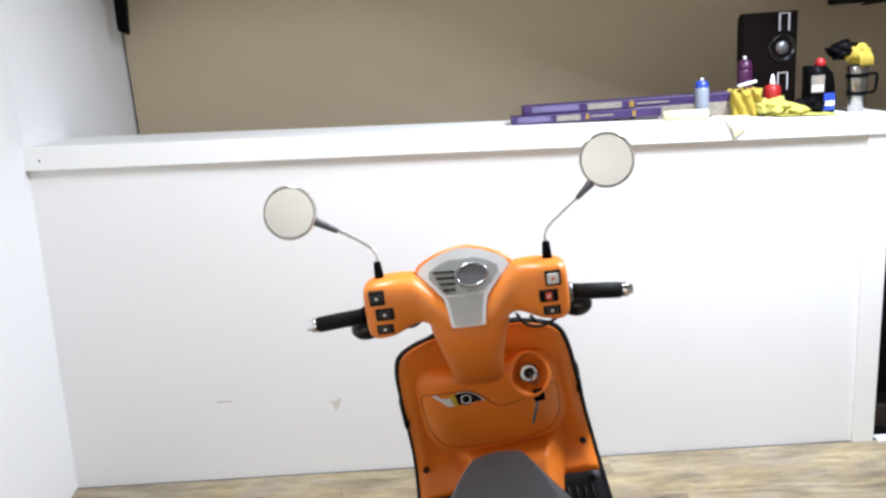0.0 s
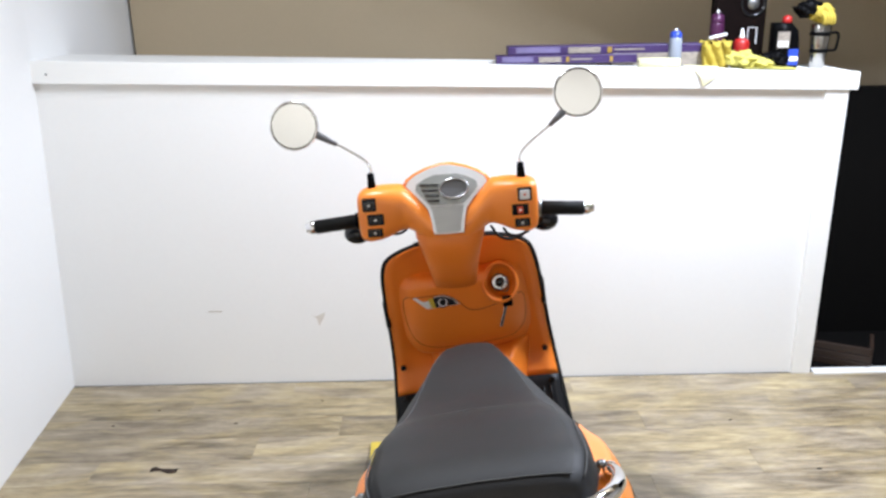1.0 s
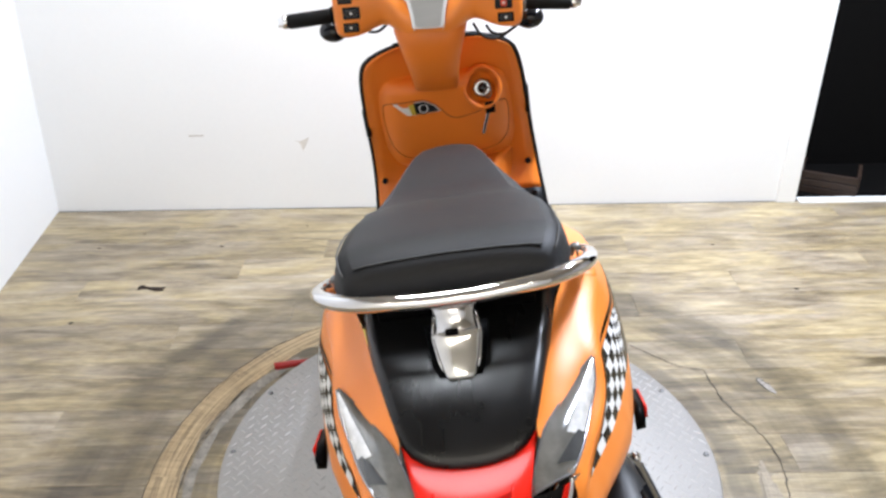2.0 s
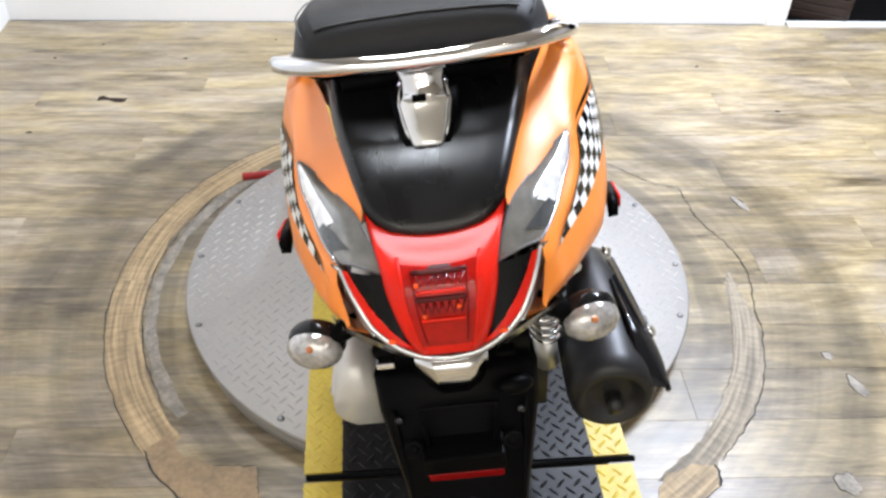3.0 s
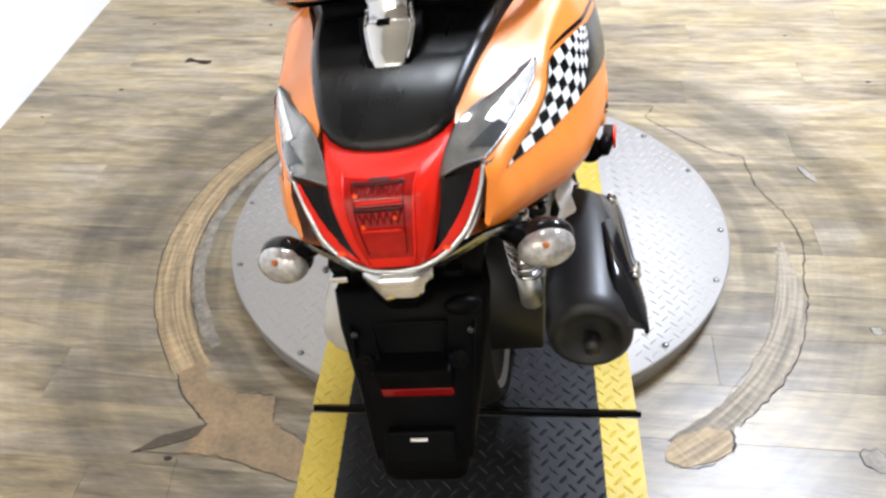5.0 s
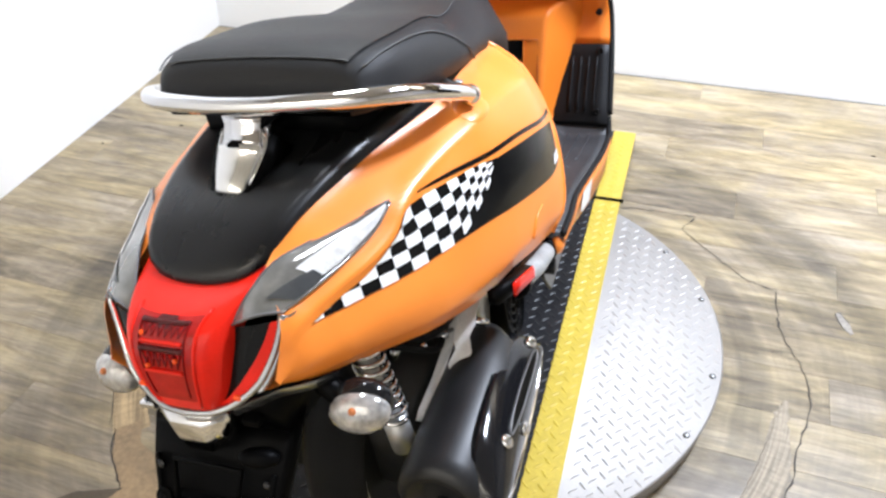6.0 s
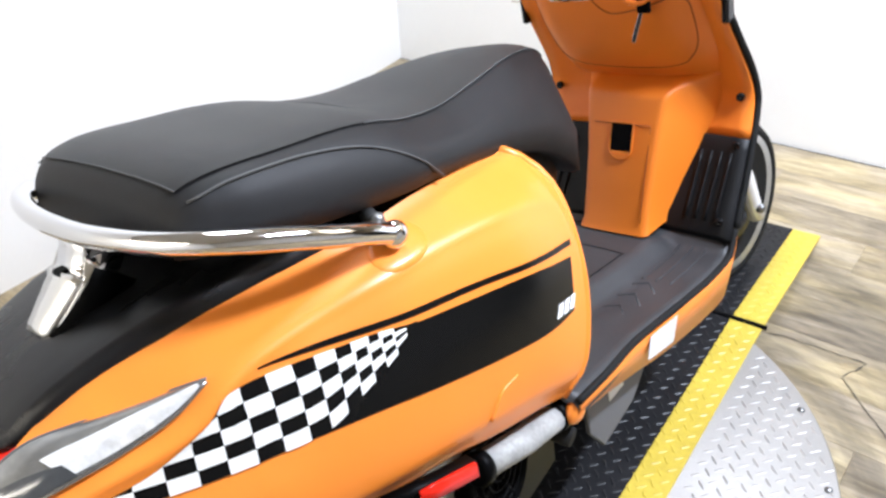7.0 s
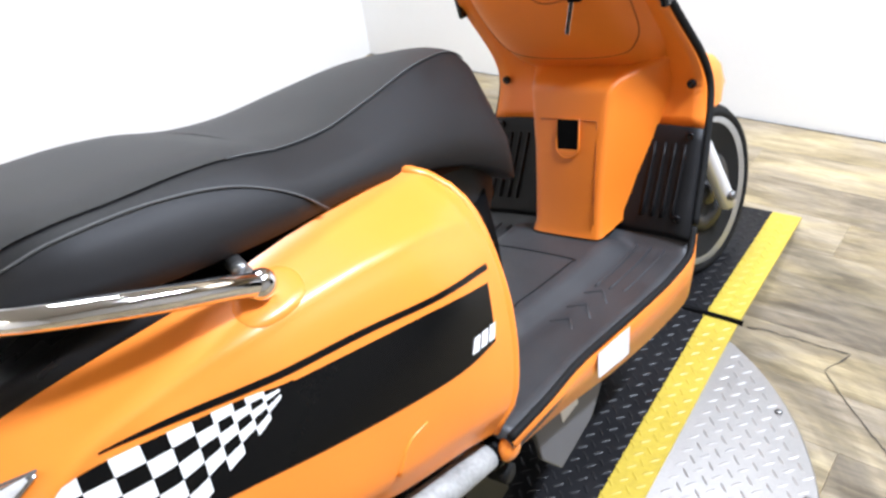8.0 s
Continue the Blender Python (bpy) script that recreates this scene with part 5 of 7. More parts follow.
for k in range(15):
    a = radians(55 + 95 * k / 14)
    deg = 55 + 95 * k / 14
    rr = curve1([(55, 0.270), (66, 0.292), (78, 0.330), (92, 0.350), (120, 0.345), (150, 0.330)], deg)
    low = curve1([(55, 0.266), (66, 0.238), (78, 0.226), (150, 0.226)], deg)
    w = 0.080 * (0.35 + 0.65 * min(1, k / 4))
    rings.append([(w * t, r * math.cos(a), r * math.sin(a)) for t, r in ((-1, low), (-1, (low + rr) / 2), (-0.94, rr - 0.020), (-0.75, rr - 0.006), (-0.4, rr), (0, rr), (0.4, rr), (0.75, rr - 0.006), (0.94, rr - 0.020), (1, (low + rr) / 2), (1, low))])
part("front_mudguard", moved(loft(rings, False, False), steer), ORANGE, scooter, "orange front mudguard")
# rear wheel
wheel_parts(pose(0, -0.53, 0.205), 0.205, 0.12, "rear tyre")

# handlebar, tilted and turned slightly to the right
bar = Matrix.Translation((0, 0.26, 1.10)) @ pose(0, 0, 0, 0, 4.1, -2.5) @ Matrix.Translation((0, -0.26, -1.10))


def bar_part(name, bm, mat, parent, label=""):
    return part(name, moved(bm, bar), mat, parent, label)


def oval(x, z0, z1, y0, y1, n=28, p=3.6):
    out = []
    for k in range(n):
        a = 2 * math.pi * k / n
        c, s = math.cos(a), math.sin(a)
        out.append((x, (y0 + y1) / 2 + (y1 - y0) / 2 * abs(c) ** (2 / p) * (1 if c > 0 else -1), (z0 + z1) / 2 + (z1 - z0) / 2 * abs(s) ** (2 / p) * (1 if s > 0 else -1)))
    return out


secs = [(-0.213, 1.082, 1.168, 0.240, 0.288, 3.6), (-0.208, 1.070, 1.180, 0.229, 0.303, 4.2), (-0.190, 1.062, 1.187, 0.222, 0.315, 4.4), (-0.155, 1.066, 1.189, 0.222, 0.325, 4.0), (-0.125, 1.076, 1.188, 0.230, 0.332, 3.2), (-0.105, 1.080, 1.184, 0.234, 0.338, 2.7), (-0.088, 1.074, 1.172, 0.232, 0.345, 2.4), (-0.070, 1.056, 1.158, 0.228, 0.350, 2.2), (-0.045, 1.030, 1.138, 0.226, 0.350, 2.1)]
secs = [tuple(v) for v in spline(secs, 34)]
secs += [(0, 1.020, 1.120, 0.226, 0.352, 2.1)] + [(-a, b, c, d, e, f) for a, b, c, d, e, f in reversed(secs)]
cowl = bar_part("handlebar_cowl", loft([oval(q[0], q[1], q[2], q[3], q[4], 32, q[5]) for q in secs]), ORANGE, scooter, "orange handlebar cowl")
# dash hood and column
col = []
for z, w, yb, yf in ((1.12, 0.088, 0.262, 0.345), (1.095, 0.090, 0.240, 0.345), (1.06, 0.084, 0.2235, 0.342), (1.02, 0.073, 0.226, 0.342), (0.985, 0.065, 0.245, 0.350), (0.955, 0.060, 0.268, 0.36), (0.90, 0.054, 0.32, 0.40)):
    col.append([(w * abs(math.cos(a)) ** 0.7 * (1 if math.cos(a) > 0 else -1), (yb + yf) / 2 + (yf - yb) / 2 * abs(math.sin(a)) ** 0.7 * (1 if math.sin(a) > 0 else -1), z) for a in np.linspace(0, 2 * math.pi, 25)[:-1]])
bar_part("column_cover", loft(col), ORANGE_PLASTIC, cowl, "orange steering column cover")


def dash(s, x, off=0.0):
    """A point of the sloping dashboard: s from its foot to its top."""
    return Vector((x, 0.206 + 0.090 * s + 2.2 * x * x - 0.88 * off, 1.062 + 0.160 * s + 0.48 * off))


def dash_plate(keys, off, cx=0.0):
    rows = []
    for s, w in keys:
        rows.append([dash(s, cx + w * t, off) for t in np.linspace(-1, 1, 13)])
    return loft(rows, False, False)


arch = [(0.45, 0.046), (0.5, 0.058), (0.6, 0.080), (0.72, 0.102), (0.8, 0.094), (0.88, 0.074), (0.95, 0.049), (1.01, 0.014)]
outline = [(s, w) for s, w in arch] + [(s, -w) for s, w in reversed(arch)]
hood = []
for grow, off, dy, dz in ((1.0, 0.009, 0, 0), (1.03, 0.007, 0.002, 0.003), (1.04, -0.01, 0.012, 0.004), (0.96, -0.02, 0.045, 0.0), (0.75, -0.02, 0.075, -0.015), (0.45, -0.02, 0.095, -0.03)):
    hood.append([dash(0.68 + (s - 0.68) * grow, w * grow, off) + Vector((0, dy, dz)) for s, w in outline])
bar_part("dash_hood", loft(hood), ORANGE, cowl)
bez = bar_part("instrument_bezel", dash_plate([(0.085, 0.024), (0.092, 0.031), (0.115, 0.0355), (0.2, 0.0375), (0.3, 0.0405), (0.42, 0.0455), (0.5, 0.058), (0.6, 0.076), (0.72, 0.098), (0.8, 0.090), (0.88, 0.070), (0.95, 0.045), (1.0, 0.012)], 0.010), SILVER, cowl, "silver instrument surround")
bar_part("bezel_skirt", loft([[dash(s, w * t, o) for s, w in ((0.092, 0.031), (0.115, 0.0355), (0.2, 0.0375), (0.3, 0.0405), (0.42, 0.0455), (0.5, 0.058), (0.6, 0.076), (0.72, 0.098))] for t, o in ((1, 0.010), (1.02, -0.012))], False, False), SILVER, bez)
bar_part("bezel_skirt", loft([[dash(s, -w * t, o) for s, w in ((0.092, 0.031), (0.115, 0.0355), (0.2, 0.0375), (0.3, 0.0405), (0.42, 0.0455), (0.5, 0.058), (0.6, 0.076), (0.72, 0.098))] for t, o in ((1, 0.010), (1.02, -0.012))], False, False), SILVER, bez)
bar_part("bezel_tongue", dash_plate([(0.105, 0.024), (0.125, 0.0285), (0.2, 0.0300), (0.3, 0.0330), (0.40, 0.0370), (0.44, 0.0400)], 0.0115), TONGUE, bez, "brushed grey lower part of the surround")
glass = bar_part("instrument_glass", dash_plate([(0.47, 0.040), (0.55, 0.056), (0.66, 0.074), (0.74, 0.072), (0.82, 0.050), (0.87, 0.026)], 0.0125), LCD, cowl, "grey instrument glass")
cx, cs = 0.018, 0.67
circle = [dash(cs + 0.130 * math.sin(a), cx + 0.033 * math.cos(a), 0.015) for a in np.linspace(0, 2 * math.pi, 33)[:-1]]
bar_part("dial_ring", tube(circle, 0.0026, 8, closed=True), SATIN, glass, "silver ring of the dial")
bm = bmesh.new()
bm.faces.new([bm.verts.new(dash(cs + 0.121 * math.sin(a), cx + 0.031 * math.cos(a), 0.0145)) for a in np.linspace(0, 2 * math.pi, 33)[:-1]])
bar_part("dial", bm, GREY_PLASTIC, glass, "grey round display")
for k in range(4):
    s = 0.52 + 0.07 * k
    bar_part("slat", tube([dash(s, -0.018 - 0.0 * k, 0.014), dash(s, -0.045 - 0.006 * k, 0.014)], 0.0030, 6), GLOSS, glass)
for side in (1, -1):
    # switch windows, keys
    for k, (z, w) in enumerate(((1.158, 0.0165), (1.122, 0.0195), (1.090, 0.018))):
        bx = side * (0.182, 0.170, 0.174)[k]
        yb = (0.2225, 0.2215, 0.2235)[k]
        sw = bar_part("switch", box(bx - w, yb - 0.003, z - (0.016, 0.0135, 0.011)[k], bx + w, yb + 0.02, z + (0.016, 0.0135, 0.011)[k], 0.003), GLOSS, cowl, "black handlebar switch")
        mat, kw, kh = {(1, 0): (SILVER, 0.0115, 0.011), (1, 1): (KEY_RED, 0.0065, 0.008)}.get((side, k), (KEY_DARK, 0.0125, 0.0075))
        bar_part("switch_key", box(bx - kw, yb - 0.0065, z - kh, bx + kw, yb - 0.001, z + kh, 0.002), mat, sw)
        bar_part("switch_mark", box(bx - 0.003, yb - 0.0072, z - 0.002, bx + 0.003, yb - 0.006, z + 0.003, 0.0003), KEY_RED if (side, k) == (1, 0) else STICKER_WHITE, sw, "small switch mark")
    grip = bar_part("handle_grip", tube([(side * 0.212, 0.262, 1.112), (side * 0.320, 0.252, 1.106)], 0.0168, 18), RUBBER, scooter, "black rubber handle grip")
    bar_part("grip_collar", tube([(side * 0.208, 0.262, 1.112), (side * 0.222, 0.261, 1.111)], 0.0205, 18), STEEL if side > 0 else BLACK, grip)
    bar_part("bar_end", lathe([(0.012, 0), (0.0155, 0.004), (0.0155, 0.014), (0.011, 0.017), (0.011, 0.024), (0.004, 0.026)], pose(side * 0.319, 0.252, 1.106, 0, 90 * side, 0), 18), CHROME, grip, "chrome bar end weight")
    bar_part("brake_lever", tube([(side * 0.20, 0.305, 1.085), (side * 0.25, 0.325, 1.085), (side * 0.31, 0.318, 1.082)], 0.006, 8, samples=10), SILVER, grip)
    dome = bar_part("control_housing", ellipsoid((side * 0.232, 0.315, 1.064), 0.034, 0.028, 0.026), GLOSS, scooter, "glossy black round control housing")
    # mirrors
    foot = Vector((side * 0.178, 0.275, 1.176))
    stem = bar_part("mirror_stem", tube([foot + Vector((0, 0, 0.045)), foot + Vector((side * 0.000, 0.002, 0.062)), foot + Vector((side * 0.020, 0.008, 0.085)), foot + Vector((side * 0.088, 0.020, 0.134 if side > 0 else 0.128))], 0.0030, 8, samples=16), CHROME, scooter, "thin chrome mirror stem")
    bar_part("stem_boot", tube([foot - Vector((0, 0, 0.004)), foot + Vector((0, 0, 0.046))], 0.0105, 12, taper=(1.1, 0.75)), BLACK, stem, "black rubber boot")
    bar_part("stem_cap", tube([foot + Vector((side * 0.074, 0.018, 0.124 if side > 0 else 0.118)), foot + (Vector((0.108, 0.022, 0.154)) if side > 0 else Vector((-0.124, 0.022, 0.1475)))], 0.0075, 10, taper=(0.7, 1.35)), GREY_PLASTIC, stem)
    mc = foot + (Vector((0.143, 0.030, 0.194)) if side > 0 else Vector((-0.170, 0.020, 0.170)))
    mm = Matrix.Translation(mc) @ pose(0, 0, 0, 78, 0, 2.5) @ Matrix.Scale(1.06, 4)
    mir = bar_part("mirror", lathe([(0.002, -0.022), (0.030, -0.020), (0.048, -0.010), (0.0545, 0.0), (0.0545, 0.005), (0.0515, 0.006), (0.0505, 0.003), (0.0, 0.003)], mm, 40), CHROME, scooter, "round chrome mirror")
    bar_part("mirror_seal", tube([mm @ Vector((0.0505 * math.cos(a), 0.0505 * math.sin(a), 0.0045)) for a in np.linspace(0, 2 * math.pi, 41)[:-1]], 0.0013, 6, closed=True), BLACK, mir)
    disc = lathe([(0.0495, 0.0030), (0.0495, 0.0045), (0.001, 0.0045)], mm, 40)
    for f in disc.faces:
        f.smooth = False
    bar_part("mirror_glass", disc, MIRROR, mir, "flat mirror glass")
for pts in (((0.13, 0.30, 1.055), (0.145, 0.31, 1.035), (0.175, 0.32, 1.030), (0.215, 0.32, 1.055)), ((0.10, 0.31, 1.06), (0.12, 0.33, 1.025), (0.16, 0.34, 1.015), (0.21, 0.33, 1.05)), ((-0.10, 0.31, 1.075), (-0.125, 0.32, 1.055), (-0.15, 0.32, 1.055))):
    bar_part("cable", tube(pts, 0.0035, 8, samples=14), RUBBER, cowl, "black control cable")

BLUE_GREEN = material("blue_green_plug", (0.03, 0.22, 0.26), 0.4, 0.0, 0.1, 30, 0.1, 200)
# ---------------------------------------------------------------- running gear seen under the panels
muff = part("exhaust", loft([[(c[0] + r * 0.94 * math.cos(a), c[1], c[2] + r * math.sin(a)) for a in np.linspace(0, 2 * math.pi, 33)[:-1]] for c, r in
            (((0.234, -0.768, 0.350), 0.030), ((0.234, -0.770, 0.350), 0.044), ((0.234, -0.786, 0.350), 0.052), ((0.234, -0.786, 0.350), 0.062), ((0.234, -0.776, 0.350), 0.072), ((0.234, -0.755, 0.351), 0.0755), ((0.234, -0.66, 0.357), 0.076), ((0.230, -0.56, 0.364), 0.072), ((0.222, -0.49, 0.372), 0.058), ((0.212, -0.455, 0.376), 0.034))]), EXHAUST, scooter, "black steel exhaust silencer")
part("tail_pipe", tube([(0.236, -0.765, 0.338), (0.238, -0.795, 0.333)], 0.014, 14), EXHAUST, muff)
GUARD = [(-0.432, 0.366, 0.012), (-0.448, 0.362, 0.036), (-0.50, 0.360, 0.055), (-0.58, 0.362, 0.063), (-0.66, 0.368, 0.062), (-0.72, 0.374, 0.052), (-0.762, 0.378, 0.030), (-0.784, 0.380, 0.010)]


def guard_at(y, t, off=0.0):
    """A point of the heat guard: t turns from its lower outer edge to its upper inner edge."""
    z, h = curve1([(k[0], k[1]) for k in reversed(GUARD)], y), curve1([(k[0], k[2]) for k in reversed(GUARD)], y)
    bow = 0.296 + 0.030 * min(1.0, max(0.0, (-0.43 - y) / 0.30))
    return (bow - 0.060 + (0.060 + off) * math.cos(t), y, z - 0.02 + (1.35 * h + off) * math.sin(t))


guard_rows = []
for y in np.linspace(-0.4325, -0.7835, 26):
    guard_rows.append([guard_at(y, t) for t in np.linspace(-0.35, 1.40, 12)] + [guard_at(y, t, -0.004) for t in np.linspace(1.40, -0.35, 12)])
guard = part("heat_guard", loft(guard_rows), GLOSS, muff, "glossy black heat guard with chrome bolts")
part("guard_edge", tube([guard_at(y, -0.36) for y in np.linspace(-0.434, -0.782, 22)], 0.0036, 8), CHROME, guard, "bright bare lower edge")
part("guard_slot", loft([[guard_at(y, 0.42 + 0.55 * (-0.46 - y) + d, 0.0006) for d in np.linspace(-w, w, 5)] for y, w in ((-0.462, 0.02), (-0.475, 0.10), (-0.54, 0.13), (-0.60, 0.12), (-0.645, 0.08), (-0.668, 0.02))], False, False), BLACK, guard, "long dark slot in the heat guard")
for d in (-0.13, 0.13):
    part("slot_lip", tube([guard_at(y, 0.42 + 0.55 * (-0.46 - y) + d * w, 0.001) for y, w in ((-0.462, 0.2), (-0.480, 0.85), (-0.54, 1.05), (-0.60, 1.0), (-0.645, 0.7), (-0.670, 0.2))], 0.0017, 6, samples=16), STEEL, guard)
for y, t in ((-0.458, 0.75), (-0.625, 0.12), (-0.690, 0.62)):
    part("guard_bolt", lathe([(0.011, 0), (0.011, 0.004), (0.007, 0.008), (0.002, 0.008)], Matrix.Translation(guard_at(y, t)) @ pose(0, 0, 0, 0, 90 - math.degrees(t), 0), 12), CHROME, guard)
eng = part("engine", loft([[(x, y, z) for x, z in ((-0.16, a), (0.13, a), (0.15, a - 0.06), (0.14, b), (-0.16, b))] for y, a, b in ((-0.64, 0.36, 0.18), (-0.45, 0.42, 0.13), (-0.25, 0.42, 0.12), (-0.10, 0.38, 0.15))]), EXHAUST, scooter, "dark engine block")
belt = part("belt_cover", loft([[(x, y, zc + h * q) for x, q in ((-0.150, 0.80), (-0.172, 0.96), (-0.196, 0.92), (-0.214, 0.70), (-0.222, 0.30), (-0.222, -0.30), (-0.214, -0.72), (-0.196, -0.94), (-0.150, -0.96))] for y, zc, h in spline([(-0.735, 0.335, 0.030), (-0.722, 0.335, 0.066), (-0.69, 0.335, 0.088), (-0.63, 0.330, 0.096), (-0.52, 0.315, 0.082), (-0.38, 0.285, 0.078), (-0.26, 0.268, 0.078), (-0.19, 0.262, 0.055), (-0.17, 0.262, 0.020)], 26)]), CASE_SILVER, scooter, "silver painted belt drive cover")
for y, z in ((-0.700, 0.345), (-0.640, 0.405), (-0.60, 0.262)):
    part("case_bolt", lathe([(0.007, 0), (0.007, 0.006), (0.004, 0.009)], pose(-0.221, y, z, 0, -90, 0), 6), STEEL, belt)
part("case_rib", tube([(-0.2235, -0.715, 0.350), (-0.2245, -0.66, 0.352), (-0.2245, -0.60, 0.338)], 0.0035, 8, samples=8), CASE_SILVER, belt)
fan = part("fan_cover", lathe([(0.078, -0.06), (0.082, 0.0), (0.082, 0.016), (0.074, 0.020), (0.070, 0.006), (0.004, 0.004)], pose(0.192, -0.310, 0.352, 0, 84, 8), 36), BLACK, scooter, "black round fan cover")
fm = pose(0.206, -0.311, 0.353, 0, 84, 8)
for k in range(4):
    rr = 0.018 + 0.015 * k
    part("fan_ring", tube([fm @ Vector((rr * math.cos(a), rr * math.sin(a), 0)) for a in np.linspace(0, 2 * math.pi, 25)[:-1]], 0.0028, 6, closed=True), BLACK, fan)
for k in range(8):
    a = math.pi * k / 4
    part("fan_spoke", tube([fm @ Vector((0.012 * math.cos(a), 0.012 * math.sin(a), 0)), fm @ Vector((0.070 * math.cos(a + 0.25), 0.070 * math.sin(a + 0.25), 0))], 0.0025, 6), BLACK, fan)
duct = part("air_duct", loft([[(0.236 + o + r * math.cos(a), y, c + r * 0.92 * math.sin(a)) for a in np.linspace(0, 2 * math.pi, 17)[:-1]] for y, o, c, r in ((-0.392, 0.012, 0.448, 0.010), (-0.386, 0.014, 0.446, 0.021), (-0.30, 0.018, 0.420, 0.022), (-0.215, 0.014, 0.394, 0.021), (-0.209, 0.012, 0.392, 0.010))]), DUCT, scooter, "scuffed pale grey tube under the side panel")
for y, c in ((-0.388, 0.446), (-0.213, 0.3935)):
    part("end_collar", lathe([(0.019, -0.010), (0.0245, -0.008), (0.0245, 0.008), (0.019, 0.010)], pose(0.249, y, c, 90 - 16.5), 20), BLACK, duct, "black end collar")
# rear shock absorber
shock = part("shock_absorber", tube([(0.128, -0.715, 0.600), (0.141, -0.690, 0.360)], 0.011, 10), ALLOY, scooter, "rear shock absorber with a chrome spring")
coil = []
for k in range(150):
    f = k / 149
    a = f * 2 * math.pi * 9
    coil.append((0.130 + 0.010 * f + 0.022 * math.cos(a), -0.712 + 0.018 * f + 0.022 * math.sin(a), 0.585 - 0.165 * f))
part("spring", tube(coil, 0.0042, 8), CHROME, shock, "chrome coil spring")
part("shock_foot", tube([(0.139, -0.694, 0.415), (0.141, -0.690, 0.350)], 0.020, 12), ALLOY, shock)
part("exhaust_bracket", loft([[(0.165 + d, y, z), (0.180 + d, y, z), (0.180 + d, y + 0.016, z + 0.01), (0.165 + d, y + 0.016, z + 0.01)] for d, y, z in ((0.0, -0.455, 0.520), (0.004, -0.485, 0.465), (-0.004, -0.520, 0.420), (-0.010, -0.600, 0.385), (-0.012, -0.660, 0.375))]), BARE, scooter, "bare alloy exhaust bracket")
part("carburettor", ellipsoid((0.105, -0.50, 0.475), 0.03, 0.045, 0.028), STEEL, scooter)
part("air_filter", box(0.03, -0.62, 0.44, 0.115, -0.38, 0.52, 0.015), BLACK, scooter)
part("hose", tube([(0.11, -0.62, 0.50), (0.16, -0.56, 0.47), (0.18, -0.47, 0.47), (0.17, -0.42, 0.43)], 0.009, 10, samples=16), RUBBER, scooter)
part("starter", tube([(0.150, -0.430, 0.470), (0.215, -0.425, 0.462)], 0.016, 12), ALLOY, scooter)
part("foot_peg", tube([(0.20, -0.205, 0.350), (0.262, -0.200, 0.345)], 0.016, 12), RUBBER, scooter, "folded rubber foot peg")
part("under_tray", loft([[(-w, y, z), (w, y, z), (w * 0.8, y, z - 0.09), (-w * 0.8, y, z - 0.09)] for y, w, z in ((-0.15, 0.16, 0.30), (0.15, 0.165, 0.24), (0.42, 0.15, 0.22))]), BLACK, scooter)
plate = part("stand_plate", prism([(-0.06, 0.30), (0.12, 0.28), (0.14, 0.20), (0.09, 0.16), (-0.02, 0.14), (-0.06, 0.20)], 0, 0.185, 0.195, 0.003), GREY_PLASTIC, scooter, "grey frame plate under the floorboard")
part("plate_sticker", box(0.1935, 0.010, 0.222, 0.1965, 0.060, 0.256, 0.0005), STICKER_WHITE, plate, "small white sticker")
part("side_stand", tube([(-0.10, 0.00, 0.16), (-0.17, -0.03, 0.09), (-0.225, -0.05, 0.045)], 0.012, 10), BLACK, scooter, "black steel side stand")
for k in range(7):
    part("cooling_fin", box(0.02, -0.44 + 0.018 * k, 0.36, 0.172, -0.432 + 0.018 * k, 0.455, 0.002), ALLOY, eng)
part("head_cover", loft([[(0.172, y - 0.05 + 0.1 * u, z) for u in (0, 1)] + [(0.190, y + 0.04 - 0.08 * u, z) for u in (0, 1)] for y, z in ((-0.385, 0.36), (-0.385, 0.43), (-0.385, 0.455))]), ALLOY, eng)
foil = part("bracket_foil", loft([[(0.190 + 0.006 * math.sin(3 * k) + d, -0.470 - 0.018 * k, 0.500 - 0.012 * k + 0.004 * math.sin(5 * k)) for d in (0.0, 0.014, 0.028)] for k in range(10)], False, False), BARE, scooter, "crumpled bright alloy strip by the exhaust")
part("clamp", tube([(0.205, -0.500, 0.452), (0.222, -0.488, 0.440), (0.214, -0.470, 0.424)], 0.007, 8), CHROME, foil)
for k, (pts, r, mat) in enumerate(((((0.08, -0.66, 0.52), (0.13, -0.62, 0.49), (0.165, -0.57, 0.445), (0.15, -0.50, 0.42)), 0.006, RUBBER), (((0.10, -0.60, 0.54), (0.15, -0.56, 0.52), (0.19, -0.52, 0.50), (0.20, -0.46, 0.475)), 0.004, RUBBER),
                                   (((0.12, -0.57, 0.46), (0.165, -0.545, 0.455), (0.17, -0.50, 0.43)), 0.0035, STEEL), (((0.06, -0.52, 0.53), (0.12, -0.50, 0.51), (0.17, -0.46, 0.50)), 0.005, BLACK))):
    part("engine_line", tube(pts, r, 8, samples=14), mat, scooter, "engine hose or cable")
for x, y, z in ((0.150, -0.585, 0.462), (0.165, -0.535, 0.445), (0.140, -0.530, 0.487), (0.176, -0.470, 0.455), (0.120, -0.620, 0.478)):
    part("bolt", lathe([(0.008, 0), (0.008, 0.006), (0.005, 0.009)], pose(x, y, z, 20, 50, 0), 6), CHROME, scooter)
part("solenoid", tube([(0.120, -0.560, 0.492), (0.150, -0.545, 0.484)], 0.014, 12), GLOSS, scooter)
part("wire_plug", box(0.150, -0.565, 0.488, 0.166, -0.545, 0.500, 0.002), BLUE_GREEN, scooter, "small blue wire plug")

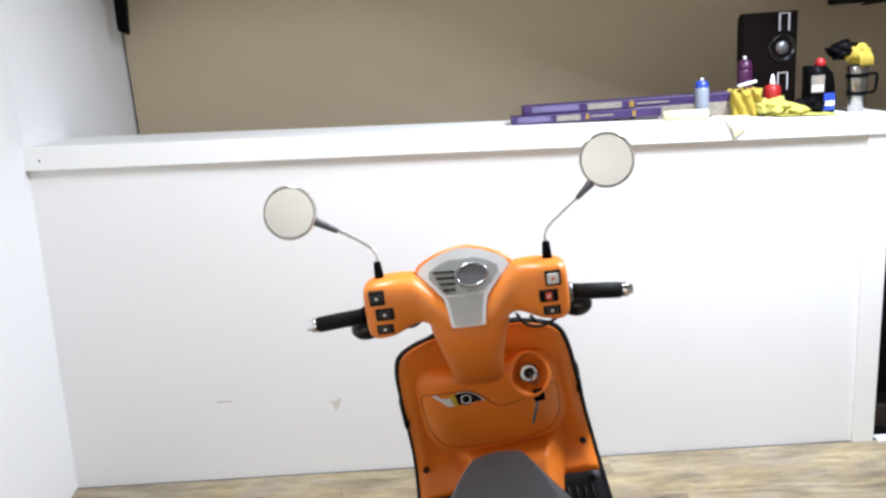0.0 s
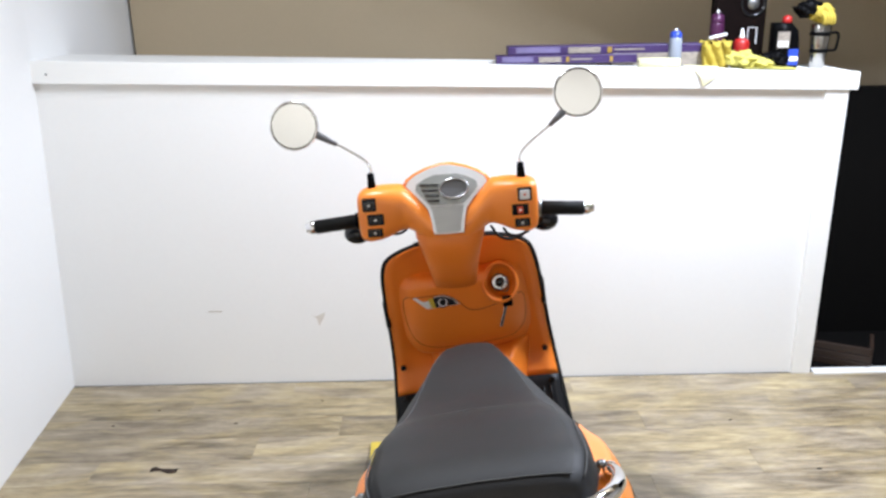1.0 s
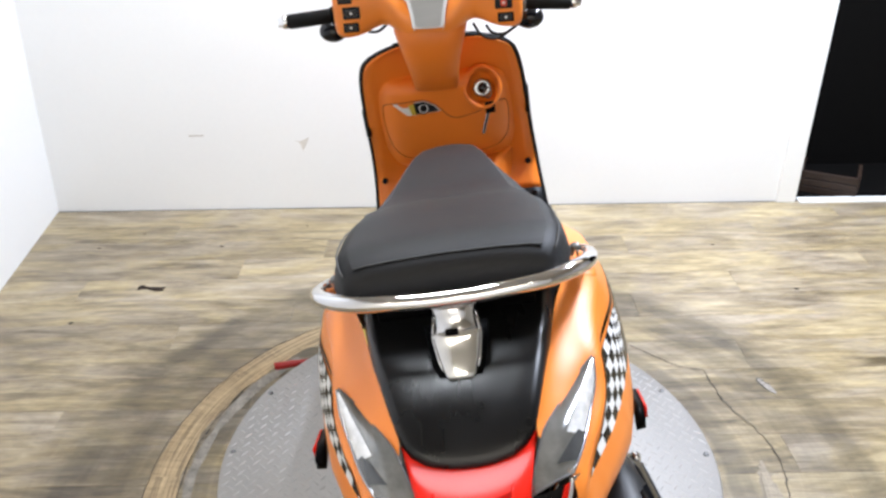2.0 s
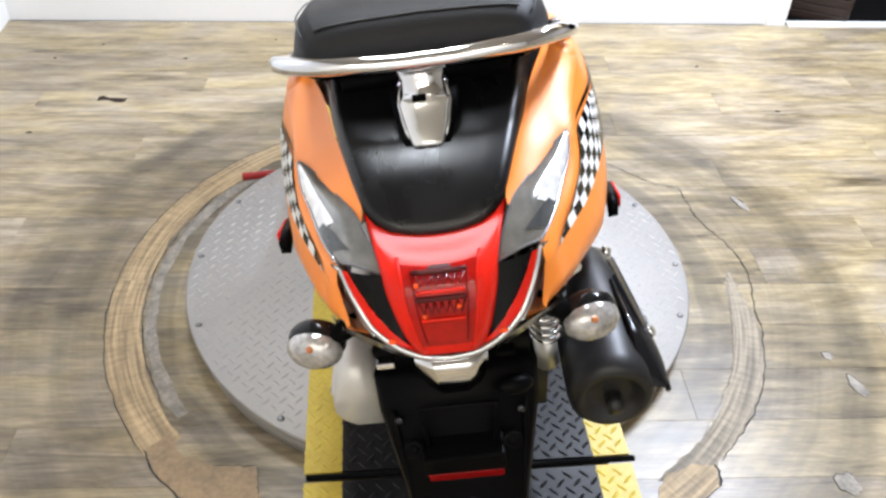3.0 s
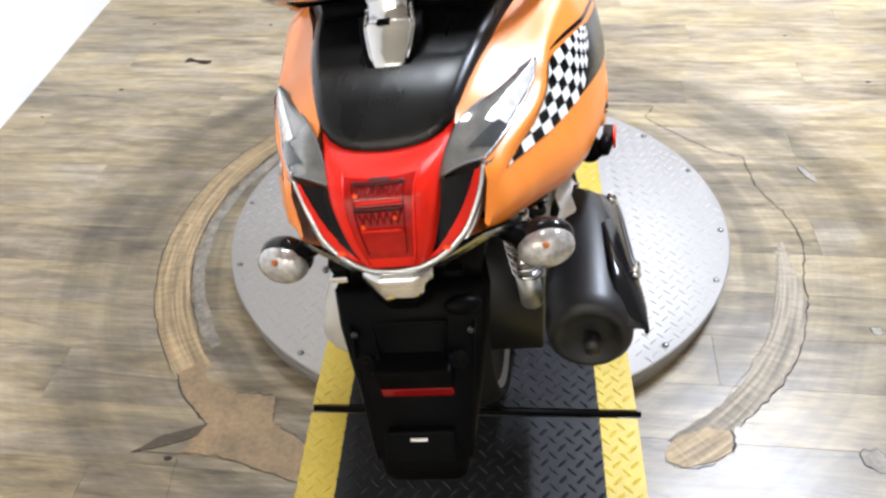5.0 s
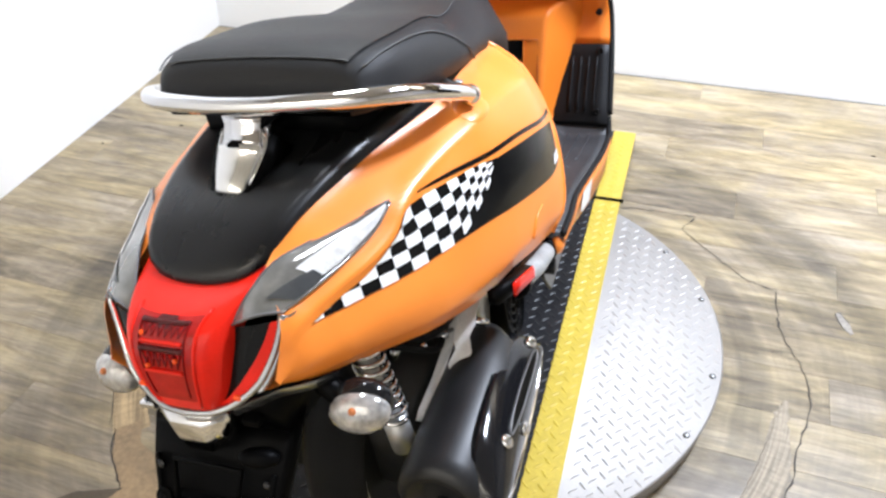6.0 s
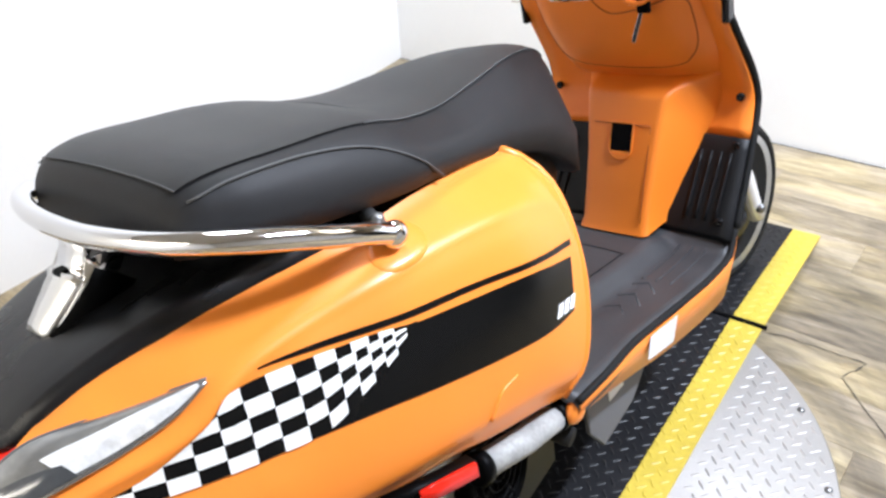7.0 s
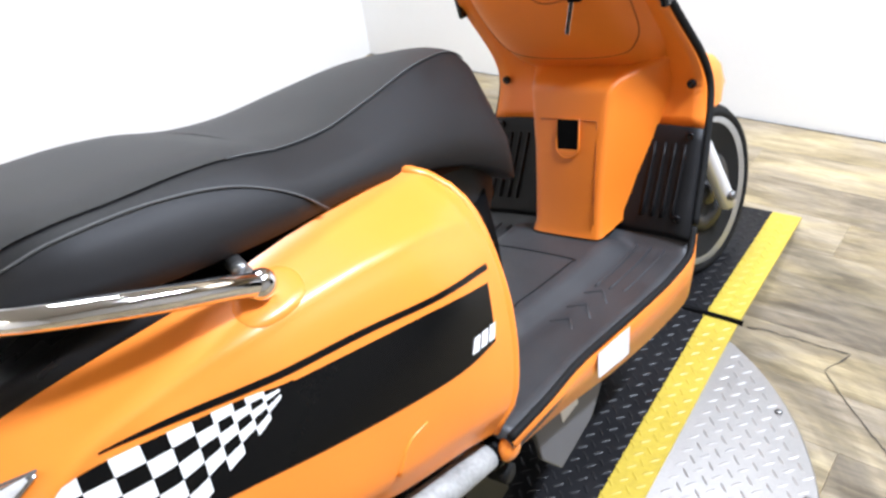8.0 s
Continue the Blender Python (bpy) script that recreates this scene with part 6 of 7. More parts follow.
# ---------------------------------------------------------------- things on the half wall's cap
def ledge(x, y=1.80):
    return top_at(x) - 0.003


PURPLE = material("purple_card", (0.034, 0.016, 0.075), 0.45, 0.0, 0.25, 14, 0.1, 200)
GOLD_PRINT = material("gold_print", (0.30, 0.19, 0.04), 0.4, 0.3, 0.2, 30, 0.1, 200)
WINDOW_FILM = material("pale_film", (0.13, 0.11, 0.21), 0.15, 0.0, 0.5, 18, 0.2, 150, stretch=(0.4, 1, 2))
LABEL = material("printed_label", (0.22, 0.19, 0.16), 0.5, 0.0, 0.6, 45, 0.3, 200, stretch=(1, 0.3, 3))
YELLOW_CLOTH = material("yellow_cloth", (0.36, 0.27, 0.035), 0.85, 0.0, 0.25, 25, 0.2, 300, bump=0.4, bump_scale=250)
LIME_CLOTH = material("lime_cloth", (0.40, 0.36, 0.08), 0.85, 0.0, 0.25, 25, 0.2, 300, bump=0.4, bump_scale=250)
CREAM_PAPER = material("cream_paper", (0.60, 0.56, 0.34), 0.8, 0.0, 0.1, 12, 0.08, 200)
CAN_GREY = material("pale_can", (0.26, 0.29, 0.35), 0.35, 0.2, 0.1, 30, 0.1, 200)
BLUE = material("blue_plastic", (0.02, 0.05, 0.32), 0.35, 0.0, 0.1, 20, 0.1, 200)
PINK = material("violet_can", (0.06, 0.012, 0.05), 0.35, 0.2, 0.15, 20, 0.1, 200)
SPEAKER = material("speaker_veneer", (0.004, 0.0018, 0.0015), 0.6, 0.0, 0.3, 10, 0.2, 150, spec=0.08)
STEEL_CUP = material("brushed_steel", (0.34, 0.33, 0.31), 0.24, 1.0, 0.1, 20, 0.1, 200, stretch=(1, 1, 12))
WOOD_BROWN = material("brown_board", (0.022, 0.011, 0.006), 0.6, 0.0, 0.3, 8, 0.15, 150, stretch=(1, 6, 1))


def carton(name, x0, x1, y0, y1, z0, h, label, mat, tilt=0.0):
    c = thing(name, label, "box", group="long cartons on the half wall")
    part("carton", box(x0, y0, z0, x1, y1, z0 + h, 0.003), mat, c)
    part("printed_panel", box(x0 + (x1 - x0) * 0.30, y0 - 0.0012, z0 + 0.006, x0 + (x1 - x0) * 0.46, y0 + 0.001, z0 + h - 0.006, 0), LABEL, c)
    part("printed_panel", box(x0 + (x1 - x0) * 0.50, y0 - 0.0012, z0 + 0.010, x0 + (x1 - x0) * 0.82, y0 + 0.001, z0 + h - 0.012, 0), PURPLE, c)
    part("lettering_bar", box(x0 + (x1 - x0) * 0.53, y0 - 0.0018, z0 + h * 0.42, x0 + (x1 - x0) * 0.68, y0 + 0.001, z0 + h * 0.60, 0), LABEL, c)
    for f in (0.495, 0.805):
        part("gold_end", box(x0 + (x1 - x0) * f, y0 - 0.0022, z0 + 0.006, x0 + (x1 - x0) * (f + 0.022), y0 + 0.001, z0 + h - 0.006, 0), GOLD_PRINT, c, "gold printed end band")
    part("clear_window", box(x0 + (x1 - x0) * 0.04, y0 - 0.0014, z0 + 0.008, x0 + (x1 - x0) * 0.26, y0 + 0.001, z0 + h - 0.004, 0.001), WINDOW_FILM, c, "pale film window")
    return c


carton("flat_carton", 0.142, 0.72, 1.78, 1.86, ledge(0.142) - 0.002, 0.034, "long flat purple carton on the half wall cap", PURPLE)
carton("flat_carton", 0.19, 1.02, 1.80, 1.88, ledge(0.19) + 0.033, 0.036, "long purple carton with printed label on another carton", PURPLE)
part("carton_end", box(0.62, 1.80, ledge(0.62) - 0.004, 1.00, 1.88, ledge(0.62) + 0.050, 0.003), LABEL, bpy.data.objects["flat_carton.001"])

roll = thing("paper_roll", "cream paper roll lying on the half wall cap", "paper roll")
part("roll", tube([(0.715, 1.735, ledge(0.72) + 0.019), (0.885, 1.745, ledge(0.88) + 0.019)], 0.019, 18), CREAM_PAPER, roll)
part("roll_core", tube([(0.7135, 1.735, ledge(0.72) + 0.019), (0.720, 1.735, ledge(0.72) + 0.019)], 0.009, 12), LABEL, roll)
sheet = thing("paper_sheet", "cream sheet hanging over the half wall edge", "paper sheet")
part("sheet", loft([[(0.905, 1.76, ledge(0.9) + 0.010), (0.98, 1.76, ledge(0.98) + 0.008), (1.045, 1.76, ledge(1.04) + 0.007)], [(0.905, 1.66, ledge(0.9) + 0.006), (0.97, 1.65, ledge(0.97) + 0.006), (1.035, 1.66, ledge(1.04) + 0.006)],
                    [(0.915, 1.622, ledge(0.9) + 0.003), (0.97, 1.620, ledge(0.97) + 0.003), (1.022, 1.622, ledge(1.04) + 0.003)], [(0.938, 1.617, ledge(0.9) - 0.03), (0.950, 1.615, ledge(0.97) - 0.03), (0.985, 1.617, ledge(1.04) - 0.03)], [(0.946, 1.618, ledge(0.9) - 0.058), (0.949, 1.617, ledge(0.97) - 0.058), (0.952, 1.618, ledge(1.04) - 0.056)]], False, False), CREAM_PAPER, sheet)


def spray_can(x, y, h, r, body, cap, label):
    c = thing("spray_can", label, "spray can", pose(x, y, ledge(x)), group="spray cans on the half wall")
    part("can", lathe([(r * 0.96, 0), (r, 0.004), (r, h * 0.72), (r * 0.96, h * 0.75), (r * 0.7, h * 0.80)], Matrix(), 24), body, c)
    part("cap", lathe([(r * 0.95, h * 0.76), (r * 0.98, h * 0.78), (r * 0.86, h * 0.90), (r * 0.5, h * 0.93)], Matrix(), 24), cap, c)
    part("nozzle", lathe([(0.006, h * 0.92), (0.006, h * 0.98), (0.003, h)], Matrix(), 12), STICKER_WHITE, c)
    return c


spray_can(0.880, 1.80, 0.152, 0.026, CAN_GREY, BLUE, "pale grey spray can with a blue cap")
spray_can(1.090, 1.93, 0.225, 0.030, PINK, PINK, "violet spray can behind yellow rags")
bottle = thing("squeeze_bottle", "red squeeze bottle with a pointed white nozzle", "bottle", pose(1.175, 1.86, ledge(1.175)))
part("bottle_body", lathe([(0.030, 0), (0.032, 0.005), (0.032, 0.095), (0.026, 0.108), (0.012, 0.113)], Matrix(), 24), RED_PAINT, bottle)
part("nozzle", lathe([(0.012, 0.112), (0.010, 0.122), (0.004, 0.150), (0.002, 0.152)], Matrix(), 12), STICKER_WHITE, bottle)


def crumple(name, c, rx, ry, rz, mat, parent, seed, rough=0.35, n=4):
    """A crumpled cloth lump with folds."""
    bm = bmesh.new()
    bmesh.ops.create_icosphere(bm, subdivisions=n, radius=1)
    for v in bm.verts:
        d = v.co.normalized()
        k = 1 + rough * noise.noise(d * 2.3 + Vector((seed, 0, 0))) + 0.5 * rough * abs(noise.noise(d * 6 + Vector((0, seed, 0))))
        v.co = Vector((c[0] + d.x * rx * k, c[1] + d.y * ry * k, max(c[2] + d.z * rz * k, c[2] - rz * 0.98)))
    return part(name, smooth(bm), mat, parent)


rags = thing("rag_bundle", "bundle of yellow rags with a silver marker on top", "rags")
wrap = bmesh.new()
bmesh.ops.create_cube(wrap, size=1)
bmesh.ops.subdivide_edges(wrap, edges=wrap.edges[:], cuts=9, use_grid_fill=True)
for v in wrap.verts:
    q = v.co.copy()
    w = 1 - 0.12 * (0.5 - q.z)
    fold = 0.010 * math.sin(16 * q.x + 7 * q.z + 3 * math.sin(9 * q.y)) + 0.008 * noise.noise(q * 7)
    v.co = Vector((1.045 + 0.112 * q.x * w + fold * 0.3, 1.80 + 0.085 * q.y * w + fold * (1 if abs(q.y) > 0.4 else 0.2), ledge(1.04) + 0.098 * (q.z + 0.5) + (fold * 0.8 if q.z > 0.4 else 0)))
part("folded_cloth", smooth(wrap), YELLOW_CLOTH, rags)
part("marker", tube([(1.010, 1.775, ledge(1.01) + 0.116), (1.085, 1.790, ledge(1.08) + 0.132)], 0.007, 10), SILVER, rags, "silver marker")
towel = thing("towel", "lime yellow towel draped on the half wall cap", "towel")
crumple("towel_lump", (1.150, 1.76, ledge(1.15) + 0.032), 0.060, 0.050, 0.034, LIME_CLOTH, towel, 7.7, 0.5)
crumple("towel_lump", (1.205, 1.75, ledge(1.20) + 0.020), 0.052, 0.045, 0.022, LIME_CLOTH, towel, 9.2, 0.5)
part("towel_edge", loft([[(1.13, y, ledge(1.13) + 0.008), (1.22, y, ledge(1.22) + 0.010 + 0.004 * math.sin(40 * y)), (1.36, y, ledge(1.36) + 0.006)] for y in np.linspace(1.66, 1.78, 7)], False, False), LIME_CLOTH, towel)
shoe = thing("dark_cloth", "dark folded cloth beside the towel", "cloth")
crumple("cloth_lump", (1.285, 1.80, ledge(1.285) + 0.028), 0.055, 0.05, 0.03, BLACK, shoe, 4.4, 0.5)

spk = thing("loudspeaker", "black floor-standing style loudspeaker on the half wall cap", "loudspeaker")
zs = ledge(1.2) + 0.004
part("cabinet", prism([(1.085, 1.94), (1.300, 1.94), (1.300, 1.99), (1.19, 1.992), (1.085, 1.99)], 2, zs, zs + 0.385, 0.004), SPEAKER, spk)
part("side_cheek", box(1.078, 1.945, zs, 1.086, 1.988, zs + 0.372, 0.002), SPEAKER, spk, "dark red-brown cheek")
for zc in (0.345, 0.115):
    frame_bm = bmesh.new()
    for a in ((1.225, zc - 0.034, 1.229, zc + 0.034), (1.262, zc - 0.034, 1.266, zc + 0.034), (1.225, zc + 0.031, 1.266, zc + 0.034)):
        box(a[0], 1.936, zs + a[1], a[2], 1.941, zs + a[3], 0, frame_bm)
    port = part("port_frame", frame_bm, SILVER, spk, "thin silver port frame")
drv = part("driver", lathe([(0.055, 0), (0.055, 0.006), (0.050, 0.008), (0.046, 0.003), (0.026, -0.006), (0.004, -0.006)], pose(1.240, 1.941, zs + 0.246, 90), 36), GLOSS, spk, "round black driver")
part("dust_cap", ellipsoid((1.240, 1.938, zs + 0.246), 0.026, 0.012, 0.026), STEEL, drv)

jug = thing("oil_jug", "black and blue plastic jug with a pale label", "jug")
zj = ledge(1.345)
part("jug_body", loft([[(x, y, zj + h) for x, y in ((1.29, 1.80), (1.395 - d, 1.80), (1.395 - d, 1.86), (1.29, 1.86))] for h, d in ((0, 0), (0.06, 0), (0.11, 0.004), (0.150, 0.012), (0.180, 0.04))]), BLACK, jug)
part("label_block", box(1.350, 1.797, zj + 0.010, 1.392, 1.801, zj + 0.075, 0), BLUE, jug, "blue label block")
part("lettering_bar", box(1.354, 1.795, zj + 0.028, 1.390, 1.798, zj + 0.045, 0), STICKER_WHITE, jug)
part("label_block", box(1.300, 1.797, zj + 0.080, 1.350, 1.801, zj + 0.145, 0), LABEL, jug)
for k in range(4):
    part("lettering_bar", box(1.304 + 0.011 * k, 1.795, zj + 0.086, 1.311 + 0.011 * k, 1.798, zj + 0.108, 0), STICKER_WHITE, jug)
part("jug_cap", ellipsoid((1.345, 1.83, zj + 0.188), 0.020, 0.020, 0.022), RED_PAINT, jug, "round red cap")
cup = thing("tumbler", "brushed steel tumbler with a black handle holding gloves", "tumbler", pose(1.475, 1.80, ledge(1.475)))
part("cup", lathe([(0.026, 0), (0.028, 0.004), (0.036, 0.10), (0.041, 0.175), (0.039, 0.178), (0.036, 0.170)], Matrix(), 28), STEEL_CUP, cup)
hd = part("handle", tube([(0.036, 0, 0.140), (0.070, 0, 0.142), (0.076, 0, 0.120), (0.072, 0, 0.085), (0.064, 0, 0.072), (0.034, 0, 0.072)], 0.0055, 8, samples=24), BLACK, cup)
for z, r in ((0.140, 0.0395), (0.072, 0.0345)):
    part("handle_band", lathe([(r, z - 0.008), (r + 0.002, z - 0.008), (r + 0.002, z + 0.008), (r, z + 0.008)], Matrix(), 28), BLACK, hd)
glove_thing = thing("work_gloves", "yellow and black work gloves stuffed on the tumbler", "gloves")
crumple("glove", (1.425, 1.82, ledge(1.42) + 0.232), 0.050, 0.045, 0.034, BLACK, glove_thing, 1.3, 0.5)
crumple("glove", (1.470, 1.80, ledge(1.47) + 0.218), 0.042, 0.040, 0.036, YELLOW_CLOTH, glove_thing, 2.6, 0.5)
for k in range(4):
    part("glove_finger", tube([(1.455 + 0.013 * k, 1.772, ledge(1.47) + 0.230), (1.462 + 0.013 * k, 1.752, ledge(1.47) + 0.205), (1.465 + 0.013 * k, 1.756, ledge(1.47) + 0.178)], 0.0068, 8, samples=8), YELLOW_CLOTH, glove_thing)

# black fixings high on the walls
br1 = thing("wall_bracket", "black steel bracket hanging in the wall corner", "bracket")
part("arm", prism([(-1.640, 1.862), (-1.596, 1.838), (-1.575, 2.05), (-1.575, 2.3), (-1.635, 2.3), (-1.635, 2.05)], 1, 2.58, 2.62, 0.003), BLACK, br1)
part("wall_plate", box(-1.66, 2.61, 2.05, -1.56, BACK_WALL, 2.25, 0.004), BLACK, br1)
br2 = thing("projector", "black equipment box hung on a thin rod", "projector")
part("casing", box(1.425, 1.80, 1.735, 1.60, 1.98, 1.83, 0.01), BLACK, br2)
part("rod", tube([(1.50, 1.85, 1.728), (1.75, 1.86, 1.745)], 0.004, 8), BLACK, br2)
part("hanger", tube([(1.51, 1.89, 1.82), (1.51, 1.89, CEIL)], 0.015, 10), BLACK, br2)
crate = thing("wooden_crate", "brown wooden crate in the dark passage", "crate", pose(1.76, 1.80, -0.011, 0, 0, -28))
for k in range(3):
    part("slat", box(-0.12, -0.09, 0.002 + 0.036 * k, 0.12, -0.075, 0.034 + 0.036 * k, 0.002), WOOD_BROWN, crate)
for sx in (-1, 1):
    part("side_board", box(sx * 0.12 - 0.008, -0.075, 0.0, sx * 0.12 + 0.008, 0.09, 0.11, 0.002), WOOD_BROWN, crate)

def plywood_material(name, color):
    """Bare plywood scored along the ring and, more faintly, across it."""
    m = material(name, color, 0.6, 0.0, 0.25, 9, 0.2, 120)
    nt = m.node_tree
    n, l = nt.nodes, nt.links
    bsdf = n["Principled BSDF"]
    src = bsdf.inputs["Base Color"].links[0].from_socket
    geo = n.new("ShaderNodeNewGeometry")
    sep = n.new("ShaderNodeSeparateXYZ")
    l.new(geo.outputs["Position"], sep.inputs[0])
    flat = n.new("ShaderNodeCombineXYZ")
    l.new(sep.outputs[0], flat.inputs[0]), l.new(sep.outputs[1], flat.inputs[1])
    length = n.new("ShaderNodeVectorMath")
    length.operation = "LENGTH"
    l.new(flat.outputs[0], length.inputs[0])
    ang = n.new("ShaderNodeMath")
    ang.operation = "ARCTAN2"
    l.new(sep.outputs[1], ang.inputs[0]), l.new(sep.outputs[0], ang.inputs[1])
    fac = None
    for kr, ka, low, high in ((110.0, 3.0, 0.36, 0.62), (14.0, 70.0, 0.30, 0.60)):
        co = n.new("ShaderNodeCombineXYZ")
        for sock, out, k in ((0, length.outputs["Value"], kr), (1, ang.outputs[0], ka)):
            mul = n.new("ShaderNodeMath")
            mul.operation, mul.inputs[1].default_value = "MULTIPLY", k
            l.new(out, mul.inputs[0]), l.new(mul.outputs[0], co.inputs[sock])
        t = n.new("ShaderNodeTexNoise")
        t.inputs["Scale"].default_value, t.inputs["Detail"].default_value = 1.0, 4
        l.new(co.outputs[0], t.inputs["Vector"])
        r = n.new("ShaderNodeMapRange")
        r.inputs["From Min"].default_value, r.inputs["From Max"].default_value = low, high
        r.inputs["To Min"].default_value = 0.45 if fac is None else 0.72
        l.new(t.outputs["Fac"], r.inputs["Value"])
        if fac is None:
            fac = r.outputs["Result"]
        else:
            mul = n.new("ShaderNodeMath")
            mul.operation = "MULTIPLY"
            l.new(fac, mul.inputs[0]), l.new(r.outputs["Result"], mul.inputs[1])
            fac = mul.outputs[0]
    scale = n.new("ShaderNodeVectorMath")
    scale.operation = "SCALE"
    l.new(src, scale.inputs[0]), l.new(fac, scale.inputs["Scale"])
    l.new(scale.outputs[0], bsdf.inputs["Base Color"])
    return m


# scuffs on the half wall
SCUFF_WALL = material("wall_scuff", (0.50, 0.47, 0.42), 0.7, 0.0, 0.2, 40, 0.2, 300)
sc = thing("wall_scuff", "faint grey scuff marks on the white half wall", "scuff", kind="structure")
part("scuff", moved(prism([(-0.034, -0.003), (0.030, -0.003), (0.034, 0.002), (-0.028, 0.003)], 1, -0.0006, 0), pose(-1.09, FRONT - 0.0004, 0.348)), SCUFF_WALL, sc)
part("scuff", moved(prism([(-0.030, 0.012), (-0.010, 0.003), (0.034, 0.022), (0.026, -0.002), (0.004, -0.040), (-0.004, -0.006)], 1, -0.0006, 0), pose(-0.645, FRONT - 0.0004, 0.312)), material("wall_smudge", (0.62, 0.59, 0.54), 0.7, 0.0, 0.15, 40, 0.2, 300), sc)

# ---------------------------------------------------------------- worn floor: patches, cracks, filler
PATCH = plywood_material("bare_plywood", (0.47, 0.345, 0.195))
PATCH_WORN = plywood_material("worn_plywood", (0.30, 0.25, 0.178))
PATCH_BROWN = material("glue_brown_plywood", (0.25, 0.175, 0.098), 0.55, 0.0, 0.75, 13, 0.4, 90, bump=0.3, bump_scale=60, rough_vary=0.4)
FILLER_PALE = material("pale_filler", (0.27, 0.215, 0.145), 0.7, 0.0, 0.75, 24, 0.5, 110, bump=0.3, bump_scale=80)
CRACK_SOFT = material("dusty_crack", (0.085, 0.068, 0.048), 0.8, 0.0, 0.4, 40, 0.3, 300)


def wob(a, k, amp):
    return amp * (noise.noise(Vector((a * 7.0, k, 0.3))) + 0.6 * noise.noise(Vector((a * 23.0, k, 1.7))))


def ring_patch(a0, a1, r0, r1, seed, z=0.0012):
    rows = []
    for a in np.linspace(radians(a0), radians(a1), 60):
        i0, i1 = r0 + wob(a, seed, 0.008), r1 + wob(a, seed + 5, 0.008)
        rows.append([(r * math.cos(a), r * math.sin(a), z) for r in np.linspace(i0, i1, 5)])
    return loft(rows, False, False)


def crack_line(pts, width, seed, n=50, z=0.0022):
    """A ragged dark gap of varying width along a line on the floor."""
    n = max(10, min(n, int(np.hypot(pts[0][0] - pts[-1][0], pts[0][1] - pts[-1][1]) * 70) + 8))
    p = spline(pts, n)
    left, right = [], []
    for k, q in enumerate(p):
        d = p[min(k + 1, n - 1)] - p[max(k - 1, 0)]
        d = d / (np.hypot(d[0], d[1]) + 1e-9)
        w = width * (0.35 + 1.1 * abs(noise.noise(Vector((k * 0.35, seed, 0))))) * (0.3 if k in (0, n - 1) else 1)
        j = 0.006 * noise.noise(Vector((k * 0.5, seed, 4)))
        left.append((q[0] - d[1] * (w + j), q[1] + d[0] * (w + j), z))
        right.append((q[0] + d[1] * (w - j), q[1] - d[0] * (w - j), z))
    return loft([left, right], False, False)


def arc_pts(a0, a1, r, n=9):
    return [(r * math.cos(radians(a)), r * math.sin(radians(a))) for a in np.linspace(a0, a1, n)]


worn = thing("floor_wear", "cracked and patched ring of floor round the turntable", "floor wear", kind="structure")
part("bare_patch", ring_patch(118, 222, 0.765, 0.848, 1), PATCH, worn, "bare plywood ring")


def ragged(outline, seed, z, amp=0.005, step=0.010):
    """A flat patch with a torn edge along an outline on the floor."""
    pts = []
    for (ax, ay), (bx, by) in zip(outline, outline[1:] + outline[:1]):
        d = math.hypot(bx - ax, by - ay)
        for q in np.arange(0, 1, step / max(d, step)):
            x, y = ax + (bx - ax) * q, ay + (by - ay) * q
            j = amp * (noise.noise(Vector((x * 38, y * 38, seed))) + 0.5 * noise.noise(Vector((x * 110, y * 110, seed + 3))))
            pts.append((x - (by - ay) / d * j, y + (bx - ax) / d * j))
    return prism(pts, 2, -0.004, z)


rp_in = spline([(0.790, 0.02), (0.765, -0.05), (0.735, -0.21), (0.685, -0.35), (0.632, -0.45), (0.571, -0.526), (0.507, -0.582), (0.441, -0.640)], 40)
rp_out = spline([(0.800, 0.02), (0.803, -0.08), (0.806, -0.21), (0.762, -0.353), (0.709, -0.452), (0.647, -0.530), (0.586, -0.592), (0.562, -0.650)], 40)
part("bare_patch", loft([[(a[0] + (b[0] - a[0]) * f + wob(k * 0.2, 2, 0.006), a[1] + (b[1] - a[1]) * f + wob(k * 0.2, 8, 0.006), 0.0012) for f in (0, 0.25, 0.5, 0.75, 1)] for k, (a, b) in enumerate(zip(rp_in, rp_out))], False, False), PATCH_WORN, worn, "worn pale plywood strip")
part("bare_patch", ragged([(0.435, -0.665), (0.468, -0.622), (0.528, -0.600), (0.571, -0.606), (0.572, -0.650), (0.520, -0.687), (0.469, -0.701), (0.435, -0.690)], 4.1, 0.0018), PATCH, worn, "bare plywood patch")
part("bare_patch", ragged([(-0.560, -0.560), (-0.489, -0.586), (-0.396, -0.588), (-0.384, -0.660), (-0.298, -0.708), (-0.289, -0.800), (-0.378, -0.779), (-0.470, -0.756), (-0.555, -0.754), (-0.540, -0.712), (-0.524, -0.676), (-0.590, -0.620), (-0.640, -0.548), (-0.600, -0.500)], 7.3, 0.0017), PATCH_BROWN, worn, "glue-brown bare patch")
part("torn_wedge", ragged([(-0.660, -0.760), (-0.607, -0.711), (-0.524, -0.676), (-0.536, -0.710), (-0.600, -0.741)], 1.9, 0.0021, 0.003), CRACK_SOFT, worn, "dark wedge where the veneer is torn off")
for q, (x, y, rx, ry) in enumerate(((-0.497, -0.968, 0.034, 0.046), (-0.385, -1.035, 0.030, 0.028), (-0.585, -0.918, 0.022, 0.010))):
    part("filler_patch", ragged([(x + rx * math.cos(a), y + ry * math.sin(a)) for a in np.linspace(0, 2 * math.pi, 13)[:-1]], 2.2 * q, 0.0018, 0.020), FILLER_PALE if q < 2 else CRACK_SOFT, worn, "pale filler patch" if q < 2 else "dark torn spot")
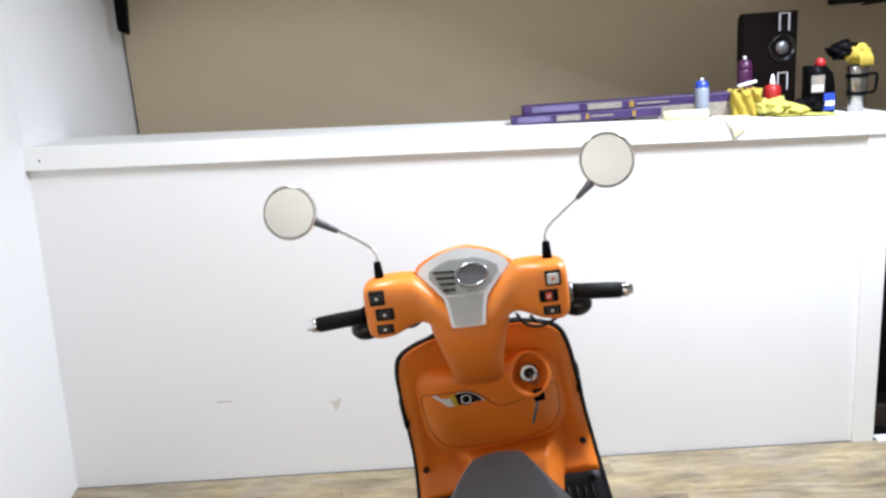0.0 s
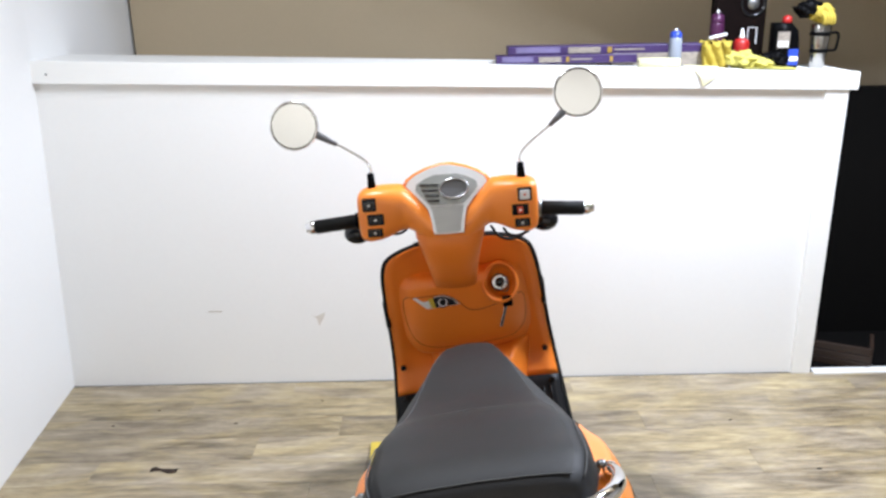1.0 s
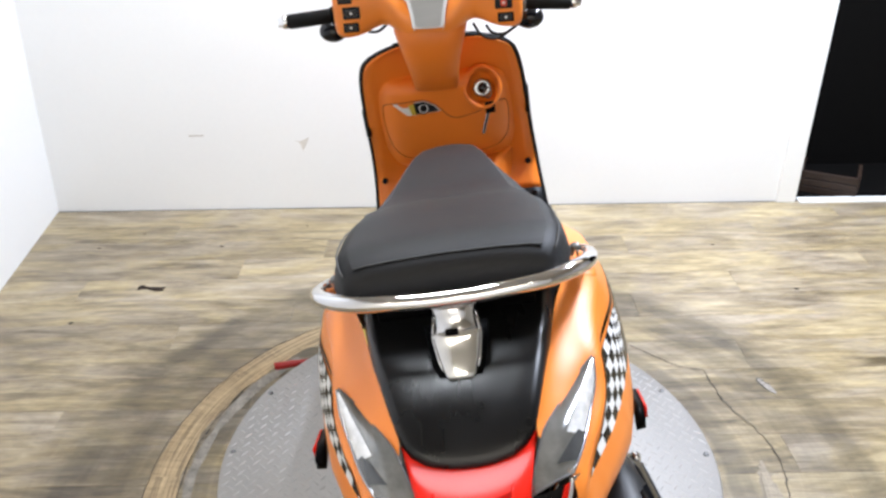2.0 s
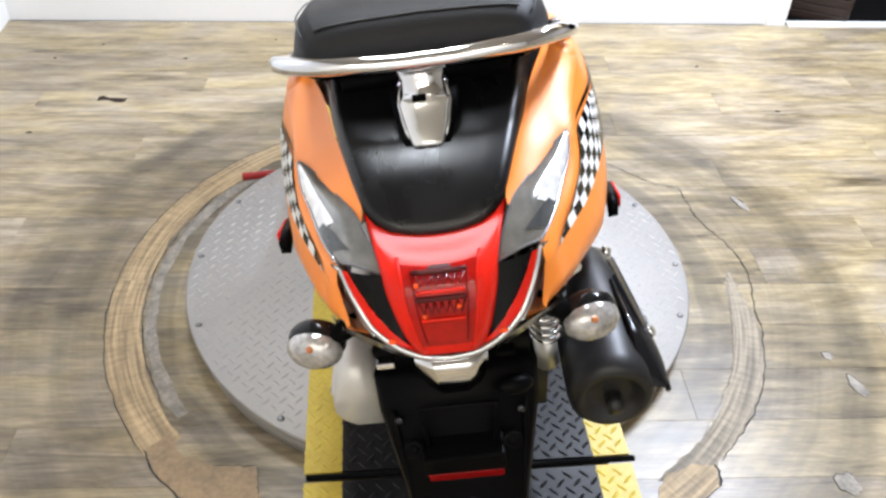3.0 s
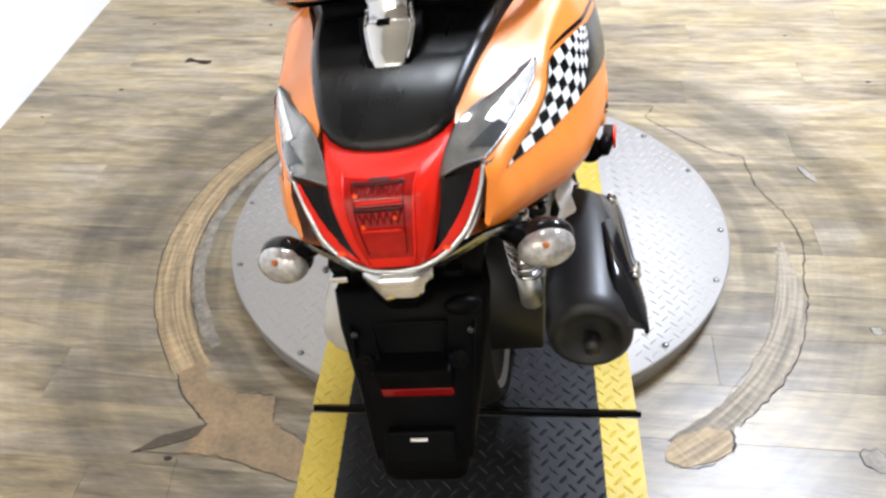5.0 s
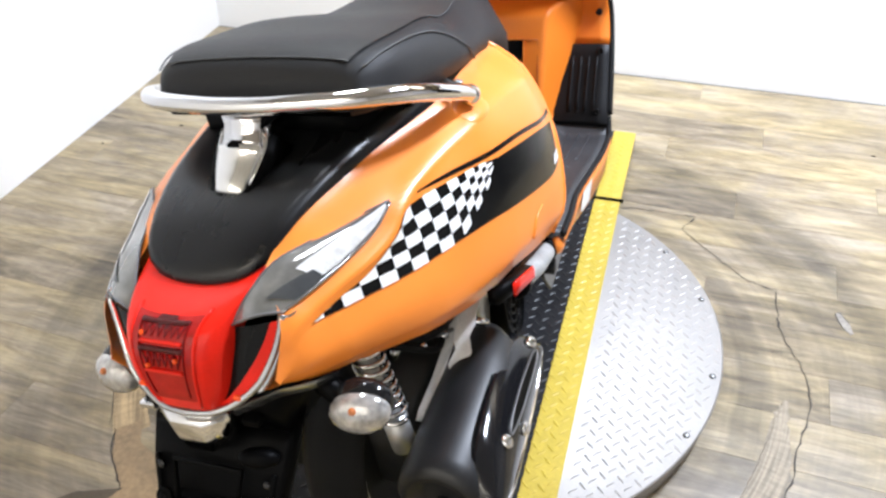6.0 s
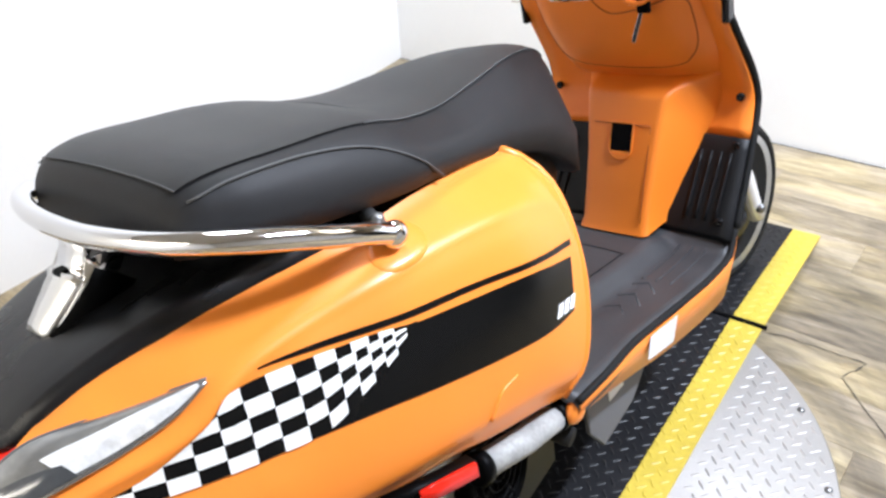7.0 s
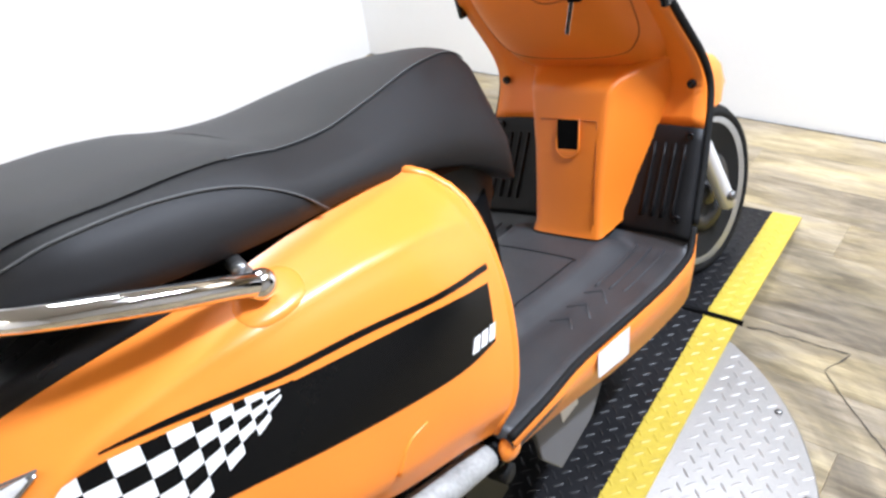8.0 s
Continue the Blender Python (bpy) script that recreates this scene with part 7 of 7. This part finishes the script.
part("filler_patch", ragged([(0.708, -0.775), (0.742, -0.775), (0.730, -0.812), (0.676, -0.846), (0.652, -0.880), (0.622, -0.868), (0.650, -0.830)], 5.5, 0.0018, 0.003), SCUFF, worn, "grey torn filler strip")
part("grey_band", ring_patch(135, 218, 0.722, 0.752, 3, 0.0014), SCUFF, worn, "grey scraped band")
CRACKS = ((arc_pts(126, 219, 0.850), 0.0020), ([(-0.645, -0.545), (-0.590, -0.620), (-0.524, -0.676)], 0.0030), (arc_pts(150, 214, 0.760), 0.0016),
          ([(-0.489, -0.586), (-0.440, -0.588), (-0.396, -0.588)], 0.0020), ([(-0.396, -0.588), (-0.388, -0.63), (-0.384, -0.660)], 0.0016), ([(-0.384, -0.660), (-0.298, -0.708)], 0.0014), ([(-0.657, -0.759), (-0.555, -0.755), (-0.470, -0.757), (-0.378, -0.780), (-0.295, -0.802)], 0.0018), ([(-0.556, -0.764), (-0.548, -0.83), (-0.537, -0.901)], 0.0013),
          ([(0.300, 0.690), (0.350, 0.702), (0.405, 0.704), (0.460, 0.706), (0.523, 0.711)], 0.0018), ([(0.523, 0.711), (0.512, 0.675), (0.490, 0.634)], 0.0022), ([(0.490, 0.634), (0.57, 0.552), (0.637, 0.490), (0.685, 0.443)], 0.0020), ([(0.685, 0.443), (0.726, 0.430), (0.761, 0.424)], 0.0018), ([(0.761, 0.424), (0.768, 0.34), (0.775, 0.272), (0.80, 0.20), (0.832, 0.13), (0.848, 0.02), (0.825, -0.10), (0.812, -0.20)], 0.0022),
          ([(0.812, -0.20), (0.775, -0.33), (0.715, -0.448), (0.650, -0.528), (0.590, -0.592)], 0.0024), ([(0.79, 0.02), (0.735, -0.21), (0.685, -0.35), (0.571, -0.526)], 0.0009),
          ([(0.572, -0.600), (0.576, -0.630), (0.566, -0.655)], 0.0040), ([(0.435, -0.690), (0.469, -0.703), (0.522, -0.689), (0.566, -0.655)], 0.0015), ([(-0.60, -0.917), (-0.577, -0.906), (-0.541, -0.908), (-0.518, -0.928), (-0.49, -0.92)], 0.0022), (arc_pts(100, 126, 0.842), 0.0013))
for k, (pts, w) in enumerate(CRACKS):
    part("crack", crack_line(pts, w, k * 3.7), CRACK_SOFT if w < 0.0014 else CRACK, worn, "dark ragged crack")
for k, (x, y, rx, ry, a) in enumerate(((0.978, -0.387, 0.016, 0.032, 15), (0.840, -0.650, 0.022, 0.026, 40), (0.930, 0.335, 0.012, 0.04, 20), (0.945, -0.29, 0.012, 0.015, 0))):
    pts = []
    for q in range(22):
        t = 2 * math.pi * q / 22
        r = 1 + 0.45 * noise.noise(Vector((math.cos(t) * 1.7, math.sin(t) * 1.7, k * 2.3)))
        px, py = rx * r * math.cos(t), ry * r * math.sin(t)
        ca, sa = math.cos(radians(a)), math.sin(radians(a))
        pts.append((x + px * ca - py * sa, y + px * sa + py * ca))
    part("filler_spot", prism(pts, 2, -0.004, 0.0016), SCUFF, worn, "grey filler spot")
    part("filler_edge", tube([(px, py, 0.0012) for px, py in pts[:13]], 0.0011, 5), CRACK, worn)
leaf = thing("leaf_scrap", "small curled brown leaf scrap on the floor", "scrap")
part("scrap", loft([[(-1.190 + 0.10 * k / 6, 0.962 + 0.010 * math.sin(k), 0.001), (-1.188 + 0.10 * k / 6, 0.975 + 0.012 * math.sin(k + 1), 0.006 + 0.004 * math.sin(k * 2)), (-1.186 + 0.10 * k / 6, 0.988 - 0.004 * k / 6, 0.001)] for k in range(7)], False, False), WOOD_BROWN, leaf)
for k, (x, y) in enumerate(((-0.622, 1.473), (-1.45, 1.30), (-0.577, -0.767), (-1.30, 1.42), (-0.95, 1.30), (-1.35, 0.75), (-1.55, 0.55), (1.05, 1.25), (1.25, 0.9))):
    part("dark_speck", lathe([(0.006 + 0.002 * (k % 3), 0.0005), (0.004, 0.0022), (0.001, 0.0022)], pose(x, y, 0, 0, 0, 0) @ Matrix.Scale(0.6, 4, (0, 1, 0)), 8), CRACK, worn)

part("wall_joint", box(-1.78, FRONT - 0.0085, -0.011, 1.46, FRONT - 0.0005, -0.001, 0), CRACK, floor, "dark gap along the half wall")

# ---------------------------------------------------------------- floor planks, laid crosswise
PL, PW, PT = 1.22, 0.152, 0.012
plank_mesh = mesh_of("plank", box(-PL / 2 + 0.0002, -PW / 2 + 0.0002, -PT, PL / 2 - 0.0002, PW / 2 - 0.0002, 0, 0.0004, None, 1), FLOOR)
rng = random.Random(7)
row = 0
y = FRONT - 0.009 - PW / 2
while y > REAR:
    x = -1.9 + PL / 2 - PL * ((row * 0.37 + rng.uniform(0, 0.2)) % 1.0)
    while x - PL / 2 < RIGHT:
        a, b = max(x - PL / 2, LEFT - 0.06), min(x + PL / 2, RIGHT + 0.04)
        if b - a > 0.02:
            o = new("plank", plank_mesh)
            o.parent = floor
            o.matrix_basis = Matrix.Translation(((a + b) / 2, y, 0)) @ Matrix.Diagonal(((b - a) / PL, 1, 1, 1))
        x += PL
    y -= PW
    row += 1
